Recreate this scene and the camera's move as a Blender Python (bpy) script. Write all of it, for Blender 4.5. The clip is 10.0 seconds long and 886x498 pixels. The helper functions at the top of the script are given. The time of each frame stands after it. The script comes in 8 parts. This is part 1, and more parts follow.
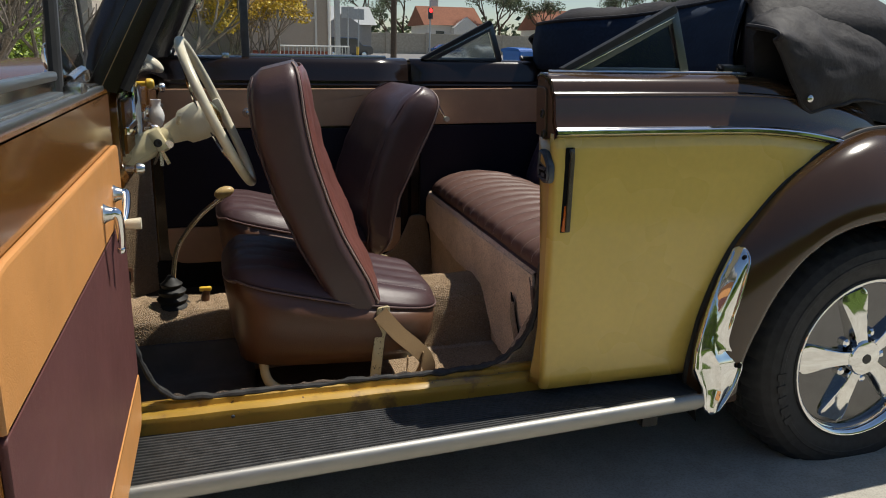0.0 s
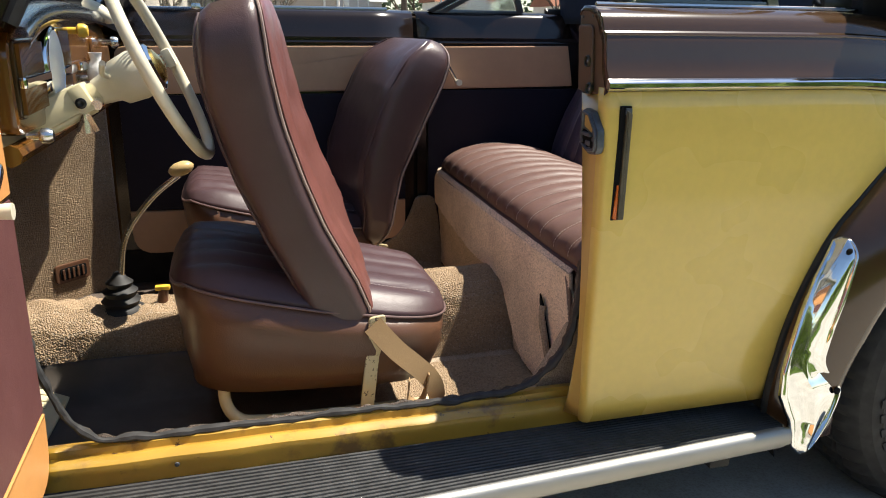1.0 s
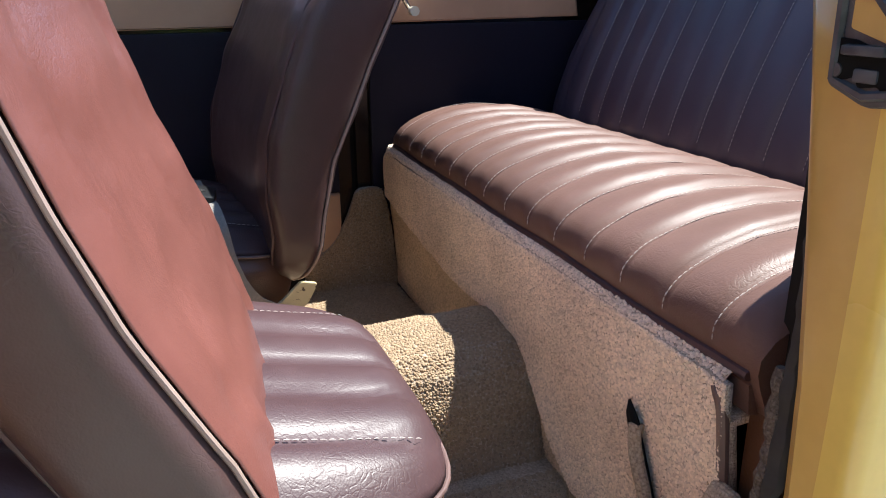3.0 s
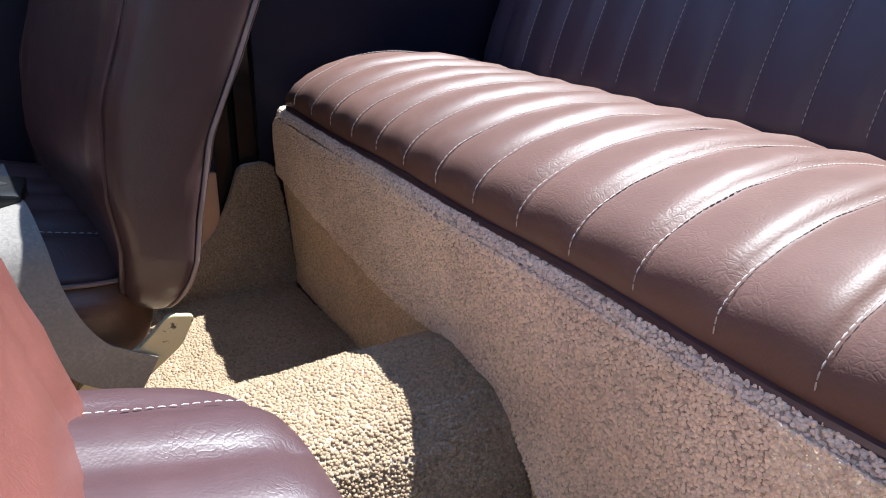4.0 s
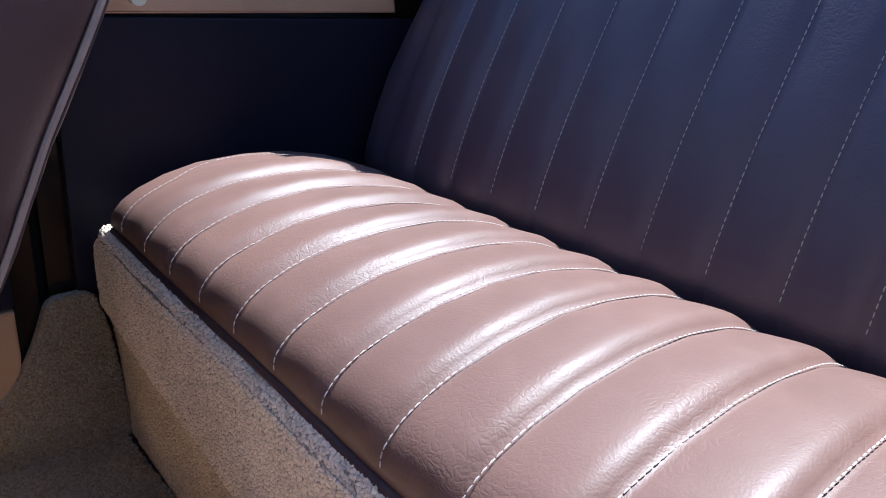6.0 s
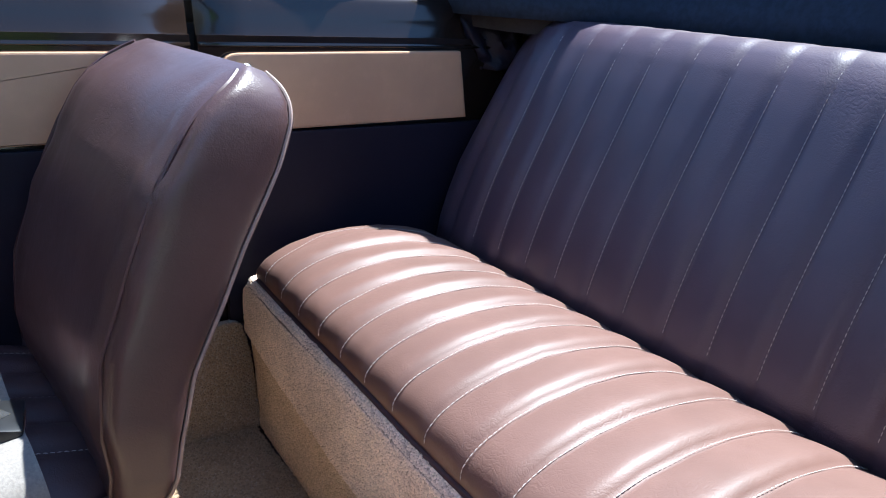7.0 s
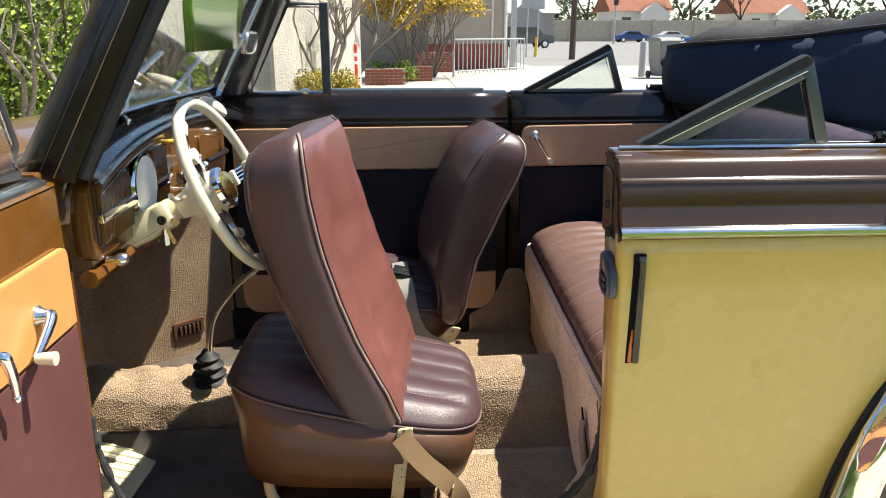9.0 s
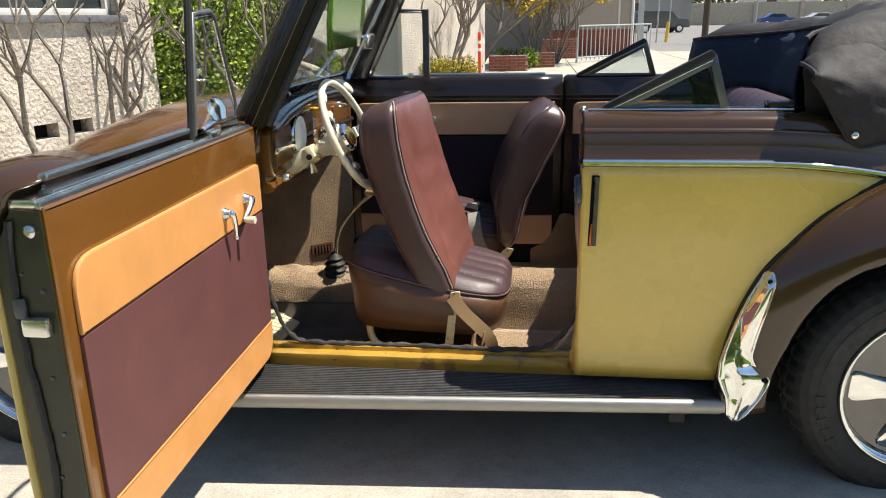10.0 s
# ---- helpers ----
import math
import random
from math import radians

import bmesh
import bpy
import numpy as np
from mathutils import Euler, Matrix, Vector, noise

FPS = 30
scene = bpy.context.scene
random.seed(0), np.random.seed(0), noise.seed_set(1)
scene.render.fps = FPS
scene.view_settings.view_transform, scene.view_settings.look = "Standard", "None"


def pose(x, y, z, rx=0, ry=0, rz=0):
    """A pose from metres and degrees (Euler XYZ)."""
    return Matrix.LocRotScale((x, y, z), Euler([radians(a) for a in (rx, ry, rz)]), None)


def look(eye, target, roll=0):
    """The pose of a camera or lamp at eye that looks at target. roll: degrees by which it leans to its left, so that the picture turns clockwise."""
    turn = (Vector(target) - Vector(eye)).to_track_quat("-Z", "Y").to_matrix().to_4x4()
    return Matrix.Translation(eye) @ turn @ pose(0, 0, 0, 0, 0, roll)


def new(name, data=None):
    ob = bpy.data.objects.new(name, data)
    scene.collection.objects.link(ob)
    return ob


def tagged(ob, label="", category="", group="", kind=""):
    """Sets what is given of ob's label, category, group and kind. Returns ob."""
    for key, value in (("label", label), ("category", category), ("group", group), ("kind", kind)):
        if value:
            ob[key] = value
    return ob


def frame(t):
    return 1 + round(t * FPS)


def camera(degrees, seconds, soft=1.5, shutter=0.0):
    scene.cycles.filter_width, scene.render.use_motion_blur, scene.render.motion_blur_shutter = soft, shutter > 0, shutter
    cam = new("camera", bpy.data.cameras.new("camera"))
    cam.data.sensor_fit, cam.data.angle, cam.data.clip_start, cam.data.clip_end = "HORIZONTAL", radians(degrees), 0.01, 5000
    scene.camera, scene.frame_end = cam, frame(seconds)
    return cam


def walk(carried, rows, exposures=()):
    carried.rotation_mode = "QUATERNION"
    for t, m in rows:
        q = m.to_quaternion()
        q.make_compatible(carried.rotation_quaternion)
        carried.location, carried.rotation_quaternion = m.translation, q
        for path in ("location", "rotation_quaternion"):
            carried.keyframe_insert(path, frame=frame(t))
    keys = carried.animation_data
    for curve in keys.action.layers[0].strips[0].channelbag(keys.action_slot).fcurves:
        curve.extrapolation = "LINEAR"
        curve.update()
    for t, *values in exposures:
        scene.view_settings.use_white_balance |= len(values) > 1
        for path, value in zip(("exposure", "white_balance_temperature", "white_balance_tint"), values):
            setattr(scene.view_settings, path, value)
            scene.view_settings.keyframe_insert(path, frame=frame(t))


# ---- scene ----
cam = camera(61.1, 10.0, soft=1.0)
PATH = [
    (0, (-0.658, -2.091, 1.056), (-0.099, -0.242, 0.537), 1.1),
    (0.5, (-0.61, -1.895, 1.006), (-0.063, -0.05, 0.459), 1.0),
    (1, (-0.549, -1.729, 0.977), (-0.023, 0.113, 0.405), 0.8),
    (1.5, (-0.512, -1.535, 0.939), (0.007, 0.304, 0.349), 0.7),
    (2, (-0.481, -1.345, 0.921), (0.065, 0.482, 0.316), 0.5),
    (2.5, (-0.432, -1.162, 0.895), (0.158, 0.644, 0.27), -0.1),
    (2.7, (-0.406, -1.082, 0.877), (0.211, 0.712, 0.246), -0.4),
    (3.8, (-0.342, -0.717, 0.797), (0.573, 0.903, 0.062), 0.8),
    (4, (-0.318, -0.647, 0.792), (0.644, 0.936, 0.038), 0.9),
    (4.5, (-0.245, -0.512, 0.793), (0.838, 0.978, 0.016), 2.0),
    (5, (-0.169, -0.397, 0.799), (1.012, 1.018, 0.022), 3.0),
    (5.5, (-0.161, -0.366, 0.811), (1.082, 1.006, 0.055), 3.8),
    (6, (-0.197, -0.41, 0.873), (1.061, 0.969, 0.156), 4.2),
    (6.2, (-0.23, -0.443, 0.911), (1.02, 0.948, 0.203), 4.3),
    (7.3, (-0.373, -0.801, 1.064), (0.582, 0.835, 0.419), 2.8),
    (7.5, (-0.392, -0.903, 1.077), (0.465, 0.792, 0.451), 2.1),
    (8, (-0.431, -1.16, 1.126), (0.167, 0.651, 0.525), 1.1),
    (8.5, (-0.423, -1.467, 1.162), (-0.093, 0.419, 0.585), 0.5),
    (9, (-0.324, -1.767, 1.184), (-0.223, 0.152, 0.632), -0.1),
    (9.5, (-0.231, -2.139, 1.201), (-0.32, -0.219, 0.647), -0.5),
    (10, (-0.126, -2.521, 1.229), (-0.354, -0.621, 0.646), -0.9),
]
EXPOSURES = [(0, -.02, 6600, 8), (.5, .86, 6800, 8), (1, .98, 6750, 8), (2.5, 1.3, 6300, 7), (4, 1.64, 5550, 6), (6.2, 1.62, 5250, 6), (7.5, 2.0, 5700, 4), (8, 1.78, 6000, 4), (8.5, 1.42, 6400, 6), (9, 1.15, 6700, 7), (10, .78, 6750, 8)]
walk(cam, [(t, look(eye, target, roll)) for t, eye, target, roll in PATH], EXPOSURES)

# ---- light ----
SUN_TO = Vector((0.50, 0.10, 1.0)).normalized()
world = bpy.data.worlds.new("sky_world")
scene.world = world
world.use_nodes = True
wn, wl = world.node_tree.nodes, world.node_tree.links
wn.clear()
sky = wn.new("ShaderNodeTexSky")
sky.sky_type = "NISHITA"
sky.sun_disc = False
sky.sun_elevation = math.asin(SUN_TO.z)
sky.sun_rotation = math.atan2(SUN_TO.x, SUN_TO.y)
sky.air_density, sky.dust_density, sky.ozone_density = 1.0, 0.2, 3.0
wbg = wn.new("ShaderNodeBackground")
wbg.inputs[1].default_value = 0.088
wout = wn.new("ShaderNodeOutputWorld")
wl.new(sky.outputs[0], wbg.inputs[0])
wl.new(wbg.outputs[0], wout.inputs[0])
sun_data = bpy.data.lights.new("sun", "SUN")
sun_data.energy, sun_data.angle, sun_data.color = 4.9, radians(0.55), (1.0, 0.95, 0.87)
sun = new("sun", sun_data)
sun.matrix_world = look(SUN_TO * 30, (0, 0, 0))


# ---- materials ----
def mat_nodes(name):
    m = bpy.data.materials.new(name)
    m.use_nodes = True
    nt = m.node_tree
    return m, nt.nodes, nt.links, nt.nodes["Principled BSDF"]


def tex_coords(nodes, links, scale=(1, 1, 1)):
    tc = nodes.new("ShaderNodeTexCoord")
    mp = nodes.new("ShaderNodeMapping")
    mp.inputs["Scale"].default_value = scale
    links.new(tc.outputs["Object"], mp.inputs["Vector"])
    return mp.outputs["Vector"]


def noise_tex(nodes, links, vec, scale, detail=4.0, rough=0.55):
    n = nodes.new("ShaderNodeTexNoise")
    n.inputs["Scale"].default_value = scale
    n.inputs["Detail"].default_value = detail
    n.inputs["Roughness"].default_value = rough
    links.new(vec, n.inputs["Vector"])
    return n.outputs["Fac"]


def ramp(nodes, links, fac, stops):
    r = nodes.new("ShaderNodeValToRGB")
    els = r.color_ramp.elements
    r.color_ramp.interpolation = "EASE"
    while len(els) < len(stops):
        els.new(0.5)
    for e, (p, c) in zip(els, stops):
        e.position, e.color = p, (*c, 1)
    links.new(fac, r.inputs["Fac"])
    return r.outputs["Color"]


def mix(nodes, links, fac, a, b, mode="MIX"):
    n = nodes.new("ShaderNodeMix")
    n.data_type, n.blend_type = "RGBA", mode
    for sock, v in ((n.inputs[0], fac), (n.inputs[6], a), (n.inputs[7], b)):
        if isinstance(v, (float, int)):
            sock.default_value = v
        elif isinstance(v, tuple):
            sock.default_value = (*v, 1)
        else:
            links.new(v, sock)
    return n.outputs[2]


def bump(nodes, links, height, strength, dist, bsdf, prev=None):
    b = nodes.new("ShaderNodeBump")
    b.inputs["Strength"].default_value = strength
    b.inputs["Distance"].default_value = dist
    links.new(height, b.inputs["Height"])
    if prev is not None:
        links.new(prev, b.inputs["Normal"])
    links.new(b.outputs["Normal"], bsdf.inputs["Normal"])
    return b.outputs["Normal"]


def rough_range(nodes, links, fac, lo, hi, bsdf):
    r = nodes.new("ShaderNodeMapRange")
    r.inputs["To Min"].default_value, r.inputs["To Max"].default_value = lo, hi
    links.new(fac, r.inputs["Value"])
    links.new(r.outputs["Result"], bsdf.inputs["Roughness"])


def paint(name, col, rough=0.22, coat=0.6, dirt=0.25, worn=None, stain=None):
    """Old car enamel: two scales of tone, faint dirt, orange peel."""
    m, n, l, b = mat_nodes(name)
    v = tex_coords(n, l)
    big = noise_tex(n, l, v, 3.0, 3)
    fine = noise_tex(n, l, v, 60.0, 5)
    dark = tuple(c * (1 - dirt) for c in col)
    light = tuple(min(1, c * (1 + dirt * 0.35)) for c in col)
    c1 = ramp(n, l, big, [(0.3, dark), (0.7, light)])
    c2 = ramp(n, l, fine, [(0.35, tuple(c * 0.9 for c in col)), (0.65, col)])
    c3 = mix(n, l, 0.4, c1, c2)
    if worn:
        spots = noise_tex(n, l, v, worn[1], 6, 0.7)
        f = ramp(n, l, spots, [(worn[2], (0, 0, 0)), (worn[2] + 0.03, (1, 1, 1))])
        c3 = mix(n, l, f, c3, worn[0])
    if stain:
        st = noise_tex(n, l, v, stain[1], 6, 0.65)
        f = ramp(n, l, st, [(stain[2], (0, 0, 0)), (stain[2] + 0.12, (0.85, 0.85, 0.85))])
        c3 = mix(n, l, f, c3, stain[0])
    l.new(c3, b.inputs["Base Color"])
    rough_range(n, l, big, rough * 0.8, rough * 1.3, b)
    b.inputs["Coat Weight"].default_value = coat
    b.inputs["Coat Roughness"].default_value = 0.08
    bump(n, l, noise_tex(n, l, v, 220.0, 2), 0.05, 0.0006, b)
    return m


def metal(name, col, rough, streak=None):
    m, n, l, b = mat_nodes(name)
    v = tex_coords(n, l, streak or (1, 1, 1))
    f = noise_tex(n, l, v, 40.0, 5)
    l.new(ramp(n, l, f, [(0.3, tuple(c * 0.93 for c in col)), (0.7, col)]), b.inputs["Base Color"])
    b.inputs["Metallic"].default_value = 1.0
    rough_range(n, l, f, rough * 0.7, rough * 1.5, b)
    return m


def vinyl(name, col, rough=0.42, wrinkle=0.35, grain=520.0, spec=0.8):
    """Leatherette with fine grain, soft creases and rubbed patches."""
    m, n, l, b = mat_nodes(name)
    v = tex_coords(n, l)
    big = noise_tex(n, l, v, 7.0, 4)
    mid = noise_tex(n, l, v, 38.0, 5, 0.6)
    c1 = ramp(n, l, big, [(0.28, tuple(c * 0.90 for c in col)), (0.72, tuple(min(1, c * 1.07) for c in col))])
    c2 = mix(n, l, ramp(n, l, mid, [(0.45, (0, 0, 0)), (0.8, (0.16, 0.16, 0.16))]), c1, tuple(min(1, c * 1.35 + 0.01) for c in col))
    l.new(c2, b.inputs["Base Color"])
    rough_range(n, l, mid, rough * 0.8, rough * 1.25, b)
    b.inputs["Specular IOR Level"].default_value = spec
    vo = n.new("ShaderNodeTexVoronoi")
    vo.inputs["Scale"].default_value = grain
    l.new(v, vo.inputs["Vector"])
    nb = bump(n, l, vo.outputs["Distance"], 0.12, 0.0008, b)
    wr = n.new("ShaderNodeTexNoise")
    wr.inputs["Scale"].default_value, wr.inputs["Detail"].default_value, wr.inputs["Distortion"].default_value = 26.0, 6.0, 1.6
    l.new(v, wr.inputs["Vector"])
    nb = bump(n, l, wr.outputs["Fac"], wrinkle * 0.4, 0.0025, b, nb)
    nb = bump(n, l, noise_tex(n, l, v, 9.0, 2), wrinkle * 0.5, 0.008, b, nb)
    # fine cracked creases in patches
    warp = n.new("ShaderNodeTexNoise")
    warp.inputs["Scale"].default_value = 30.0
    l.new(v, warp.inputs["Vector"])
    ad = mix(n, l, 0.06, v, warp.outputs["Color"], "ADD")
    cr = n.new("ShaderNodeTexVoronoi")
    cr.feature = "DISTANCE_TO_EDGE"
    cr.inputs["Scale"].default_value = 130.0
    l.new(ad, cr.inputs["Vector"])
    edge = ramp(n, l, cr.outputs["Distance"], [(0.0, (0, 0, 0)), (0.16, (1, 1, 1))])
    patch = ramp(n, l, noise_tex(n, l, v, 11.0, 2), [(0.42, (1, 1, 1)), (0.62, (0, 0, 0))])
    bump(n, l, mix(n, l, 1.0, edge, patch, "LIGHTEN"), 0.14, 0.0008, b, nb)
    return m


def carpet(name, col, loops=420.0, stain=0.3):
    """Looped wool carpet: tufts in loose rows, speckle, worn and stained patches."""
    m, n, l, b = mat_nodes(name)
    v = tex_coords(n, l)
    tuft = n.new("ShaderNodeTexVoronoi")
    tuft.inputs["Scale"].default_value = loops
    tuft.inputs["Randomness"].default_value = 0.7
    l.new(v, tuft.inputs["Vector"])
    big = noise_tex(n, l, v, 6.0, 5)
    speck = noise_tex(n, l, v, loops * 1.3, 3, 0.7)
    c1 = ramp(n, l, big, [(0.3, tuple(c * (1 - stain) for c in col)), (0.7, tuple(min(1, c * 1.12) for c in col))])
    c2 = ramp(n, l, tuft.outputs["Distance"], [(0.25, (1, 1, 1)), (0.8, (0.5, 0.47, 0.45))])
    c3 = mix(n, l, 0.6, c1, c2, "MULTIPLY")
    c4 = mix(n, l, 0.8, c3, ramp(n, l, speck, [(0.36, (0.66, 0.64, 0.62)), (0.52, (1, 1, 1))]), "MULTIPLY")
    l.new(c4, b.inputs["Base Color"])
    b.inputs["Roughness"].default_value = 0.95
    b.inputs["Specular IOR Level"].default_value = 0.1
    inv = n.new("ShaderNodeMath")
    inv.operation = "SUBTRACT"
    inv.inputs[0].default_value = 1.0
    l.new(tuft.outputs["Distance"], inv.inputs[1])
    nb = bump(n, l, inv.outputs[0], 0.55, 0.0025, b)
    nb = bump(n, l, speck, 0.7, 0.003, b, nb)
    bump(n, l, noise_tex(n, l, v, 30.0, 4), 0.3, 0.006, b, nb)
    return m


def pile_mat(name, col):
    """Wool loops, each of its own tone."""
    m, n, l, b = mat_nodes(name)
    g = n.new("ShaderNodeNewGeometry")
    c = ramp(n, l, g.outputs["Random Per Island"], [(0.0, tuple(x * 0.78 for x in col)), (0.35, tuple(x * 0.95 for x in col)), (1.0, tuple(min(1, x * 1.15) for x in col))])
    v = tex_coords(n, l)
    big = ramp(n, l, noise_tex(n, l, v, 6.0, 5), [(0.3, (0.80, 0.78, 0.76)), (0.65, (1, 1, 1))])
    l.new(mix(n, l, 1.0, c, big, "MULTIPLY"), b.inputs["Base Color"])
    b.inputs["Roughness"].default_value = 0.95
    b.inputs["Specular IOR Level"].default_value = 0.1
    bump(n, l, noise_tex(n, l, v, 900.0, 2), 0.4, 0.001, b)
    return m


def plain(name, col, rough=0.6, spec=0.4, var=0.2, scale=30.0, bumpy=0.15, bdist=0.003):
    m, n, l, b = mat_nodes(name)
    v = tex_coords(n, l)
    f = noise_tex(n, l, v, scale, 5)
    g = noise_tex(n, l, v, scale * 0.12, 3)
    c1 = ramp(n, l, f, [(0.3, tuple(c * (1 - var) for c in col)), (0.7, tuple(min(1, c * (1 + var * 0.4)) for c in col))])
    c2 = mix(n, l, ramp(n, l, g, [(0.35, (0.0, 0.0, 0.0)), (0.7, (0.6, 0.6, 0.6))]), c1, tuple(c * (1 - var * 0.8) for c in col))
    l.new(c2, b.inputs["Base Color"])
    rough_range(n, l, f, rough * 0.85, min(1, rough * 1.15), b)
    b.inputs["Specular IOR Level"].default_value = spec
    bump(n, l, f, bumpy, bdist, b)
    return m


def gritty(name, col, relief, knobs):
    """Cast or trowelled mineral surface: sand grain, pits, stains and hairline cracks."""
    m, n, l, b = mat_nodes(name)
    v = tex_coords(n, l)
    big = noise_tex(n, l, v, 1.6, 5, 0.6)
    mid = noise_tex(n, l, v, 14.0, 6, 0.7)
    grain = noise_tex(n, l, v, 160.0, 3, 0.7)
    c = ramp(n, l, big, [(0.30, tuple(x * 0.84 for x in col)), (0.70, tuple(min(1, x * 1.06) for x in col))])
    c = mix(n, l, 0.7, c, ramp(n, l, mid, [(0.34, (0.80, 0.79, 0.77)), (0.60, (1, 1, 1))]), "MULTIPLY")
    c = mix(n, l, 0.8, c, ramp(n, l, grain, [(0.36, (0.78, 0.76, 0.74)), (0.55, (1, 1, 1))]), "MULTIPLY")
    l.new(c, b.inputs["Base Color"])
    b.inputs["Roughness"].default_value = 0.92
    b.inputs["Specular IOR Level"].default_value = 0.15
    nb = bump(n, l, grain, 0.5, 0.002, b)
    if knobs:
        lump = n.new("ShaderNodeTexNoise")
        lump.inputs["Scale"].default_value, lump.inputs["Detail"].default_value, lump.inputs["Distortion"].default_value = knobs, 5.0, 0.25
        l.new(v, lump.inputs["Vector"])
        ridge = ramp(n, l, lump.outputs["Fac"], [(0.36, (0, 0, 0)), (0.70, (1, 1, 1))])
        nb = bump(n, l, ridge, 0.75, relief, b, nb)
    else:
        bump(n, l, mid, 0.5, relief, b, nb)
    return m


def glass(name, col=(0.95, 0.98, 0.97), rough=0.0):
    m, n, l, b = mat_nodes(name)
    b.inputs["Base Color"].default_value = (*col, 1)
    b.inputs["Transmission Weight"].default_value = 1.0
    b.inputs["IOR"].default_value = 1.45
    v = tex_coords(n, l)
    rough_range(n, l, noise_tex(n, l, v, 12.0, 5), rough, rough + 0.03, b)
    return m


def leafy(name, col, col2):
    m, n, l, b = mat_nodes(name)
    info = n.new("ShaderNodeNewGeometry")
    c = ramp(n, l, info.outputs["Random Per Island"], [(0.0, tuple(x * 0.6 for x in col)), (0.5, col), (1.0, col2)])
    l.new(c, b.inputs["Base Color"])
    b.inputs["Roughness"].default_value = 0.5
    b.inputs["Subsurface Weight"].default_value = 0.0
    v = tex_coords(n, l)
    bump(n, l, noise_tex(n, l, v, 40.0, 3), 0.2, 0.01, b)
    return m


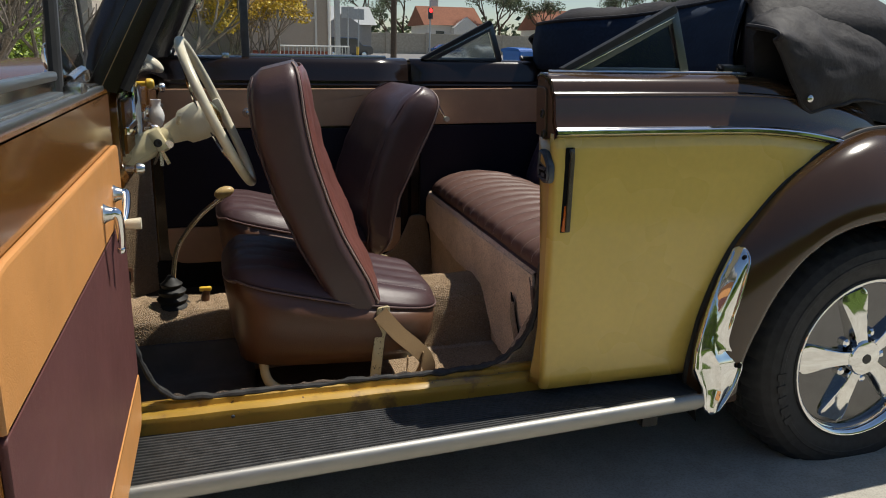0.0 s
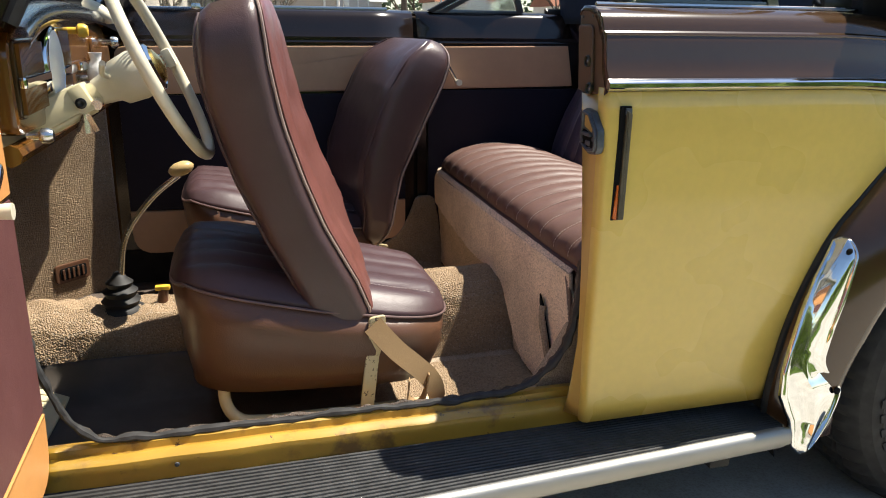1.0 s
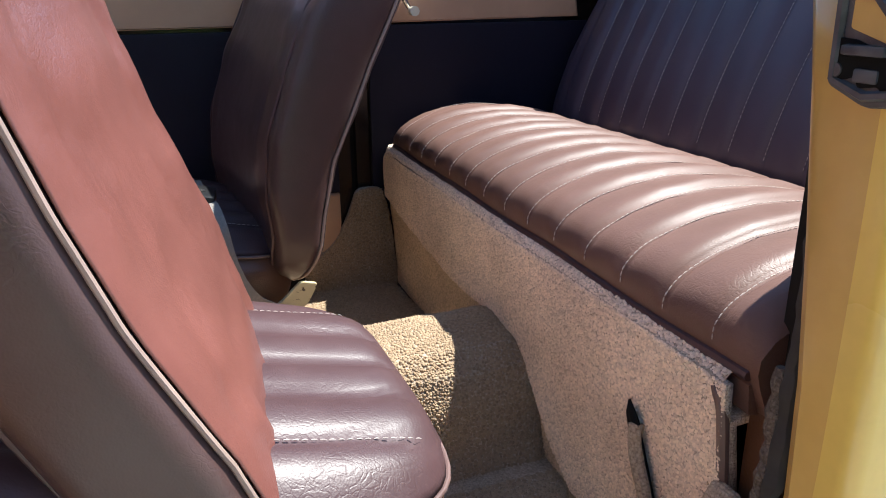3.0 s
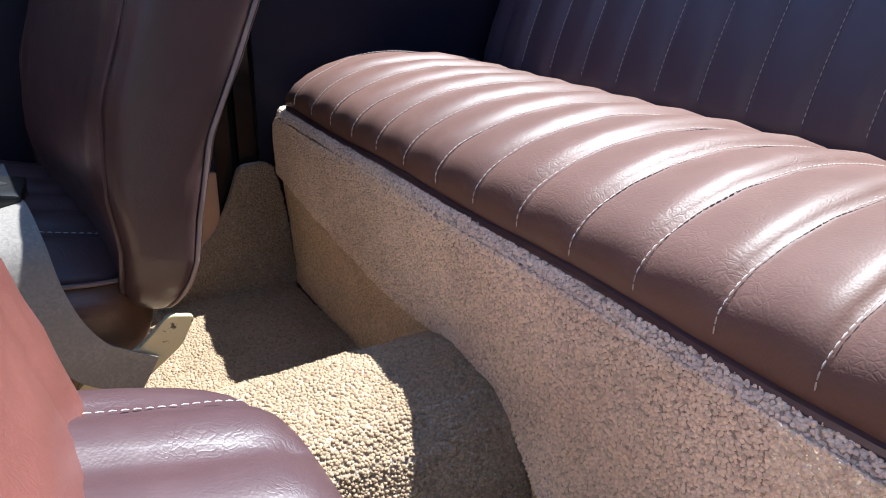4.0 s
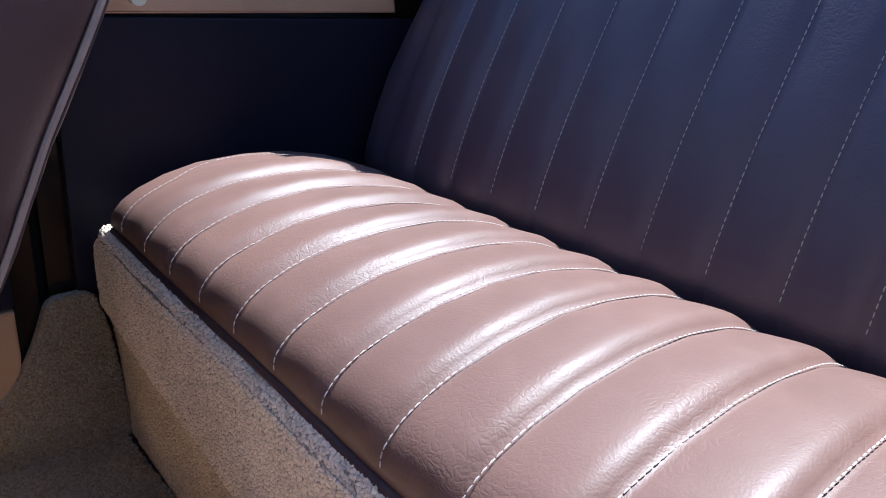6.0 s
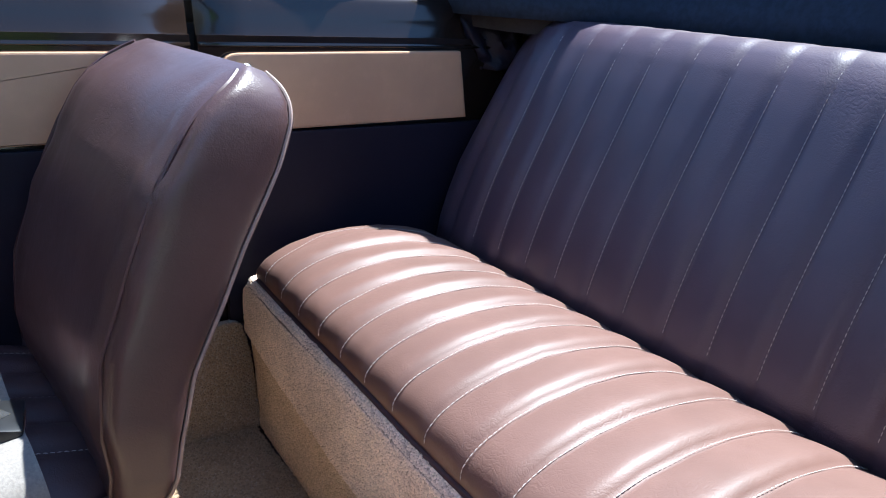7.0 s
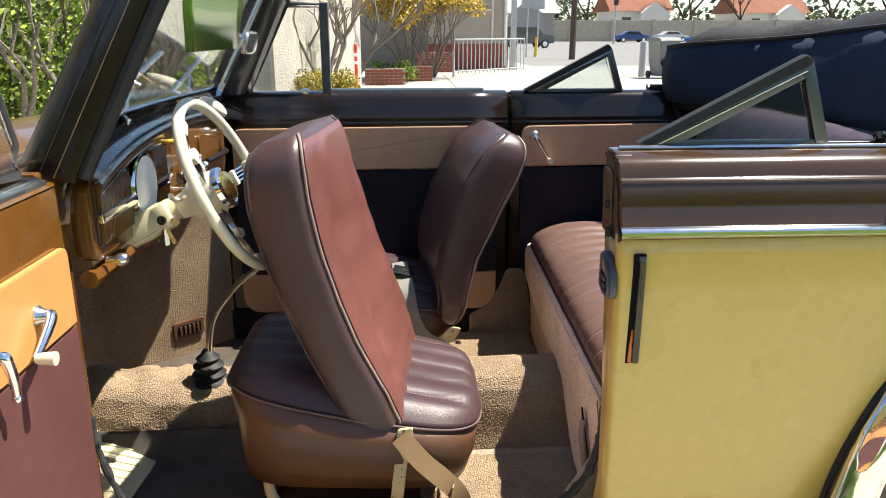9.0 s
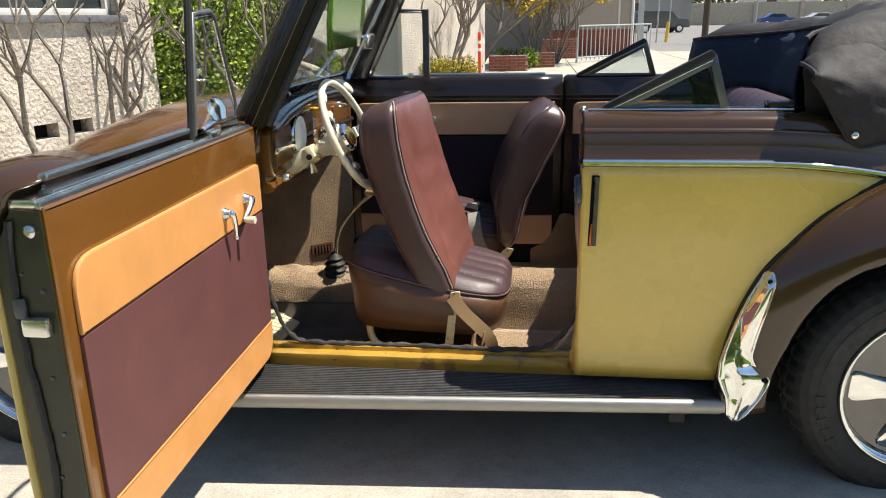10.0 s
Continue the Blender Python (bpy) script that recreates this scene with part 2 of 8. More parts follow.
M = {
    "yellow": paint("cream_yellow_enamel", (0.715, 0.51, 0.12), 0.26, 0.5, 0.05),
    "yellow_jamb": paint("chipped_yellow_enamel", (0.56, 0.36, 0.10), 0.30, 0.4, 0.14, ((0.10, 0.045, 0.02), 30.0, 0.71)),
    "sill": paint("stained_yellow_enamel", (0.46, 0.27, 0.035), 0.34, 0.35, 0.45, ((0.07, 0.035, 0.018), 42.0, 0.645), ((0.15, 0.075, 0.026), 8.0, 0.54)),
    "worn_cream": paint("chipped_cream_enamel", (0.60, 0.50, 0.28), 0.35, 0.3, 0.3, ((0.06, 0.04, 0.025), 70.0, 0.60)),
    "brown": paint("chocolate_enamel", (0.056, 0.029, 0.0135), 0.14, 0.38, 0.12),
    "pillar_brown": paint("flat_brown_enamel", (0.105, 0.062, 0.034), 0.42, 0.12, 0.12),
    "caramel": paint("caramel_enamel", (0.165, 0.066, 0.011), 0.2, 0.7, 0.18),
    "capping": paint("dark_brown_gloss_enamel", (0.017, 0.0105, 0.0078), 0.16, 0.15, 0.3),
    "dark_pad": paint("black_enamel", (0.018, 0.017, 0.019), 0.22, 0.6, 0.3),
    "striker": plain("blue_grey_steel", (0.065, 0.075, 0.088), 0.4, 0.6, 0.45, 60.0),
    "arm_metal": plain("worn_olive_metal", (0.085, 0.068, 0.040), 0.38, 0.5, 0.35, 45.0),
    "amber": plain("amber_lens_plastic", (0.62, 0.13, 0.02), 0.25, 0.5, 0.15, 60.0),
    "olive": plain("door_edge_paint", (0.026, 0.026, 0.011), 0.35, 0.5, 0.35, 25.0),
    "chrome": metal("chrome", (0.88, 0.88, 0.87), 0.05),
    "barrel": metal("blackened_chrome", (0.16, 0.16, 0.165), 0.12),
    "dull_chrome": metal("dull_chrome", (0.72, 0.71, 0.68), 0.22),
    "alu": metal("brushed_aluminium", (0.39, 0.38, 0.355), 0.5, (0.4, 6, 6)),
    "rubber": plain("black_rubber", (0.026, 0.025, 0.024), 0.6, 0.35, 0.35, 60.0),
    "mat": plain("ribbed_rubber", (0.055, 0.055, 0.055), 0.62, 0.35, 0.35, 45.0),
    "tyre": plain("tyre_rubber", (0.042, 0.041, 0.041), 0.66, 0.3, 0.4, 50.0),
    "maroon_seat": vinyl("pleated_seat_leatherette", (0.064, 0.034, 0.036), 0.42, 0.3, 520.0, 0.42),
    "maroon": vinyl("maroon_leatherette", (0.072, 0.040, 0.038), 0.34, 0.4, 520.0, 0.5),
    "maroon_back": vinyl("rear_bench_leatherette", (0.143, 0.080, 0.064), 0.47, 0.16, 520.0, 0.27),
    # shaded copy of the bench leatherette, darker and bluer
    "plum": vinyl("shaded_backrest_leatherette", (0.070, 0.047, 0.066), 0.42, 0.10, 520.0, 0.62),
    # brighter red than maroon: sun on the driver's backrest, painted in
    "maroon_lit": vinyl("sunlit_red_leatherette", (0.168, 0.060, 0.048), 0.34, 0.7, 520.0, 0.75),
    "maroon_panel": vinyl("door_panel_leatherette", (0.122, 0.046, 0.044), 0.52, 0.2, 520.0, 0.45),
    # near-black base: the shade on the side trim is put into the colour
    "maroon_dark": vinyl("shaded_side_leatherette", (0.011, 0.009, 0.018), 0.5, 0.2, 520.0, 0.22),
    "brown_vinyl": vinyl("brown_leatherette", (0.112, 0.052, 0.029), 0.36, 0.45, 520.0, 0.5),
    "tan": vinyl("tan_leatherette", (0.62, 0.28, 0.085), 0.45, 0.16),
    "tan_r": vinyl("pale_tan_leatherette", (0.50, 0.285, 0.16), 0.45, 0.16),
    # light base paints in the highlight along the backrest's rear piping
    "piping": plain("highlight_piping_vinyl", (0.36, 0.26, 0.22), 0.45, 0.5, 0.2),
    "piping_mid": plain("worn_piping_vinyl", (0.16, 0.10, 0.09), 0.4, 0.5, 0.25),
    "piping_dark": plain("dark_piping_vinyl", (0.07, 0.035, 0.035), 0.4, 0.5, 0.2),
    "thread": plain("sewing_thread", (0.54, 0.47, 0.43), 0.8, 0.2, 0.2, 200.0),
    "carpet": carpet("beige_loop_carpet", (0.50, 0.40, 0.30), 300.0, 0.22),
    "carpet_box": carpet("brown_loop_carpet", (0.62, 0.50, 0.40), 360.0, 0.10),
    "floor_mat": carpet("dark_floor_carpet", (0.15, 0.12, 0.10), 340.0, 0.35),
    "pile_box": pile_mat("brown_wool_loops", (0.88, 0.71, 0.56)),
    "pile": pile_mat("beige_wool_loops", (0.37, 0.27, 0.175)),
    "canvas": plain("black_canvas", (0.021, 0.017, 0.018), 0.72, 0.45, 0.45, 60.0, 0.6, 0.003),
    "canvas_in": plain("dark_lining", (0.021, 0.033, 0.058), 0.8, 0.2, 0.3, 90.0, 0.3, 0.002),
    "cream": plain("cream_plastic", (0.72, 0.66, 0.50), 0.3, 0.5, 0.12, 25.0, 0.05),
    "cream_paint": paint("cream_enamel", (0.66, 0.58, 0.36), 0.35, 0.3, 0.2, ((0.12, 0.07, 0.03), 60.0, 0.72)),
    "ivory": plain("yellowed_ivory", (0.62, 0.44, 0.20), 0.28, 0.5, 0.15, 25.0, 0.05),
    "pile_low": pile_mat("tan_wool_loops", (0.70, 0.53, 0.36)),
    "rubber_mat": plain("dark_rubber_floor_mat", (0.085, 0.072, 0.062), 0.55, 0.4, 0.3, 14.0, 0.2, 0.002),
    # pale tone stands for sky reflected in the dial glass
    "dial_face": plain("glare_pale_dial", (0.80, 0.82, 0.80), 0.5, 0.5, 0.06, 20.0, 0.02),
    "white": plain("white_china", (0.80, 0.78, 0.74), 0.2, 0.5, 0.06, 10.0, 0.02),
    "webbing": plain("tan_webbing", (0.34, 0.22, 0.11), 0.75, 0.25, 0.12, 500.0, 0.3, 0.0006),
    "webbing_grey": plain("grey_webbing", (0.25, 0.225, 0.20), 0.8, 0.2, 0.2, 300.0, 0.5, 0.001),
    "black": plain("black_plastic", (0.015, 0.015, 0.016), 0.35, 0.5, 0.3, 40.0, 0.05),
    "gold": metal("gilt", (0.75, 0.52, 0.16), 0.25),
    "yellow_knob": plain("yellow_plastic", (0.75, 0.48, 0.05), 0.35, 0.5, 0.15),
    "glass": glass("clear_glass"),
    "window_grey": metal("tarnished_grey_metal", (0.15, 0.165, 0.17), 0.34),
    "frame_grey": metal("weathered_grey_metal", (0.46, 0.48, 0.49), 0.3),
    "glass_dusty": glass("dusty_glass", (0.66, 0.74, 0.76), 0.05),
    "green_visor": plain("green_acrylic", (0.14, 0.30, 0.03), 0.15, 0.5, 0.08, 6.0, 0.02),
    "grass": plain("short_grass", (0.10, 0.155, 0.03), 0.9, 0.1, 0.45, 120.0, 0.9, 0.02),
    "stucco": gritty("pale_stucco", (0.62, 0.55, 0.475), 0.016, 30.0),
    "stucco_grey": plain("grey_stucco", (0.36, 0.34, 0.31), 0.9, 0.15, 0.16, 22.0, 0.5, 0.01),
    "stucco_tan": plain("tan_stucco", (0.40, 0.34, 0.28), 0.9, 0.15, 0.12, 22.0, 0.5, 0.01),
    "concrete": gritty("pale_concrete", (0.47, 0.445, 0.385), 0.004, 0.0),
    "asphalt": plain("sunlit_asphalt", (0.24, 0.23, 0.22), 0.9, 0.2, 0.25, 6.0, 0.5, 0.005),
    "brick": plain("red_brick", (0.30, 0.10, 0.065), 0.9, 0.15, 0.3, 18.0, 0.5, 0.004),
    "mortar": plain("mortar", (0.42, 0.38, 0.34), 0.95, 0.1, 0.2, 30.0, 0.5, 0.003),
    # dark grey holds the shade on the window sill
    "sill_grey": plain("shaded_grey_sill", (0.15, 0.15, 0.16), 0.8, 0.2, 0.3, 20.0, 0.3),
    "bark": plain("grey_bark", (0.24, 0.205, 0.17), 0.9, 0.15, 0.5, 60.0, 0.9, 0.006),
    "bark_dark": plain("brown_bark", (0.10, 0.075, 0.055), 0.9, 0.15, 0.35, 18.0, 0.7, 0.006),
    "leaf": leafy("hedge_leaves", (0.16, 0.24, 0.025), (0.38, 0.46, 0.05)),
    "leaf_yellow": leafy("yellow_leaves", (0.44, 0.30, 0.02), (0.68, 0.47, 0.03)),
    "leaf_mixed": leafy("shrub_leaves", (0.26, 0.23, 0.016), (0.60, 0.40, 0.016)),
    "leaf_dark": leafy("street_tree_leaves", (0.05, 0.075, 0.03), (0.11, 0.14, 0.05)),
    "post_grey": plain("dark_grey_metal_paint", (0.085, 0.085, 0.088), 0.35, 0.5, 0.25, 40.0),
    "galv": plain("galvanised_steel", (0.42, 0.43, 0.42), 0.45, 0.5, 0.15, 20.0),
    "orange": plain("orange_plastic", (0.72, 0.06, 0.02), 0.5, 0.4, 0.15),
    "blue_bin": plain("blue_plastic", (0.02, 0.12, 0.42), 0.5, 0.4, 0.15),
    "grey_bin": plain("grey_plastic", (0.20, 0.21, 0.21), 0.55, 0.4, 0.15),
    "green_bin": plain("dark_green_plastic", (0.04, 0.075, 0.06), 0.5, 0.4, 0.2),
    "roof_tile": plain("terracotta", (0.27, 0.115, 0.07), 0.85, 0.2, 0.3, 5.0, 0.5, 0.03),
    "white_wall": plain("white_render", (0.66, 0.63, 0.58), 0.9, 0.15, 0.12, 6.0),
    "block_wall": plain("beige_block", (0.46, 0.40, 0.31), 0.9, 0.15, 0.18, 3.0, 0.4, 0.01),
    "dark_window": plain("dark_window_glass", (0.03, 0.035, 0.04), 0.08, 0.6, 0.2),
    "car_dark": paint("dark_grey_car_paint", (0.035, 0.038, 0.045), 0.2, 0.8, 0.1),
    "car_silver": paint("silver_car_paint", (0.50, 0.50, 0.49), 0.25, 0.8, 0.08),
    "car_blue": paint("blue_car_paint", (0.02, 0.06, 0.20), 0.2, 0.8, 0.1),
    "wood_pole": plain("weathered_wood", (0.11, 0.085, 0.065), 0.9, 0.15, 0.3, 14.0),
    "dark": plain("dark_cavity", (0.01, 0.01, 0.01), 0.9, 0.1, 0.2),
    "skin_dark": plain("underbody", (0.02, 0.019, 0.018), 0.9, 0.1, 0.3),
}
rl, rn, rk, rb_ = mat_nodes("red_lamp")
rb_.inputs["Base Color"].default_value = (0.8, 0.02, 0.02, 1)
rb_.inputs["Emission Color"].default_value = (1.0, 0.03, 0.03, 1)
rb_.inputs["Emission Strength"].default_value = 3.0
M["red_lamp"] = rl
M["green_visor"].node_tree.nodes["Principled BSDF"].inputs["Transmission Weight"].default_value = 0.5


# ---- mesh helpers ----
def part(name, bm, mat, parent=None, label="", flat=False, angle=38):
    bmesh.ops.recalc_face_normals(bm, faces=bm.faces[:])
    me = bpy.data.meshes.new(name)
    bm.edges.index_update()
    crisp = []
    if not flat and len(bm.faces) < 4000:
        area = {f: f.calc_area() for f in bm.faces}
        for e in bm.edges:
            if len(e.link_faces) == 2:
                a, b = sorted(area[f] for f in e.link_faces)
                if b > 25 * a and b > 4e-4:
                    crisp.append(e.index)
    bm.to_mesh(me)
    bm.free()
    me.materials.append(M[mat])
    if not flat:
        me.polygons.foreach_set("use_smooth", [True] * len(me.polygons))
        me.set_sharp_from_angle(angle=radians(angle))
        for k in crisp:
            me.edges[k].use_edge_sharp = True
    ob = new(name, me)
    if parent is not None:
        ob.parent = parent
    if label:
        tagged(ob, label)
    return ob


def thing(name, label, category, at=(0, 0, 0), group="", kind=""):
    e = new(name)
    e.empty_display_size = 0.05
    e.location = at
    return tagged(e, label, category, group, kind)


def spline(pts, n):
    """A smooth line through the points."""
    P = [Vector(p) for p in pts]
    out = []
    for i in range(len(P) - 1):
        a, b, c, d = P[max(i - 1, 0)], P[i], P[i + 1], P[min(i + 2, len(P) - 1)]
        for k in range(n):
            t = k / n
            out.append(0.5 * ((2 * b) + (c - a) * t + (2 * a - 5 * b + 4 * c - d) * t * t + (3 * b - a - 3 * c + d) * t ** 3))
    out.append(P[-1])
    return out


def interp(x, xs, ys):
    return float(np.interp(x, xs, ys))


def loft(rows, bm=None, close_u=False, close_v=False, caps=False):
    """Skin over rows of points; close_u joins the ends of each row, close_v the last row to the first."""
    bm = bm or bmesh.new()
    R = [[bm.verts.new(p) for p in r] for r in rows]
    nv, nu = len(R), len(R[0])
    for i in range(nv if close_v else nv - 1):
        for j in range(nu if close_u else nu - 1):
            q = [R[i][j], R[i][(j + 1) % nu], R[(i + 1) % nv][(j + 1) % nu], R[(i + 1) % nv][j]]
            try:
                bm.faces.new(q)
            except ValueError:
                pass
    if caps:
        for r in (R[0], R[-1]):
            try:
                bm.faces.new(r)
            except ValueError:
                pass
    return bm


def tube(pts, r, n=10, bm=None, closed=False, flat=1.0):
    """A round bar along the points; r is one radius or one for each point."""
    P = [Vector(p) for p in pts]
    m = len(P)
    rows = []
    up = None
    for i, p in enumerate(P):
        if closed:
            t = (P[(i + 1) % m] - P[i - 1]).normalized()
        else:
            t = (P[min(i + 1, m - 1)] - P[max(i - 1, 0)]).normalized()
        if up is None:
            up = Vector((0, 0, 1)) if abs(t.z) < 0.9 else Vector((1, 0, 0))
        s = t.cross(up).normalized()
        up = s.cross(t).normalized()
        rr = r[i] if isinstance(r, (list, tuple)) else r
        rows.append([p + (s * math.cos(2 * math.pi * k / n) + up * flat * math.sin(2 * math.pi * k / n)) * rr for k in range(n)])
    return loft(rows, bm, close_u=True, close_v=closed, caps=not closed)


def box(lo, hi, bev=0.0, bm=None, m=None, seg=2):
    own = bmesh.new()
    bmesh.ops.create_cube(own, size=1)
    for v in own.verts:
        v.co = Vector([(lo[k] + hi[k]) / 2 + v.co[k] * (hi[k] - lo[k]) for k in range(3)])
    if bev:
        bmesh.ops.bevel(own, geom=own.edges[:], offset=bev, segments=seg, affect="EDGES", profile=0.6)
    if m is not None:
        own.transform(m)
    if bm is None:
        return own
    return merge(bm, own)


def merge(bm, own):
    me = bpy.data.meshes.new("tmp")
    own.to_mesh(me)
    own.free()
    bm.from_mesh(me)
    bpy.data.meshes.remove(me)
    return bm


def lathe(profile, n=32, m=None, bm=None, closed=False):
    """Turns (radius, height) round the z axis, then places it by m."""
    m = m or Matrix.Identity(4)
    rows = [[m @ Vector((r * math.cos(2 * math.pi * k / n), r * math.sin(2 * math.pi * k / n), h)) for k in range(n)] for r, h in profile]
    return loft(rows, bm, close_u=True, close_v=closed, caps=not closed)


def ball(c, r, n=12, bm=None, scale=(1, 1, 1), m=None):
    own = bmesh.new()
    bmesh.ops.create_uvsphere(own, u_segments=n, v_segments=max(6, n // 2), radius=r)
    for v in own.verts:
        v.co = Vector([v.co[k] * scale[k] for k in range(3)])
    if m is not None:
        own.transform(m)
    own.transform(Matrix.Translation(c))
    return own if bm is None else merge(bm, own)


def prism(outline, axis, a, b, bev=0.0, bm=None, seg=2):
    """A plate: a 2D outline in the two other axes, from a to b along the axis."""
    own = bmesh.new()
    ax = "xyz".index(axis)

    def at(p, h):
        q = list(p)
        q.insert(ax, h)
        return q
    lo = [own.verts.new(at(p, a)) for p in outline]
    f = own.faces.new(lo)
    ret = bmesh.ops.extrude_face_region(own, geom=[f])
    off = [0, 0, 0]
    off[ax] = b - a
    bmesh.ops.translate(own, vec=off, verts=[g for g in ret["geom"] if isinstance(g, bmesh.types.BMVert)])
    if bev:
        bmesh.ops.recalc_face_normals(own, faces=own.faces[:])
        es = [e for e in own.edges if len(e.link_faces) == 2 and e.calc_face_angle(0) > 0.6]
        bmesh.ops.bevel(own, geom=es, offset=bev, segments=seg, affect="EDGES", profile=0.6)
    return own if bm is None else merge(bm, own)


def round_poly(pts, r, n=5):
    """A 2D outline with rounded corners; r is one radius or one for each corner."""
    out = []
    m = len(pts)
    for i, p in enumerate(pts):
        p = Vector(p)
        a, c = Vector(pts[i - 1]), Vector(pts[(i + 1) % m])
        rr = r[i] if isinstance(r, (list, tuple)) else r
        d1, d2 = (a - p), (c - p)
        k = min(rr, d1.length * 0.49, d2.length * 0.49)
        if k < 1e-5:
            out.append(tuple(p))
            continue
        s, e = p + d1.normalized() * k, p + d2.normalized() * k
        for j in range(n + 1):
            t = j / n
            out.append(tuple((1 - t) ** 2 * s + 2 * t * (1 - t) * p + t * t * e))
    return out


def ribbon(pts, w, th, wide, bm=None):
    """A strap along the points; wide: the direction of its width at each point, or one for all."""
    rows = []
    P = [Vector(p) for p in pts]
    for i, p in enumerate(P):
        t = (P[min(i + 1, len(P) - 1)] - P[max(i - 1, 0)]).normalized()
        wd = Vector(wide[i] if isinstance(wide, list) else wide).normalized()
        nn = t.cross(wd).normalized()
        wd = nn.cross(t).normalized()
        rows.append([p + wd * w / 2 + nn * th / 2, p - wd * w / 2 + nn * th / 2, p - wd * w / 2 - nn * th / 2, p + wd * w / 2 - nn * th / 2])
    return loft(rows, bm, close_u=True, caps=True)


def dashes(line, bm, length=0.0055, gap=0.0035, r=0.0009, lift=0.0):
    """Stitches along a line."""
    acc = 0.0
    on, start = True, Vector(line[0])
    for a, b in zip(line, line[1:]):
        a, b = Vector(a), Vector(b)
        seg = (b - a).length
        d = 0.0
        while seg - d > 1e-9:
            need = (length if on else gap) - acc
            if seg - d < need:
                acc += seg - d
                d = seg
            else:
                d += need
                acc = 0.0
                p = a + (b - a) * (d / seg)
                if on:
                    u = Vector((0, 0, lift))
                    tube([start + u, (start + p) / 2 + u + Vector((0, 0, 0.0004)), p + u], [r * 0.6, r, r * 0.6], 5, bm)
                else:
                    start = p
                on = not on
    return bm


def pile(ob, spacing, mat, toward, lift, seed, keep=None):
    """Wool loops standing on a carpet: small domed tufts, one part."""
    me = ob.data
    me.calc_loop_triangles()
    co = np.array([v.co[:] for v in me.vertices])
    tri = np.array([t.vertices[:] for t in me.loop_triangles])
    a, b, c = co[tri[:, 0]], co[tri[:, 1]], co[tri[:, 2]]
    nr = np.cross(b - a, c - a)
    area = np.linalg.norm(nr, axis=1) / 2
    nr = nr / (2 * area[:, None] + 1e-12)
    nr[(nr @ np.array(toward)) < 0] *= -1
    rng = np.random.default_rng(seed)
    n = int(area.sum() / spacing ** 2 * 3.2)
    pick = rng.choice(len(tri), n, p=area / area.sum())
    u, v = rng.random(n), rng.random(n)
    flip = u + v > 1
    u[flip], v[flip] = 1 - u[flip], 1 - v[flip]
    p = a[pick] + (b - a)[pick] * u[:, None] + (c - a)[pick] * v[:, None]
    nn = nr[pick]
    if keep is not None:
        ok = keep(p)
        p, nn = p[ok], nn[ok]
    _, first = np.unique(np.floor(p / (spacing * 0.9)).astype(int), axis=0, return_index=True)
    p, nn = p[first], nn[first]
    k = len(p)
    p = p + nn * lift
    side = np.cross(nn, np.array((0.31, 0.87, 0.38)))
    side /= np.linalg.norm(side, axis=1)[:, None]
    up = np.cross(nn, side)
    turn = rng.random(k) * 6.28
    size = spacing * (0.56 + 0.24 * rng.random(k))
    lean = (rng.random((k, 3)) - 0.5) * spacing * 0.5
    verts = np.zeros((k, 9, 3))
    for j in range(4):
        ang = turn + j * math.pi / 2
        d = side * np.cos(ang)[:, None] + up * np.sin(ang)[:, None]
        verts[:, j] = p + d * size[:, None]
        verts[:, 4 + j] = p + d * size[:, None] * 0.8 + nn * size[:, None] * 0.55 + lean * 0.5
    verts[:, 8] = p + nn * size[:, None] * 0.85 + lean
    base = np.arange(k)[:, None, None] * 9
    quad = np.array([[j, (j + 1) % 4, 4 + (j + 1) % 4, 4 + j] for j in range(4)])[None] + base
    cap = np.array([[4 + j, 4 + (j + 1) % 4, 8] for j in range(4)])[None] + base
    mesh = bpy.data.meshes.new("wool_nap")
    mesh.from_pydata(verts.reshape(-1, 3).tolist(), [], quad.reshape(-1, 4).tolist() + cap.reshape(-1, 3).tolist())
    mesh.polygons.foreach_set("use_smooth", [True] * len(mesh.polygons))
    mesh.materials.append(M[mat])
    o = new("wool_nap", mesh)
    o.parent = ob
    return tagged(o, "looped wool pile", kind="stuff")


# ---- ground and street ----
gb = bmesh.new()
loft([[(x, y, 0.055 if abs(x) < 2.5 and -2.7 < y < 1.5 else 0) for x in (-400, -60, -12, -4, -3.2, -2.4, 0, 2.4, 3.2, 4, 12, 30, 60, 400)] for y in (-400, -60, -12, -3.6, -2.6, -1.5, 0, 1.4, 2.4, 4, 10, 24, 60, 600)], gb)
tagged(part("ground", gb, "concrete", flat=True), "sunlit pale concrete driveway with fine stains", "ground", kind="structure")
rbm = loft([[(x, y, 0.004) for x in (4.5, 12, 30, 80, 300)] for y in (27, 40, 70, 112)])
tagged(part("road", rbm, "asphalt", flat=True), "wide street of sun-bleached grey asphalt", "road", kind="structure")
for gx, gy0, gy1 in ((-3.4, -12, 9), (0.9, 3, 24), (4.4, -12, 26)):
    jb = box((gx - 0.008, gy0, 0.0005), (gx + 0.008, gy1, 0.0035))
    tagged(part("expansion_joint", jb, "dark"), "dark joint line between concrete slabs", "joint", kind="structure")

lb_ = loft([[(x, y, 0.012) for x in (-14, -6, 0, 6, 16)] for y in (-12.9, -8, -5, -3.7)])
tagged(part("lawn", lb_, "grass", flat=True), "short green lawn beside the drive", "lawn", kind="structure")

# ---- the car: body ----
car = thing("convertible_car", "vintage brown and cream-yellow convertible car with folded top, door open", "car")
WC = (0.862, 0.325)          # rear wheel centre, x and z
Z_SIDE = [0.32, 0.40, 0.55, 0.70, 0.83, 0.893]
Y_SIDE = [0.688, 0.694, 0.698, 0.697, 0.695, 0.688]


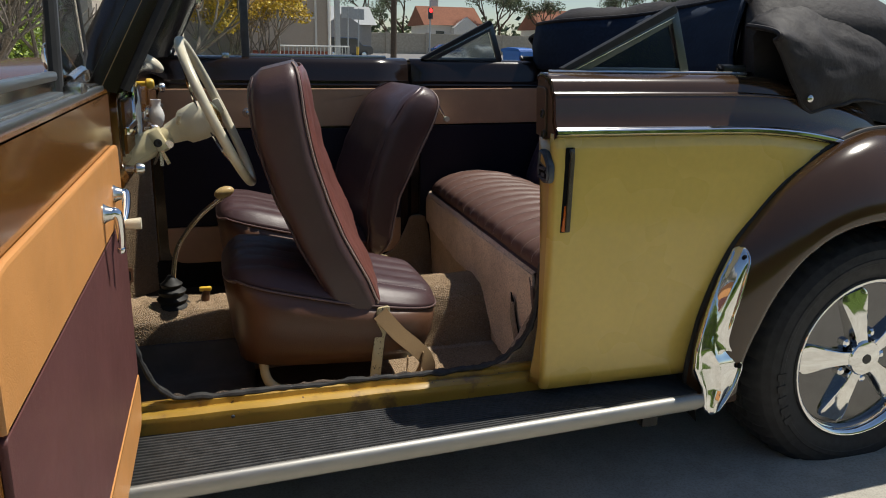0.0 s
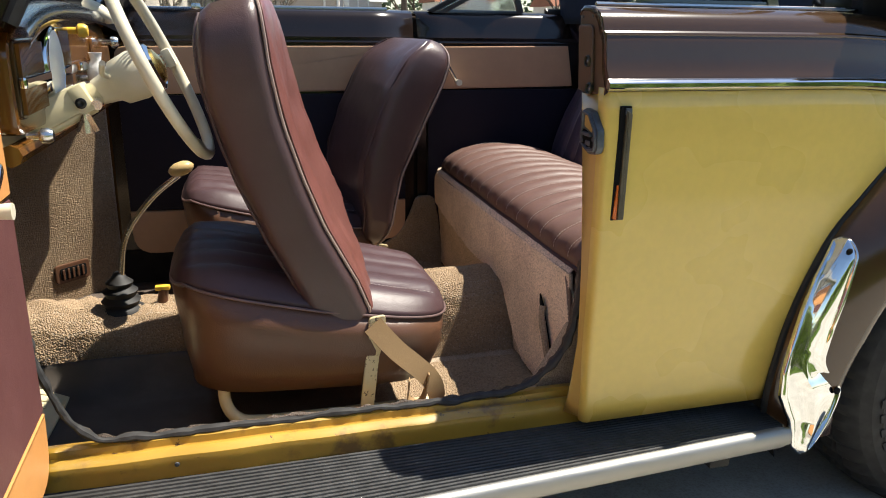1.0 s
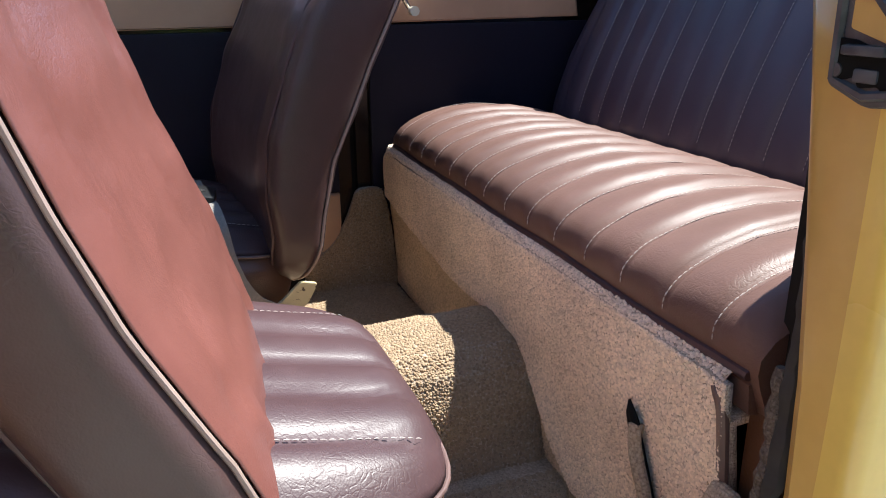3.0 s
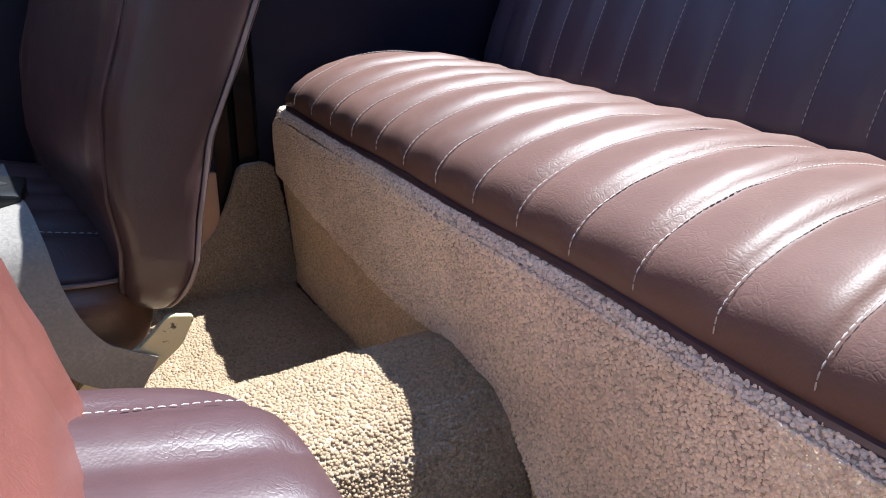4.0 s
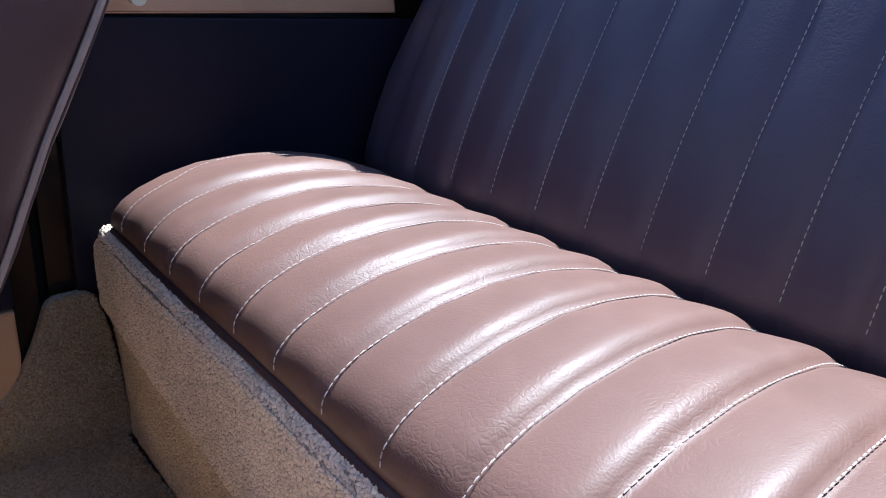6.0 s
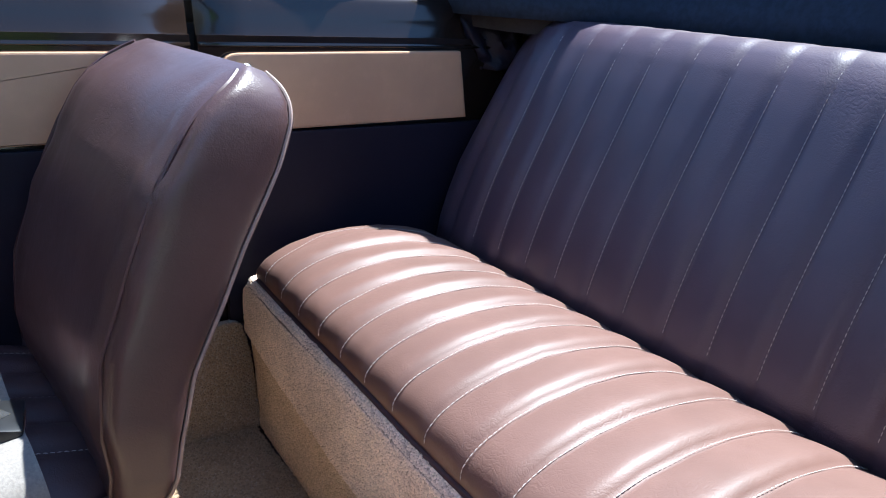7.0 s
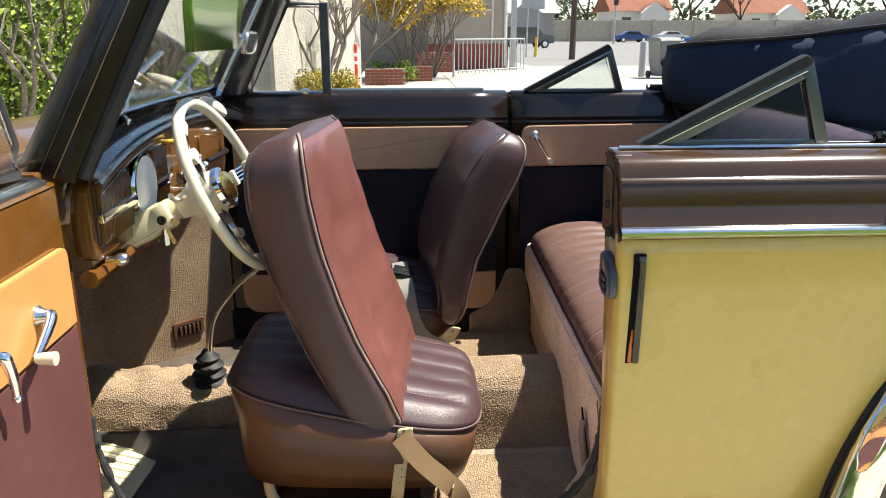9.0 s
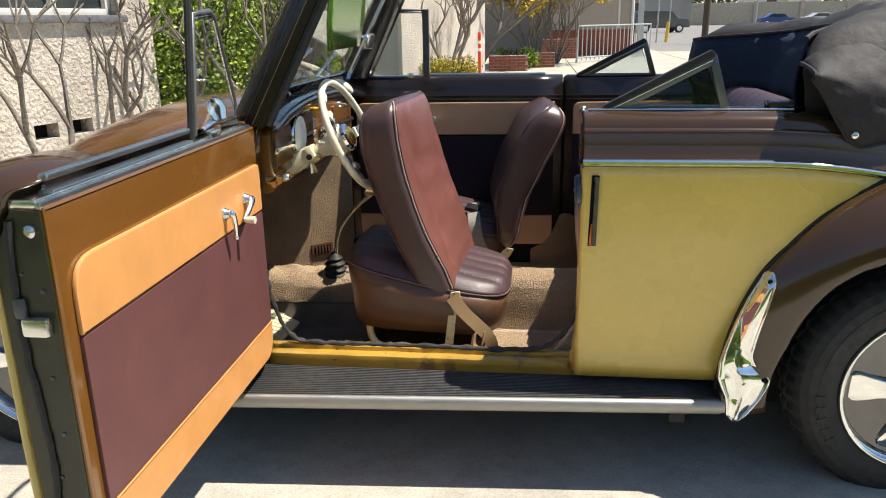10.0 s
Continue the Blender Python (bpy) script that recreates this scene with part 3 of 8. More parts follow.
def side_y(z):
    return interp(z, Z_SIDE, Y_SIDE)


def taper(x):
    """How far the body has drawn in behind the doors."""
    return 0.32 * max(0.0, x - 0.50) ** 2


def belt_drop(x):
    return 0.33 * max(0.0, x - 0.42) ** 2


def joint_x(z):
    return interp(z, [0.32, 0.41, 0.52, 0.63, 0.69, 0.76, 0.81, 0.845, 0.868, 0.89], [0.366, 0.378, 0.408, 0.453, 0.508, 0.568, 0.638, 0.708, 0.778, 0.90])


def quarter_panel(s):
    rows = []
    for i in range(19):
        z = 0.325 + (0.889 - 0.325) * i / 18
        xe = joint_x(z)
        y = side_y(z)
        row = [(0.03, s * (y - 0.06), z), (0.006, s * (y - 0.05), z), (0.0, s * (y - 0.012), z), (0.003, s * (y - 0.003), z)]
        for k in range(14):
            x = 0.009 + (xe - 0.009) * k / 13
            row.append((x, s * (y - taper(x)), z - belt_drop(x) * (i / 18) ** 2))
        row.append((xe + 0.003, s * (y - 0.03 - taper(xe)), z - belt_drop(xe) * (i / 18) ** 2))
        rows.append(row)
    ob = part("quarter_panel", loft(rows), "yellow", car, "cream-yellow painted rear quarter panel", angle=50)
    solid(ob, 0.003)
    return ob


def solid(ob, th):
    md = ob.modifiers.new("thickness", "SOLIDIFY")
    md.thickness, md.offset = th, 0
    return ob


def upper_profile():
    pts = [(0.690, 0.884), (0.690, 0.897), (0.685, 0.907), (0.679, 0.916), (0.676, 0.935), (0.673, 0.955), (0.671, 0.963), (0.666, 0.969), (0.662, 0.972),
           (0.659, 0.979), (0.654, 0.989), (0.644, 0.9985), (0.624, 1.006), (0.604, 1.008), (0.583, 1.008), (0.566, 1.005), (0.556, 0.995), (0.553, 0.975)]
    return pts


def upper_quarter(s):
    rows = []
    for x in [0.0, 0.004, 0.06, 0.14, 0.22, 0.3, 0.38, 0.46, 0.54, 0.62, 0.72, 0.84, 0.98, 1.14]:
        edge = 0.006 if x == 0 else 0.0
        lip = x < 0.07
        rows.append([(x, s * (max(y, 0.590 if lip else 0.0) - edge - taper(x) * (1.0 + (z - 0.88) * 2)), (max(z, 1.002) if lip and y < 0.6 else z) - edge - belt_drop(x)) for y, z in upper_profile()])
    ob = part("upper_quarter_panel", loft(rows), "brown", car, "chocolate-brown painted upper quarter panel with a pressed ridge", angle=28)
    solid(ob, 0.003)
    # bright trim strips
    line = [(x, s * (0.6925 - taper(x)), 0.8935 - belt_drop(x)) for x in np.linspace(0.0, 0.82, 30)]
    rows = []
    for i, (x, y, z) in enumerate(line):
        w = 0.0095 * min(1.0, (len(line) - 1 - i) / 3 + 0.25)
        rows.append([(x, y - s * 0.004, z + w), (x, y + s * 0.003, z + w * 0.8), (x, y + s * 0.007, z + w * 0.3), (x, y + s * 0.007, z - w * 0.3), (x, y + s * 0.003, z - w * 0.8), (x, y - s * 0.004, z - w)])
    part("waist_moulding", loft(rows, caps=True), "chrome", car, "bright chrome waist moulding")
    part("belt_trim", tube([(x, s * (0.590 if s > 0 else 0.612), 1.0115) for x in np.linspace(0.012, 0.50, 12)], 0.0034, 8), "dull_chrome", car, "thin bright belt trim")
    part("ridge_highlight_strip", tube([(x, s * (0.6695 - taper(x)), 0.9675 - belt_drop(x)) for x in np.linspace(0.004, 0.60, 16)], 0.0028, 6), "brown", car)


# rear wing: rings round the wheel
PH = [-14, 2, 10, 20, 30, 36, 46, 56, 65, 74, 85, 100, 120, 140, 160, 180, 195]
R_J = [0.50, 0.497, 0.494, 0.498, 0.505, 0.511, 0.514, 0.527, 0.537, 0.546, 0.556, 0.562, 0.56, 0.55, 0.53, 0.50, 0.48]
Y_J = [0.70, 0.70, 0.70, 0.70, 0.70, 0.698, 0.694, 0.690, 0.683, 0.672, 0.655, 0.62, 0.58, 0.55, 0.54, 0.54, 0.54]
R_A = [0.395, 0.388, 0.384, 0.380, 0.390, 0.395, 0.405, 0.405, 0.398, 0.388, 0.378, 0.37, 0.375, 0.39, 0.42, 0.44, 0.44]


def wing_ring(ph):
    rj, yj, ra = (interp(ph, PH, t) for t in (R_J, Y_J, R_A))
    ya = interp(ph, [-14, 5, 20, 35, 50, 75], [0.750, 0.752, 0.760, 0.774, 0.788, 0.802])
    d = ya - yj
    prof = [(rj, yj - 0.01), (rj + 0.003, yj + d * 0.10), (rj - 0.002, yj + d * 0.30), (rj - (rj - ra) * 0.14, yj + d * 0.52), (rj - (rj - ra) * 0.36, yj + d * 0.76),
            (rj - (rj - ra) * 0.62, yj + d * 0.93), (rj - (rj - ra) * 0.84, ya), (ra + 0.005, ya), (ra, ya - 0.004), (ra, ya - 0.016), (ra + 0.006, ya - 0.03)]
    return prof


def wing_y(x, z):
    dx, dz = WC[0] - x, z - WC[1]
    ph, r = math.degrees(math.atan2(dz, dx)), math.hypot(dx, dz)
    prof = wing_ring(ph)[:9]
    rs, ys = [p[0] for p in prof][::-1], [p[1] for p in prof][::-1]
    rs = [rs[0]] + [max(rs[i], rs[i - 1] + 1e-5) for i in range(1, len(rs))]
    return interp(r, rs, ys)


def rear_wing(s):
    rows = []
    for ph in np.linspace(-8, 195, 60):
        c, sn = -math.cos(radians(ph)), math.sin(radians(ph))
        rows.append([(WC[0] + r * c, s * y, WC[1] + r * sn) for r, y in wing_ring(ph)])
    ob = part("rear_wing", loft(rows), "brown", car, "rounded glossy brown rear wing", angle=60)
    solid(ob, 0.003)
    bead = []
    for ph in np.linspace(-6, 100, 40):
        rj, yj = interp(ph, PH, R_J), interp(ph, PH, Y_J)
        bead.append((WC[0] - (rj + 0.004) * math.cos(radians(ph)), s * (yj + 0.002), WC[1] + (rj + 0.004) * math.sin(radians(ph))))
    part("wing_beading", tube(bead, 0.0065, 8), "rubber", car, "black rubber beading")
    well = loft([[(WC[0] - r * math.cos(radians(a)), s * y, WC[1] + r * math.sin(radians(a))) for r, y in ((0.45, 0.66), (0.43, 0.5), (0.05, 0.48))] for a in np.linspace(-20, 200, 24)])
    part("wheel_well", well, "skin_dark", car, "dark wheel well")


def guard_y(z):
    return interp(z, [0.24, 0.25, 0.30, 0.36, 0.42, 0.5, 0.64], [0.766, 0.764, 0.757, 0.746, 0.736, 0.723, 0.704])


def stone_guard(s):
    zl = [0.249, 0.269, 0.315, 0.335, 0.360, 0.403, 0.442, 0.505, 0.566, 0.612, 0.628, 0.636]
    xl = [0.393, 0.373, 0.368, 0.358, 0.348, 0.352, 0.364, 0.387, 0.411, 0.436, 0.445, 0.455]
    right = spline([(0.397, 0, 0.249), (0.421, 0, 0.270), (0.449, 0, 0.306), (0.469, 0, 0.340), (0.4755, 0, 0.358), (0.468, 0, 0.376), (0.443, 0, 0.394), (0.428, 0, 0.420), (0.429, 0, 0.450), (0.440, 0, 0.510), (0.455, 0, 0.575), (0.462, 0, 0.606), (0.463, 0, 0.626), (0.460, 0, 0.637)], 8)
    zr, xr = [p[2] for p in right], [p[0] for p in right]
    rows = []
    for z in np.linspace(0.249, 0.636, 100):
        a, b = interp(z, zl, xl), interp(z, zr, xr)
        row = []
        low = max(0.0, min(1.0, (0.44 - z) / 0.06)) * max(0.0, min(1.0, (z - 0.25) / 0.04))
        for u in (0, 0.012, 0.03, 0.06, 0.085, 0.11, 0.15, 0.22, 0.30, 0.36, 0.40, 0.43, 0.47, 0.52, 0.60, 0.70, 0.80, 0.87, 0.90, 0.925, 0.95, 0.975, 0.99, 1):
            lift = interp(u, [0, 0.012, 0.03, 0.06, 0.085, 0.11, 0.22, 0.36, 0.5, 0.66, 0.80, 0.90, 0.925, 0.95, 0.975, 0.99, 1], [0, 0.005, 0.008, 0.009, 0.008, 0.0062, 0.0085, 0.0115, 0.0130, 0.0118, 0.0082, 0.0055, 0.0072, 0.0088, 0.0085, 0.005, 0])
            lift += 0.010 * low * max(0.0, 1 - abs(u - 0.43) / (0.12 if u < 0.43 else 0.40)) ** 1.6
            x = a + (b - a) * u
            k = min(1.0, (b - a) / 0.03)
            y = max(guard_y(z), wing_y(x, z) + 0.003 if z > 0.40 else 0.0)
            row.append((x, s * (y + lift * k), z))
        rows.append(row)
    g = part("stone_guard", loft(rows), "chrome", car, "polished chrome stone guard", angle=60)
    solid(g, 0.002)
    for x, z in ((0.452, 0.616), (0.463, 0.361)):
        y = max(guard_y(z), wing_y(x, z) + 0.003 if z > 0.40 else 0.0) + 0.009
        part("screw", lathe([(0.0065, 0), (0.0065, 0.002), (0.004, 0.004), (0.001, 0.0042)], 12, Matrix.Translation((x, s * (y + 0.001), z)) @ Matrix.Rotation(radians(90 * -s), 4, "X")), "dark", g)


def rear_tail():
    rows = []
    for x, hw, zt, zb in ((0.70, 0.63, 0.90, 0.35), (0.80, 0.63, 0.925, 0.35), (1.0, 0.57, 0.90, 0.33), (1.25, 0.49, 0.82, 0.33), (1.5, 0.38, 0.70, 0.33), (1.68, 0.26, 0.56, 0.34), (1.76, 0.16, 0.46, 0.36)):
        rows.append([(x, hw * math.cos(a), zb + (zt - zb) * max(0, math.sin(a)) ** 0.6) for a in np.linspace(0, math.pi, 22)])
    part("engine_lid", loft(rows, caps=True), "brown", car, "brown painted rear bodywork and engine lid", angle=60)


def running_board(s):
    xs = [-1.04, -0.65, -0.4, -0.2, 0.0, 0.2, 0.362]
    wide = lambda x: 0.754 + (0.37 - x) * 0.060
    rows = []
    nr = 17
    for x in xs:
        y0, y1 = 0.642, wide(x) - 0.002
        row = [(x, s * y0, 0.280), (x, s * y0, 0.3005)]
        for k in range(nr):
            for f, h in ((0.12, 0.3005), (0.25, 0.3045), (0.62, 0.3045), (0.75, 0.3005)):
                row.append((x, s * (y0 + (y1 - y0) * (k + f) / nr), h))
        row += [(x, s * y1, 0.3005), (x, s * y1, 0.265)]
        rows.append(row)
    b = part("running_board", loft(rows), "mat", car, "running board with a ribbed black rubber mat", angle=20)
    solid(b, 0.002)
    rows = []
    for x in [-1.04, -0.6, -0.3, 0.0, 0.2, 0.354, 0.365, 0.370]:
        yo, q = wide(x), (1.0 if x < 0.36 else 0.86)
        prof = [(-0.004, 0.302), (0.004, 0.306), (0.012, 0.303), (0.0165, 0.296), (0.0175, 0.286), (0.0165, 0.275), (0.011, 0.269), (0.002, 0.267), (-0.002, 0.271)]
        rows.append([(x, s * (yo + dy * q), 0.28 + (z - 0.28) * q) for dy, z in prof])
    part("edge_moulding", loft(rows, caps=True), "alu", b, "dull aluminium edge moulding", angle=50)
    br = bmesh.new()
    box((0.245, s * 0.71 - 0.012, 0.215), (0.285, s * 0.71 + 0.012, 0.262), 0.003, br)
    part("bracket", br, "rubber", b)


def sill(s):
    prof = [(0.572, 0.25), (0.586, 0.335), (0.598, 0.353), (0.613, 0.356), (0.619, 0.353), (0.621, 0.343), (0.624, 0.340), (0.627, 0.343), (0.632, 0.344), (0.640, 0.341), (0.6455, 0.337), (0.6475, 0.329), (0.6478, 0.315), (0.648, 0.303), (0.648, 0.28)]
    rows = [[(x, s * (y + (0.004 * math.sin(x * 40) if 2 < i < 13 else 0) * 0.3), z) for i, (y, z) in enumerate(prof)] for x in np.linspace(-0.85, 0.03, 40)]
    ob = part("door_sill", loft(rows), "sill", car, "chipped yellow painted door sill with rust spots", angle=30)
    solid(ob, 0.003)
    for x, y, z in ((-0.66, 0.6505, 0.326),):
        part("plug", lathe([(0.004, 0), (0.0035, 0.002), (0.001, 0.003)], 10, Matrix.Translation((x, s * y, z)) @ Matrix.Rotation(radians(-90 * s), 4, "X")), "striker", ob)
    path = spline([(0.016, s * 0.626, 0.80), (0.014, s * 0.628, 0.62), (0.002, s * 0.634, 0.50), (-0.028, s * 0.632, 0.425), (-0.085, s * 0.624, 0.378), (-0.16, s * 0.618, 0.366), (-0.30, s * 0.615, 0.365),
                   (-0.5, s * 0.612, 0.365), (-0.70, s * 0.612, 0.365), (-0.775, s * 0.618, 0.376), (-0.812, s * 0.622, 0.42), (-0.838, s * 0.622, 0.50), (-0.850, s * 0.615, 0.58)], 5)
    fine = []
    for a, b in zip(path, path[1:]):
        fine += [a + (b - a) * k / 4 for k in range(4)]
    path = [p + Vector((0.002 * noise.noise(p * 45), s * 0.003 * noise.noise(p * 70), 0.004 * noise.noise(p * 30) - 0.006)) for p in fine]
    fray = [p + Vector((0, -s * 0.010, -0.009 + 0.004 * noise.noise(p * 60))) for p in fine[22:-50]]
    part("carpet_edge", tube(fray, [0.0055 + 0.004 * noise.noise(p * 80) for p in fray], 8), "floor_mat", car, "frayed carpet edge along the sill")
    part("door_seal", tube(path, [0.0066 + 0.004 * noise.noise(p * 50) for p in path], 8, flat=0.8), "tyre", car, "perished black rubber door seal")


def pillar_b(s):
    rows = []
    for z in [0.33, 0.36, 0.40, 0.46, 0.52, 0.6, 0.7, 0.8, 0.876]:
        yo = side_y(z) - 0.008
        fl = max(0.0, 0.44 - z) * 0.16
        yq = interp(z, [0.33, 0.50, 0.63, 0.81, 0.877], [0.645, 0.645, 0.638, 0.612, 0.600])
        rows.append([(0.03, s * yo, z), (0.006, s * (yo - 0.001), z), (0.004 - fl * 0.3, s * (yo - 0.008), z), (0.001 - fl, s * (yo - 0.03), z), (0.000 - fl, s * (yq + 0.010), z), (0.005 - fl, s * (yq + 0.002), z), (0.022, s * yq, z), (0.06, s * (yq - 0.004), z)])
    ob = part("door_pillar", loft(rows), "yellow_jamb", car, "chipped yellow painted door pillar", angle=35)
    solid(ob, 0.003)
    plate = [(0.600, 0.8765), (0.592, 0.92), (0.582, 0.985), (0.584, 1.000), (0.600, 1.006), (0.634, 1.004), (0.654, 0.990), (0.664, 0.970), (0.674, 0.93), (0.684, 0.90), (0.685, 0.8765)]
    up_p = part("upper_door_pillar", prism([(s * y, z) for y, z in plate], "x", 0.03, 0.001, 0.004), "pillar_brown", car, "brown painted top of the door pillar", angle=30)
    panel = round_poly([(s * 0.601, 0.880), (s * 0.588, 0.981), (s * 0.637, 0.981), (s * 0.646, 0.880)], [0.002, 0.010, 0.014, 0.002], 7)
    part("raised_panel", prism(panel, "x", 0.001, -0.0045, 0.003), "pillar_brown", up_p)
    for y, z in ((0.594, 0.9925), (0.628, 0.9935)):
        part("rivet", lathe([(0.003, 0), (0.0026, 0.0015), (0.0005, 0.002)], 10, Matrix.Translation((0.001, s * y, z)) @ Matrix.Rotation(radians(-90), 4, "Y")), "striker", up_p)
    for z, y in ((0.926, 0.631), (0.885, 0.642)):
        m = Matrix.Translation((-0.0045, s * y, z)) @ Matrix.Rotation(radians(-90), 4, "Y")
        so_ = part("dowel_socket", lathe([(0.0095, 0.0), (0.0095, 0.002), (0.008, 0.0035), (0.0065, 0.002), (0.006, -0.005), (0.001, -0.006)], 16, m), "olive", ob, "worn dark steel socket")
        part("pin", lathe([(0.0042, -0.006), (0.0042, 0.001), (0.003, 0.002), (0.0005, 0.0022)], 12, m), "striker", so_)
    lock = part("striker_plate", prism(round_poly([(s * 0.640, 0.797), (s * 0.668, 0.786), (s * 0.691, 0.789), (s * 0.697, 0.800), (s * 0.695, 0.826), (s * 0.668, 0.853), (s * 0.645, 0.856), (s * 0.639, 0.848)], 0.005), "x", 0.000, -0.013, 0.004), "striker", ob, "worn blue-grey steel lock striker")
    part("rim", tube([(-0.0135, s * y, z) for y, z in ((0.646, 0.801), (0.668, 0.793), (0.688, 0.796), (0.691, 0.803), (0.689, 0.824), (0.666, 0.847), (0.648, 0.850), (0.645, 0.845))], 0.0032, 6, closed=True), "striker", lock)
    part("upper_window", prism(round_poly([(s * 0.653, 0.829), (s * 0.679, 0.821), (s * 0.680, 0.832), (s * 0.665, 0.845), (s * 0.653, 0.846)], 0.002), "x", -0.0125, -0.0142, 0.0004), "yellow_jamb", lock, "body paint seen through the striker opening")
    part("recess", prism(round_poly([(s * 0.643, 0.824), (s * 0.650, 0.800), (s * 0.660, 0.803), (s * 0.664, 0.797), (s * 0.676, 0.799), (s * 0.681, 0.794), (s * 0.686, 0.800), (s * 0.682, 0.815), (s * 0.658, 0.823)], 0.002), "x", -0.0125, -0.0145, 0.0004), "dark", lock, "flat black plate in the outline of the recess")
    part("wedge", box((-0.019, min(s * 0.652, s * 0.680), 0.8145), (-0.012, max(s * 0.652, s * 0.680), 0.8205), 0.002), "striker", lock, "worn steel wedge")
    part("shelf", box((-0.016, min(s * 0.660, s * 0.676), 0.800), (-0.012, max(s * 0.660, s * 0.676), 0.808), 0.002), "striker", lock)
    for y, z in ((0.686, 0.812), (0.648, 0.806), (0.686, 0.824)):
        part("screw", lathe([(0.0042, 0), (0.004, 0.002), (0.001, 0.0024)], 10, Matrix.Translation((-0.0135, s * y, z)) @ Matrix.Rotation(radians(-90), 4, "Y")), "striker", lock)


def indicator_slot(s):
    y = 0.697
    fr = prism(round_poly([(0.018, 0.685), (0.039, 0.685), (0.0405, 0.863), (0.0225, 0.863)], 0.002), "y", s * (y - 0.004), s * (y + 0.0022), 0.0008)
    ob = part("indicator_slot", fr, "dark", car, "black slot of the folding indicator arm")
    part("indicator_arm", prism(round_poly([(0.0275, 0.686), (0.0385, 0.686), (0.0398, 0.852), (0.0300, 0.857)], 0.003), "y", s * (y + 0.0015), s * (y + 0.0075), 0.002), "arm_metal", ob, "dull olive-brown metal arm cover")
    part("arm_hinge", box((0.0285, min(s * y, s * (y + 0.006)), 0.850), (0.0395, max(s * y, s * (y + 0.006)), 0.8605), 0.002), "striker", ob)
    part("amber_lens", prism([(0.0205, 0.688), (0.0275, 0.686), (0.0275, 0.742), (0.0245, 0.742)], "y", s * (y + 0.0012), s * (y + 0.0045), 0.001), "amber", ob, "orange lens showing beside the arm")


def belt_window(s):
    """Small triangular rear side window."""
    a, b, c = (0.050, 1.014), (0.301, 1.142), (0.345, 1.014)
    y = s * 0.579 - 0.019
    ob = part("quarter_window", prism([(0.078, 1.014), (0.294, 1.122), (0.330, 1.014)], "y", y - 0.002, y + 0.002), "glass_dusty", car, "small triangular rear side window with a dusty pane")
    ob.visible_shadow = False
    part("top_channel", prism([(a[0] - 0.006, a[1] + 0.004), (b[0] - 0.002, b[1] + 0.010), (b[0] + 0.008, b[1] + 0.002), (b[0] + 0.006, b[1] - 0.006), (a[0] + 0.010, a[1] - 0.002)], "y", y - 0.012, y + 0.010, 0.002), "rubber", ob, "black rubber channel")
    part("top_frame", prism([(a[0] + 0.008, a[1] - 0.003), (b[0] + 0.004, b[1] - 0.006), (b[0] + 0.001, b[1] - 0.026), (a[0] + 0.050, a[1] - 0.003)], "y", y - 0.008, y + 0.007, 0.001), "window_grey", ob, "dark grey metal frame")
    part("top_bead", prism([(a[0] + 0.022, a[1] + 0.0015), (b[0] + 0.002, b[1] - 0.0125), (b[0] + 0.0015, b[1] - 0.0155), (a[0] + 0.028, a[1] + 0.0015)], "y", y - 0.0105, y + 0.0095, 0.001), "dull_chrome", ob)
    part("rear_frame", prism([(b[0] - 0.006, b[1] - 0.010), (b[0] + 0.010, b[1] + 0.001), (c[0] + 0.008, c[1]), (c[0] - 0.014, c[1])], "y", y - 0.009, y + 0.008, 0.002), "window_grey", ob, "dark grey metal frame")
    part("lower_frame", prism([(a[0] + 0.03, a[1] - 0.003), (c[0], c[1] - 0.003), (c[0], c[1] + 0.007), (a[0] + 0.05, a[1] + 0.007)], "y", y - 0.007, y + 0.006, 0.001), "window_grey", ob, "dark grey metal frame")
    part("pane_seal", tube([(0.084, y, 1.016), (0.291, y, 1.119), (0.328, y, 1.016), (0.084, y, 1.016)], 0.0035, 6), "rubber", ob)


for s in (-1, 1):
    quarter_panel(s)
    upper_quarter(s)
    rear_wing(s)
    stone_guard(s)
    running_board(s)
    sill(s)
    pillar_b(s)
    indicator_slot(s)
    belt_window(s)
rear_tail()


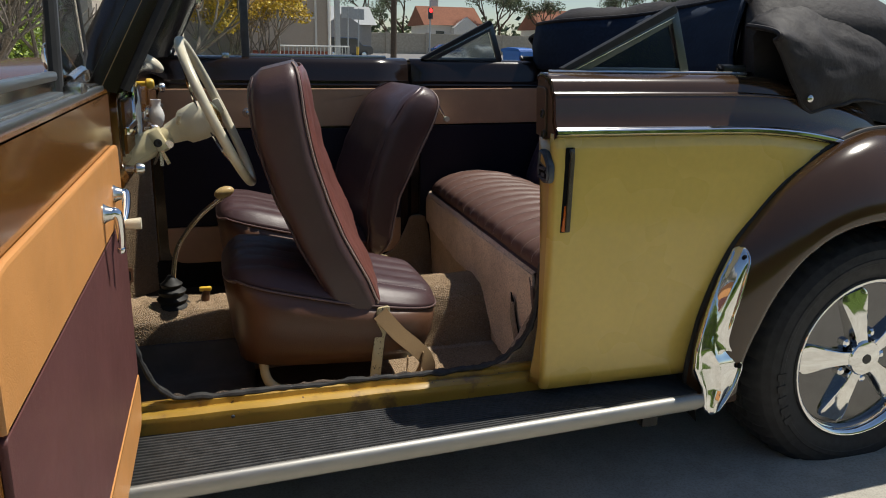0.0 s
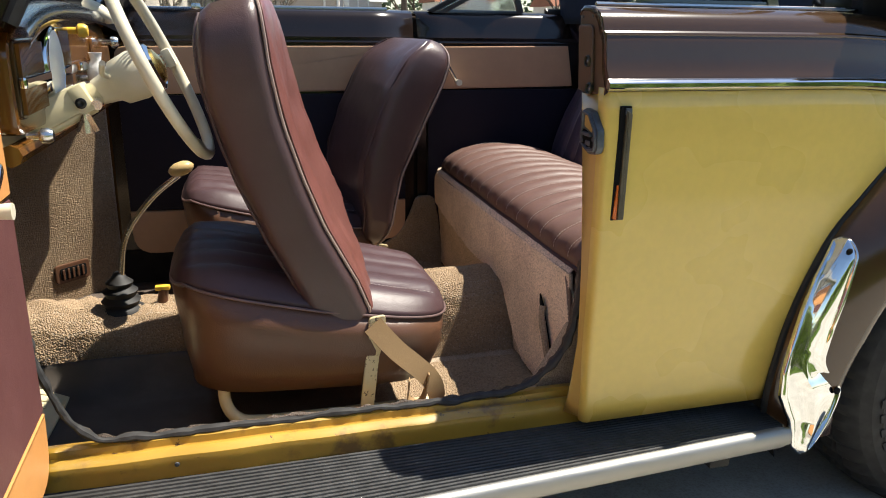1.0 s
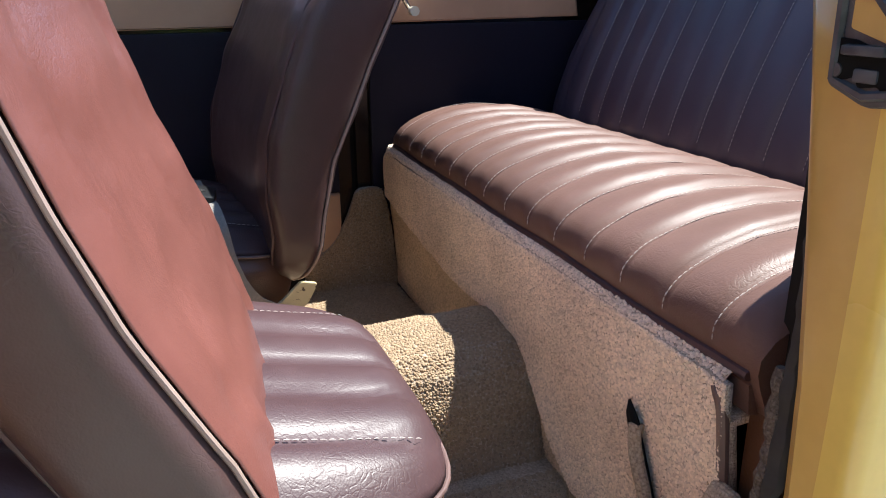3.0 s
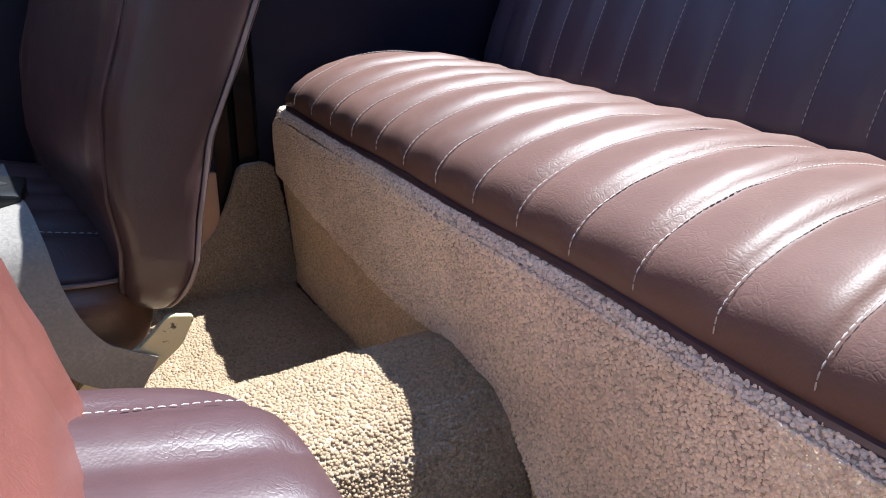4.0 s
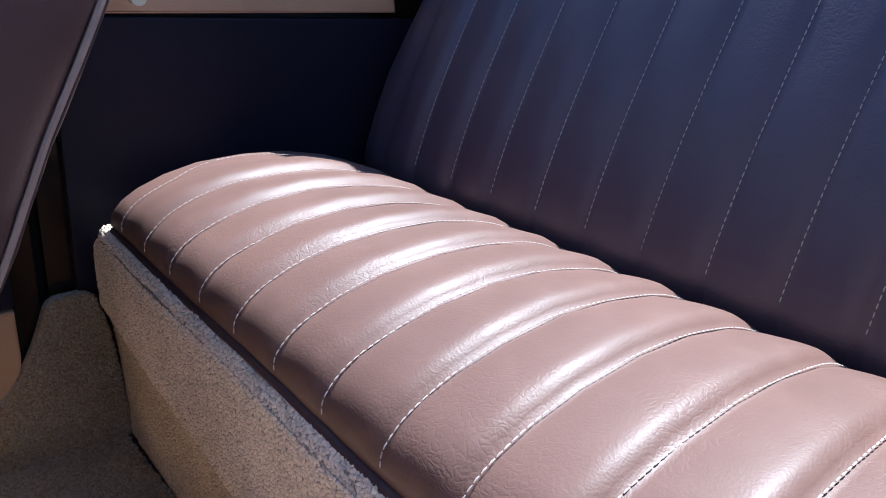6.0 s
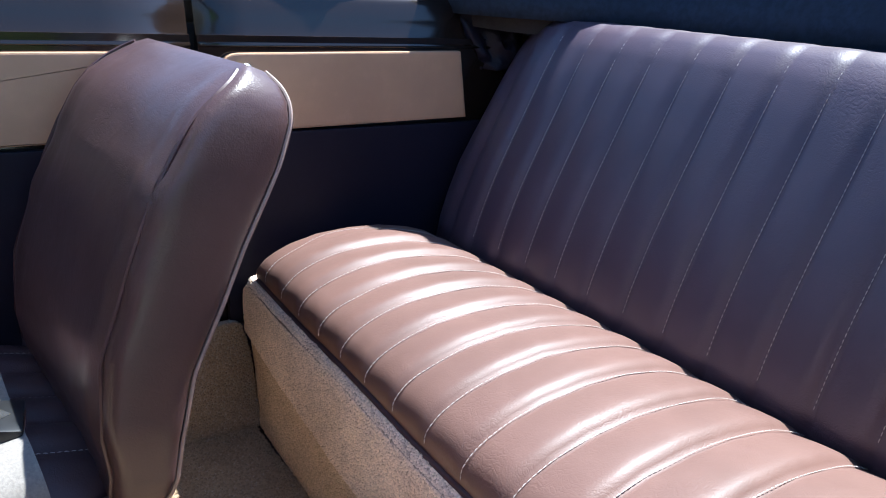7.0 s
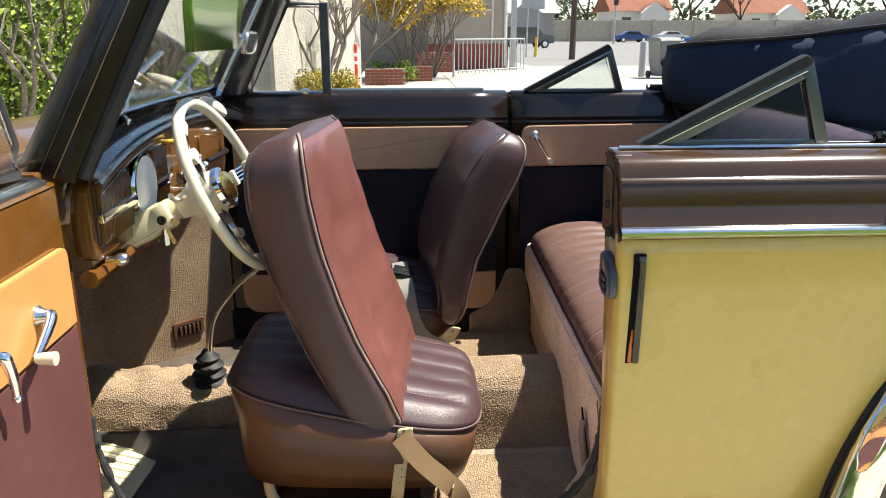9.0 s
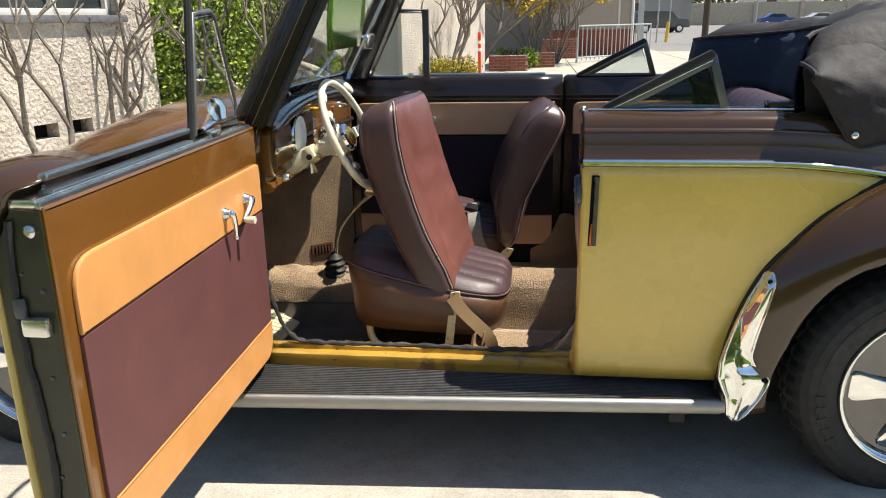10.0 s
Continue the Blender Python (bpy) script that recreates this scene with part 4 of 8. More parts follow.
# ---- wheels ----
def wheel(x, s, z=0.325):
    m = Matrix.Translation((x, s * 0.705, z)) @ Matrix.Rotation(radians(-90 * s), 4, "X") @ Matrix.Rotation(radians(34 if x > 0 else 40), 4, "Z")
    hub = part("wheel", lathe([(0.192, -0.02), (0.190, -0.075), (0.06, -0.065), (0.045, -0.03), (0.042, 0.012), (0.001, 0.012)], 40, m), "dark", car, "black-centred alloy wheel with five polished spokes")
    n = 144
    prof = [(0.206, 0.006), (0.213, 0.020), (0.228, 0.028), (0.250, 0.031), (0.252, 0.0325), (0.262, 0.0325), (0.264, 0.0305), (0.283, 0.026), (0.298, 0.014), (0.300, 0.0125), (0.309, 0.002), (0.315, -0.012), (0.319, -0.028), (0.3195, -0.040),
            (0.312, -0.042), (0.312, -0.050), (0.3205, -0.052), (0.321, -0.080), (0.313, -0.082), (0.313, -0.090), (0.321, -0.092), (0.3195, -0.125), (0.315, -0.15), (0.30, -0.166), (0.27, -0.178), (0.22, -0.176), (0.206, -0.165)]
    rows = []
    for r, h in prof:
        row = []
        for k in range(n):
            rr = r
            if r > 0.302 and not (-0.05 < h < -0.041 or -0.09 < h < -0.081) and k % 3 == 0:
                rr -= 0.0065
            row.append(m @ Vector((rr * math.cos(2 * math.pi * k / n), rr * math.sin(2 * math.pi * k / n), h)))
        rows.append(row)
    tyre = part("tyre", loft(rows, close_u=True, close_v=True), "tyre", hub, "black radial tyre with blocked tread", angle=25)
    for a0 in (150, 330):
        for k in range(5):
            mm = m @ Matrix.Rotation(radians(a0 + k * 7), 4, "Z") @ Matrix.Translation((0.257, 0, 0.0325))
            part("raised_bar", box((-0.012, -0.0085, -0.001), (0.012, 0.0085, 0.0012), 0, None, mm), "tyre", tyre)
    part("rim", lathe([(0.191, -0.03), (0.190, -0.008), (0.192, 0.006), (0.197, 0.020), (0.203, 0.026), (0.2085, 0.027), (0.2115, 0.022), (0.211, 0.014), (0.205, 0.005)], 72, m, None, True), "chrome", hub, "polished rim lip", angle=60)
    part("barrel", lathe([(0.190, -0.004), (0.180, -0.030), (0.176, -0.060), (0.150, -0.068), (0.06, -0.066)], 60, m), "barrel", hub, "dark polished wheel barrel", angle=60)
    for k in range(5):
        mm = m @ Matrix.Rotation(2 * math.pi * k / 5, 4, "Z")
        rows = []
        for q in np.linspace(0, 1, 15):
            x = 0.040 + 0.138 * q
            w = interp(q, [0, 0.2, 0.5, 0.85, 0.95, 1.0], [0.0165, 0.0175, 0.0255, 0.0375, 0.0370, 0.0300])
            zt = 0.018 - 0.015 * q ** 1.5
            rows.append([mm @ Vector((x, w * f, zt + dz)) for f, dz in ((-1.16, -0.046), (-1.04, -0.006), (-1.0, -0.0012), (-0.90, 0.0), (-0.45, -0.0012), (0.0, -0.0018), (0.45, -0.0012), (0.90, 0.0), (1.0, -0.0012), (1.04, -0.006), (1.16, -0.046))])
        part("spoke", loft(rows, caps=True), "chrome", hub, "polished tapering spoke", angle=28)
        ml = m @ Matrix.Rotation(2 * math.pi * (k + 0.5) / 5, 4, "Z") @ Matrix.Translation((0.064, 0, -0.024))
        part("lug_nut", lathe([(0.013, 0.0), (0.013, 0.02), (0.0115, 0.03), (0.006, 0.034), (0.001, 0.034)], 6, ml), "chrome", hub, flat=True)
    cap = part("centre_cap", lathe([(0.046, 0.004), (0.046, 0.019), (0.043, 0.0225), (0.025, 0.026), (0.001, 0.027)], 36, m), "chrome", hub, "polished centre cap")
    part("cap_badge", lathe([(0.013, 0.026), (0.0125, 0.0282), (0.001, 0.0284)], 20, m), "black", cap)
    return hub


for s in (-1, 1):
    for x in (WC[0], -1.515):
        wheel(x, s)
    axle = part("axle", tube([(WC[0], s * 0.5, 0.325), (WC[0], s * 0.1, 0.33)], 0.04, 10), "skin_dark", car)
under = box((-1.75, -0.56, 0.20), (1.5, 0.56, 0.238), 0.01)
part("floor_pan", under, "skin_dark", car, "dark underbody")


# ---- front bodywork ----
def bonnet():
    rows = []
    for x, zt, hw, zs in ((-0.845, 1.005, 0.60, 0.90), (-0.93, 1.018, 0.58, 0.88), (-1.1, 1.012, 0.53, 0.84), (-1.3, 0.985, 0.47, 0.78), (-1.5, 0.93, 0.41, 0.70), (-1.7, 0.845, 0.35, 0.62), (-1.9, 0.72, 0.28, 0.52), (-2.04, 0.56, 0.2, 0.42)):
        rows.append([(x, hw * math.sin(a), zs + (zt - zs) * max(0.0, math.cos(a)) ** 0.55) for a in np.linspace(-math.pi / 2, math.pi / 2, 27)])
    ob = part("bonnet", loft(rows), "caramel", car, "sunlit caramel-brown painted bonnet", angle=60)
    solid(ob, 0.003)
    cowl = []
    for x, z in ((-0.875, 1.000), (-0.89, 1.008), (-0.91, 1.012), (-0.95, 1.012), (-0.99, 1.0)):
        cowl.append([(x, y, z - 0.035 * (y / 0.6) ** 2) for y in np.linspace(-0.6, 0.6, 15)])
    c = part("cowl", loft(cowl), "brown", car, "brown cowl below the windscreen", angle=60)
    solid(c, 0.004)


def front_wing(s):
    rows = []
    c = (-1.515, 0.325)
    for ph in np.linspace(-8, 200, 48):
        f = 1.0 - 0.16 * max(0.0, math.cos(radians(ph)))
        rj = 0.50 + 0.05 * math.sin(radians(max(0, min(180, ph)))) ** 2
        cs, sn = math.cos(radians(ph)), math.sin(radians(ph))
        row = []
        for r, y in ((rj, 0.44), (rj + 0.004, 0.56), (rj - 0.004, 0.66), (rj - 0.04, 0.735), (rj - 0.085, 0.765), (0.435, 0.775), (0.405, 0.775), (0.40, 0.765), (0.40, 0.74)):
            row.append((c[0] + r * cs, s * y, c[1] + r * sn))
        rows.append(row)
    ob = part("front_wing", loft(rows), "brown", car, "rounded glossy brown front wing", angle=60)
    solid(ob, 0.003)
    side = loft([[(x, s * (0.60 + 0.09 * k), z) for x, z in ((-0.86, 0.33), (-0.86, 0.9), (-1.05, 0.86), (-1.02, 0.4))] for k in (0, 1)], close_u=True, caps=True)
    part("cowl_side", side, "yellow", car, "cream-yellow cowl side panel")
    well = loft([[(c[0] + r * math.cos(radians(a)), s * y, c[1] + r * math.sin(radians(a))) for r, y in ((0.44, 0.66), (0.42, 0.5), (0.05, 0.48))] for a in np.linspace(-20, 200, 24)])
    part("wheel_well", well, "skin_dark", car)
    head = Matrix.Translation((-1.93, s * 0.60, 0.62)) @ Matrix.Rotation(radians(-78), 4, "Y")
    lamp = part("headlamp", lathe([(0.10, -0.08), (0.10, 0.0), (0.095, 0.012), (0.085, 0.012)], 28, head), "chrome", car, "round chrome headlamp")
    part("lens", lathe([(0.085, 0.01), (0.06, 0.03), (0.001, 0.04)], 28, head), "glass", lamp)


def pillar_a(s):
    base, top = Vector((-0.862, s * 0.585, 0.975)), Vector((-0.628, s * 0.535, 1.43))
    d = top - base
    rows = []
    for i in range(11):
        p = base + d * i / 10
        w = (0.036 if s < 0 else 0.050) + 0.012 * (1 - i / 10)
        row = []
        for ax, ay in ((-1.0, 0.55), (-0.6, 0.95), (0.2, 1.0), (0.75, 0.8), (0.8, 0.55), (0.62, 0.5), (0.62, 0.35), (0.8, 0.3), (0.85, 0.0), (0.7, -0.5), (0.2, -0.7), (-0.6, -0.6), (-1.05, -0.1), (-1.1, 0.25)):
            row.append(p + Vector((ax * w, s * ay * w * 0.8, -ax * w * 0.25)))
        rows.append(row)
    ob = part("windscreen_pillar", loft(rows, close_u=True, caps=True), "capping" if s < 0 else "dark_pad", car, "dark brown windscreen pillar" if s < 0 else "blue-black windscreen pillar", angle=30)
    part("pillar_seal", tube([base + d * t + Vector((0.040, s * 0.014, -0.012)) for t in np.linspace(0.02, 1, 8)], 0.013, 8), "rubber", ob, "black rubber seal")
    part("gilt_line", tube([base + d * t + Vector((0.012, s * 0.0395, 0.0)) for t in np.linspace(0.0, 1, 8)], 0.0007, 6), "webbing", ob, "thin yellowed edge line")
    part("edge_line", tube([base + d * t + Vector((-0.012, s * 0.0405, 0.0)) for t in np.linspace(0.0, 1, 8)], 0.0006, 6), "olive", ob)
    foot = box((-0.905, min(s * 0.55, s * 0.62), 0.90), (-0.850, max(s * 0.55, s * 0.62), 0.992), 0.018)
    part("pillar_foot", foot, "brown", ob)


def windscreen():
    def at(u, v):
        y = -0.565 + 1.13 * u
        x = -0.868 + 0.238 * v - 0.03 * (1 - (2 * u - 1) ** 2)
        return Vector((x, y * (1 - 0.08 * v), 1.0 + 0.43 * v))
    rows = [[at(u, v) for u in np.linspace(0, 1, 13)] for v in np.linspace(0, 1, 9)]
    g = part("windscreen", loft(rows), "glass", car, "windscreen glass in a dark rubber seal", angle=80)
    solid(g, 0.004)
    g.visible_shadow = False
    edge = [at(u, 0) for u in np.linspace(0, 1, 15)]
    part("lower_seal", tube(edge, 0.010, 8), "rubber", g)
    hd = [at(u, 1.0) + Vector((0.01, 0, 0.01)) for u in np.linspace(-0.01, 1.01, 15)]
    part("header_rail", tube(hd, 0.026, 10), "brown", g, "dark brown header rail")
    # green see-through visors
    for y0, y1 in ((-0.52, -0.08),):
        ys = np.linspace(y0, y1, 9)
        rows = []
        for v, x in ((0.0, -0.672), (0.3, -0.662), (0.7, -0.650), (1.0, -0.642)):
            sh = 0.03 * (1 - min(1, v * 3)) ** 2
            rows.append([(x, y0 + sh + (y1 - y0 - 2 * sh) * k / 8, 1.155 + 0.235 * v) for k in range(9)])
        vz = part("sun_visor", loft(rows), "green_visor", car, "transparent green acrylic sun visor", angle=80)
        solid(vz, 0.004)
    # mirror
    mm = Matrix.Translation((-0.68, 0.084, 1.164)) @ Matrix.Rotation(radians(-2), 4, "Z") @ Matrix.Rotation(radians(12), 4, "Y")
    rim = prism(round_poly([(-0.055, -0.026), (0.055, -0.026), (0.055, 0.026), (-0.055, 0.026)], 0.022), "x", -0.008, 0.004, 0.003)
    rim.transform(mm)
    mir = part("rear_view_mirror", rim, "dull_chrome", car, "small chrome rear-view mirror on a bent stalk")
    fc = prism(round_poly([(-0.050, -0.022), (0.050, -0.022), (0.050, 0.022), (-0.050, 0.022)], 0.018), "x", 0.0045, 0.006)
    fc.transform(mm)
    part("mirror_glass", fc, "chrome", mir)
    part("stalk", tube(spline([(-0.69, 0.084, 1.17), (-0.715, 0.07, 1.20), (-0.72, 0.05, 1.26), (-0.70, 0.03, 1.32), (-0.68, 0.03, 1.37)], 5), 0.005, 8), "dull_chrome", mir)
    # wipers lie outside the glass
    for y0, y1 in ((-0.34, 0.02), (0.14, 0.46)):
        a, b = Vector((-0.915, y0 + 0.05, 1.035)), Vector((-0.872, y1, 1.145))
        w = part("wiper", tube([a + Vector((0.02, 0.1, -0.02)), a + (b - a) * 0.5 + Vector((0.0, 0, 0.012)), a + (b - a) * 0.55], 0.0045, 8), "dull_chrome", car, "bright metal wiper arm and blade")
        part("blade", tube([a, b], [0.007, 0.009, ] , 6, flat=0.6), "dull_chrome", w)
        part("pivot", lathe([(0.018, 0), (0.016, 0.02), (0.006, 0.035), (0.001, 0.036)], 14, Matrix.Translation((-0.90, y0 + 0.16, 1.0))), "dull_chrome", w)


def dashboard():
    face = round_poly([(-0.545, 0.815), (0.40, 0.80), (0.415, 0.93), (0.30, 0.978), (-0.05, 0.995), (-0.45, 0.985), (-0.55, 0.95)], [0.03, 0.03, 0.03, 0.1, 0.2, 0.1, 0.03])
    ob = part("dashboard", prism(face, "x", -0.87, -0.835, 0.008), "caramel", car, "caramel painted metal dashboard with chrome-ringed dial")
    rows = []
    for x, dz in ((-0.80, -0.022), (-0.795, -0.008), (-0.803, 0.006), (-0.825, 0.014), (-0.86, 0.016), (-0.89, 0.012)):
        rows.append([(x - 0.03 * (1 - (y / 0.58) ** 2), y, 0.998 + dz - 0.045 * (abs(y + 0.04) / 0.58) ** 2.4) for y in np.linspace(-0.58, 0.56, 25)])
    part("dash_top", loft(rows), "dark_pad", ob, "glossy black padded dash top", angle=60)
    # grilles: pressed upright slats
    for y0, y1, z0, z1 in ((-0.531, -0.374, 0.838, 0.950), (-0.248, -0.150, 0.842, 0.964)):
        back = prism(round_poly([(y0, z0), (y1, z0), (y1, z1), (y0, z1)], 0.014), "x", -0.836, -0.831, 0.002)
        gr = part("speaker_grille", back, "brown", ob, "brown grille of upright slats")
        y = y0 + 0.010
        while y < y1 - 0.008:
            part("slat", box((-0.832, y, z0 + 0.006), (-0.825, y + 0.0036, z1 - 0.006), 0.001, seg=1), "caramel", gr)
            y += 0.0072
        part("bright_strip", box((-0.829, y0 - 0.006, 0.882), (-0.818, y1 + 0.006, 0.899), 0.004), "chrome", gr, "chrome strip")
    m = Matrix.Translation((-0.836, -0.310, 0.902)) @ Matrix.Rotation(radians(90), 4, "Y") @ Matrix.Scale(0.86, 4)
    sp = part("speedometer", lathe([(0.078, 0.0), (0.079, 0.010), (0.074, 0.018), (0.068, 0.019), (0.064, 0.012), (0.063, 0.006)], 48, m), "chrome", ob, "round chrome-ringed speedometer")
    part("dial", lathe([(0.0672, 0.0186), (0.063, 0.0172), (0.050, 0.0164), (0.025, 0.016), (0.001, 0.016)], 40, m), "dial_face", sp, "dial face painted pale for the glare of its glass")
    tick = bmesh.new()
    for k in range(15):
        a = radians(-130 + k * 260 / 14)
        box((0.050, -0.0008, 0.0160), (0.057, 0.0008, 0.0176), 0, tick, m @ Matrix.Rotation(a, 4, "Z"))
    part("dial_marks", tick, "black", sp)
    part("needle", box((-0.006, -0.0008, 0.0162), (0.036, 0.0008, 0.0174), 0, None, m @ Matrix.Rotation(radians(200), 4, "Z")), "black", sp)
    for y, z, mt, r in ((-0.098, 0.957, "yellow_knob", 0.013), (0.02, 0.86, "dull_chrome", 0.012), (-0.06, 0.845, "dull_chrome", 0.010), (0.075, 0.875, "dull_chrome", 0.012), (0.335, 0.925, "dull_chrome", 0.014), (-0.508, 0.813, "dull_chrome", 0.011)):
        mm = Matrix.Translation((-0.835, y, z)) @ Matrix.Rotation(radians(90), 4, "Y")
        part("dash_knob", lathe([(r * 0.5, 0), (r * 0.5, 0.016), (r, 0.02), (r * 1.02, 0.03), (r * 0.7, 0.036), (0.001, 0.037)], 16, mm), mt, ob)
    gb_ = part("glovebox_lid", prism(round_poly([(0.12, 0.832), (0.385, 0.826), (0.385, 0.915), (0.13, 0.945)], 0.02), "x", -0.836, -0.829, 0.003), "caramel", ob, "caramel painted glovebox lid")
    part("pull", tube([(-0.826, 0.17, 0.872), (-0.815, 0.2, 0.874), (-0.815, 0.34, 0.872), (-0.826, 0.37, 0.870)], 0.007, 8), "black", gb_)
    part("lid_strip", box((-0.829, -0.07, 0.880), (-0.820, 0.115, 0.897), 0.004), "chrome", ob, "chrome strip")
    low = [(x, y, z) for x, y, z in ((-0.85, -0.55, 0.79), (-0.85, -0.2, 0.785), (-0.85, 0.4, 0.78))]
    part("lower_flange", tube(low, 0.016, 8), "caramel", ob)
    # small china flower vase clipped to the dash
    vm = Matrix.Translation((-0.805, -0.005, 0.845)) @ Matrix.Scale(0.74, 4)
    vase = part("flower_vase", lathe([(0.001, -0.01), (0.016, 0.0), (0.024, 0.02), (0.026, 0.038), (0.021, 0.058), (0.014, 0.072), (0.017, 0.088), (0.0185, 0.092), (0.015, 0.090), (0.011, 0.074), (0.001, 0.06)], 24, vm), "white", car, "small white china bud vase clipped to the dashboard")
    part("clip", tube([(-0.83, -0.005, 0.85), (-0.815, -0.005, 0.85)], 0.006, 8), "dull_chrome", vase)
    # demister horn at the far corner
    part("demister_horn", ball((-0.832, 0.302, 0.996), 0.035, 14, None, (1.2, 0.7, 0.55), Matrix.Rotation(radians(35), 4, "Y")), "cream", ob, "pale grey demister outlet")


def steering():
    c = Vector((-0.656, -0.328, 0.906))
    nrm = Vector((0.912, -0.05, 0.407)).normalized()
    e1 = Vector((0.05, 0.955, 0)).normalized()
    e2 = nrm.cross(e1).normalized()
    R = 0.168
    ring = [c + (e1 * math.cos(a) + e2 * math.sin(a)) * R for a in np.linspace(0, 2 * math.pi, 56, endpoint=False)]
    ob = part("steering_wheel", tube(ring, 0.0103, 12, closed=True), "cream", car, "cream plastic steering wheel with sprung chrome spokes", angle=80)
    hubm = Matrix.Translation(c - nrm * 0.055) @ nrm.to_track_quat("Z", "Y").to_matrix().to_4x4()
    part("hub", lathe([(0.022, -0.06), (0.028, -0.03), (0.038, -0.02), (0.042, 0.01), (0.040, 0.034), (0.036, 0.044)], 28, hubm), "cream", ob, "cream hub")
    part("horn_ring", lathe([(0.042, 0.036), (0.041, 0.046), (0.034, 0.050), (0.030, 0.046)], 28, hubm), "chrome", ob)
    part("horn_button", lathe([(0.033, 0.044), (0.028, 0.054), (0.012, 0.060), (0.001, 0.061)], 24, hubm), "gold", ob, "gilt horn button")
    # three groups of sprung wire spokes
    for deg in (2, 124, 248):
        out = e1 * math.cos(radians(deg)) + e2 * math.sin(radians(deg))
        wide_ = nrm.cross(out)
        for k in range(4):
            ofs = wide_ * (k - 1.5) * 0.0075
            a = c - nrm * 0.030 + out * 0.034 + ofs
            b = c - nrm * 0.002 + out * R * 0.985 + ofs
            part("spoke", tube(spline([a, a + (b - a) * 0.45 - nrm * 0.006, b], 5), 0.0022, 6), "chrome", ob, "sprung chrome wire spoke")
        turn = Matrix((out, wide_, nrm)).transposed().to_4x4()
        part("spoke_clip", box((-0.008, -0.016, -0.005), (0.008, 0.016, 0.005), 0.003, None, Matrix.Translation(c - nrm * 0.018 + out * 0.092) @ turn), "cream", ob)
        part("spoke_socket", box((-0.018, -0.018, -0.009), (0.006, 0.018, 0.009), 0.006, None, Matrix.Translation(c - nrm * 0.002 + out * R * 0.975) @ turn), "cream", ob)
    base = Vector((-0.92, -0.365, 0.775))
    up = c - nrm * 0.10
    col = part("steering_column", tube([base, base + (up - base) * 0.5, up], [0.020, 0.020, 0.021], 18), "cream_paint", car, "cream painted steering column with ignition lock")
    part("column_collar", tube([up - (up - base) * 0.02, up + (c - up) * 0.45], [0.023, 0.026], 20), "dull_chrome", col, "dull metal collar")
    along = (up - base).normalized()
    across = along.cross(Vector((0, 1, 0))).normalized()
    turn = Matrix((along, Vector((0, 1, 0)), across)).transposed().to_4x4()
    ln = (up - base).length
    hs = part("lock_housing", box((0.03, -0.028, -0.016), (ln * 0.80, 0.026, 0.030), 0.010, None, Matrix.Translation(base) @ turn), "cream_paint", col, "cream painted ignition housing")
    part("flared_end", box((ln * 0.74, -0.032, -0.022), (ln * 0.88, 0.028, 0.028), 0.009, None, Matrix.Translation(base) @ turn), "cream_paint", hs)
    part("keyhole", lathe([(0.009, 0), (0.009, 0.003), (0.005, 0.004), (0.0005, 0.002)], 14, Matrix.Translation(base + along * ln * 0.80 + Vector((0, -0.031, -0.002))) @ Matrix.Rotation(radians(90), 4, "X")), "black", hs, "black ignition lock")
    part("lock_body", tube([up + (base - up) * 0.75 + Vector((0, -0.012, -0.016)), up + (base - up) * 0.10 + Vector((0, -0.012, -0.018))], [0.010, 0.011], 14), "cream_paint", col)
    part("lock_cap", tube([up + Vector((-0.012, -0.022, -0.020)), up + Vector((-0.012, -0.036, -0.024))], [0.010, 0.009], 14), "dull_chrome", col)
    part("stalk", tube(spline([up + Vector((0.01, -0.01, 0.02)), up + Vector((0.01, -0.09, 0.03)), up + Vector((0.02, -0.15, 0.05))], 4), 0.0045, 8), "cream", col)
    key = bmesh.new()
    for k in range(3):
        mm = Matrix.Translation(up + Vector((-0.030, -0.036, -0.034))) @ Matrix.Rotation(radians(-25 + 25 * k), 4, "Y") @ Matrix.Rotation(radians(30 * k), 4, "Z")
        box((-0.004, -0.0008, -0.036), (0.004, 0.0008, 0.0), 0.0, key, mm)
    part("keys", key, "dull_chrome", col, "small bunch of keys")
    part("bracket", box((-0.895, -0.412, 0.782), (-0.845, -0.352, 0.806), 0.009), "cream_paint", col)


def vent_window(pts_frame, pts_glass, parent, label, axis, at, hinge):
    """Hinged front quarter light: bent frame bars and a pane. pts in (along, z)."""
    def p3(p, d=0.0):
        return (at + d, p[0], p[1]) if axis == "x" else (p[0], at + d, p[1])
    line = [p3(p) for p in pts_frame]
    ob = part("quarter_light", tube(line, 0.0075, 8, closed=True), "post_grey", parent, label, angle=60)
    part("inner_frame", tube([p3((p[0] * 0.94 + pts_glass[0] * 0.06, p[1] * 0.94 + pts_glass[1] * 0.06)) for p in pts_frame], 0.0042, 8, closed=True), "dull_chrome", ob, "bright metal frame")
    pane = prism([(p[0] * 0.95 + pts_glass[0] * 0.05, p[1] * 0.95 + pts_glass[1] * 0.05) for p in pts_frame], axis, at - 0.002, at + 0.002)
    part("pane", pane, "glass", ob).visible_shadow = False
    return ob


for s in (-1, 1):
    front_wing(s)
    pillar_a(s)
bonnet()
windscreen()
dashboard()
steering()


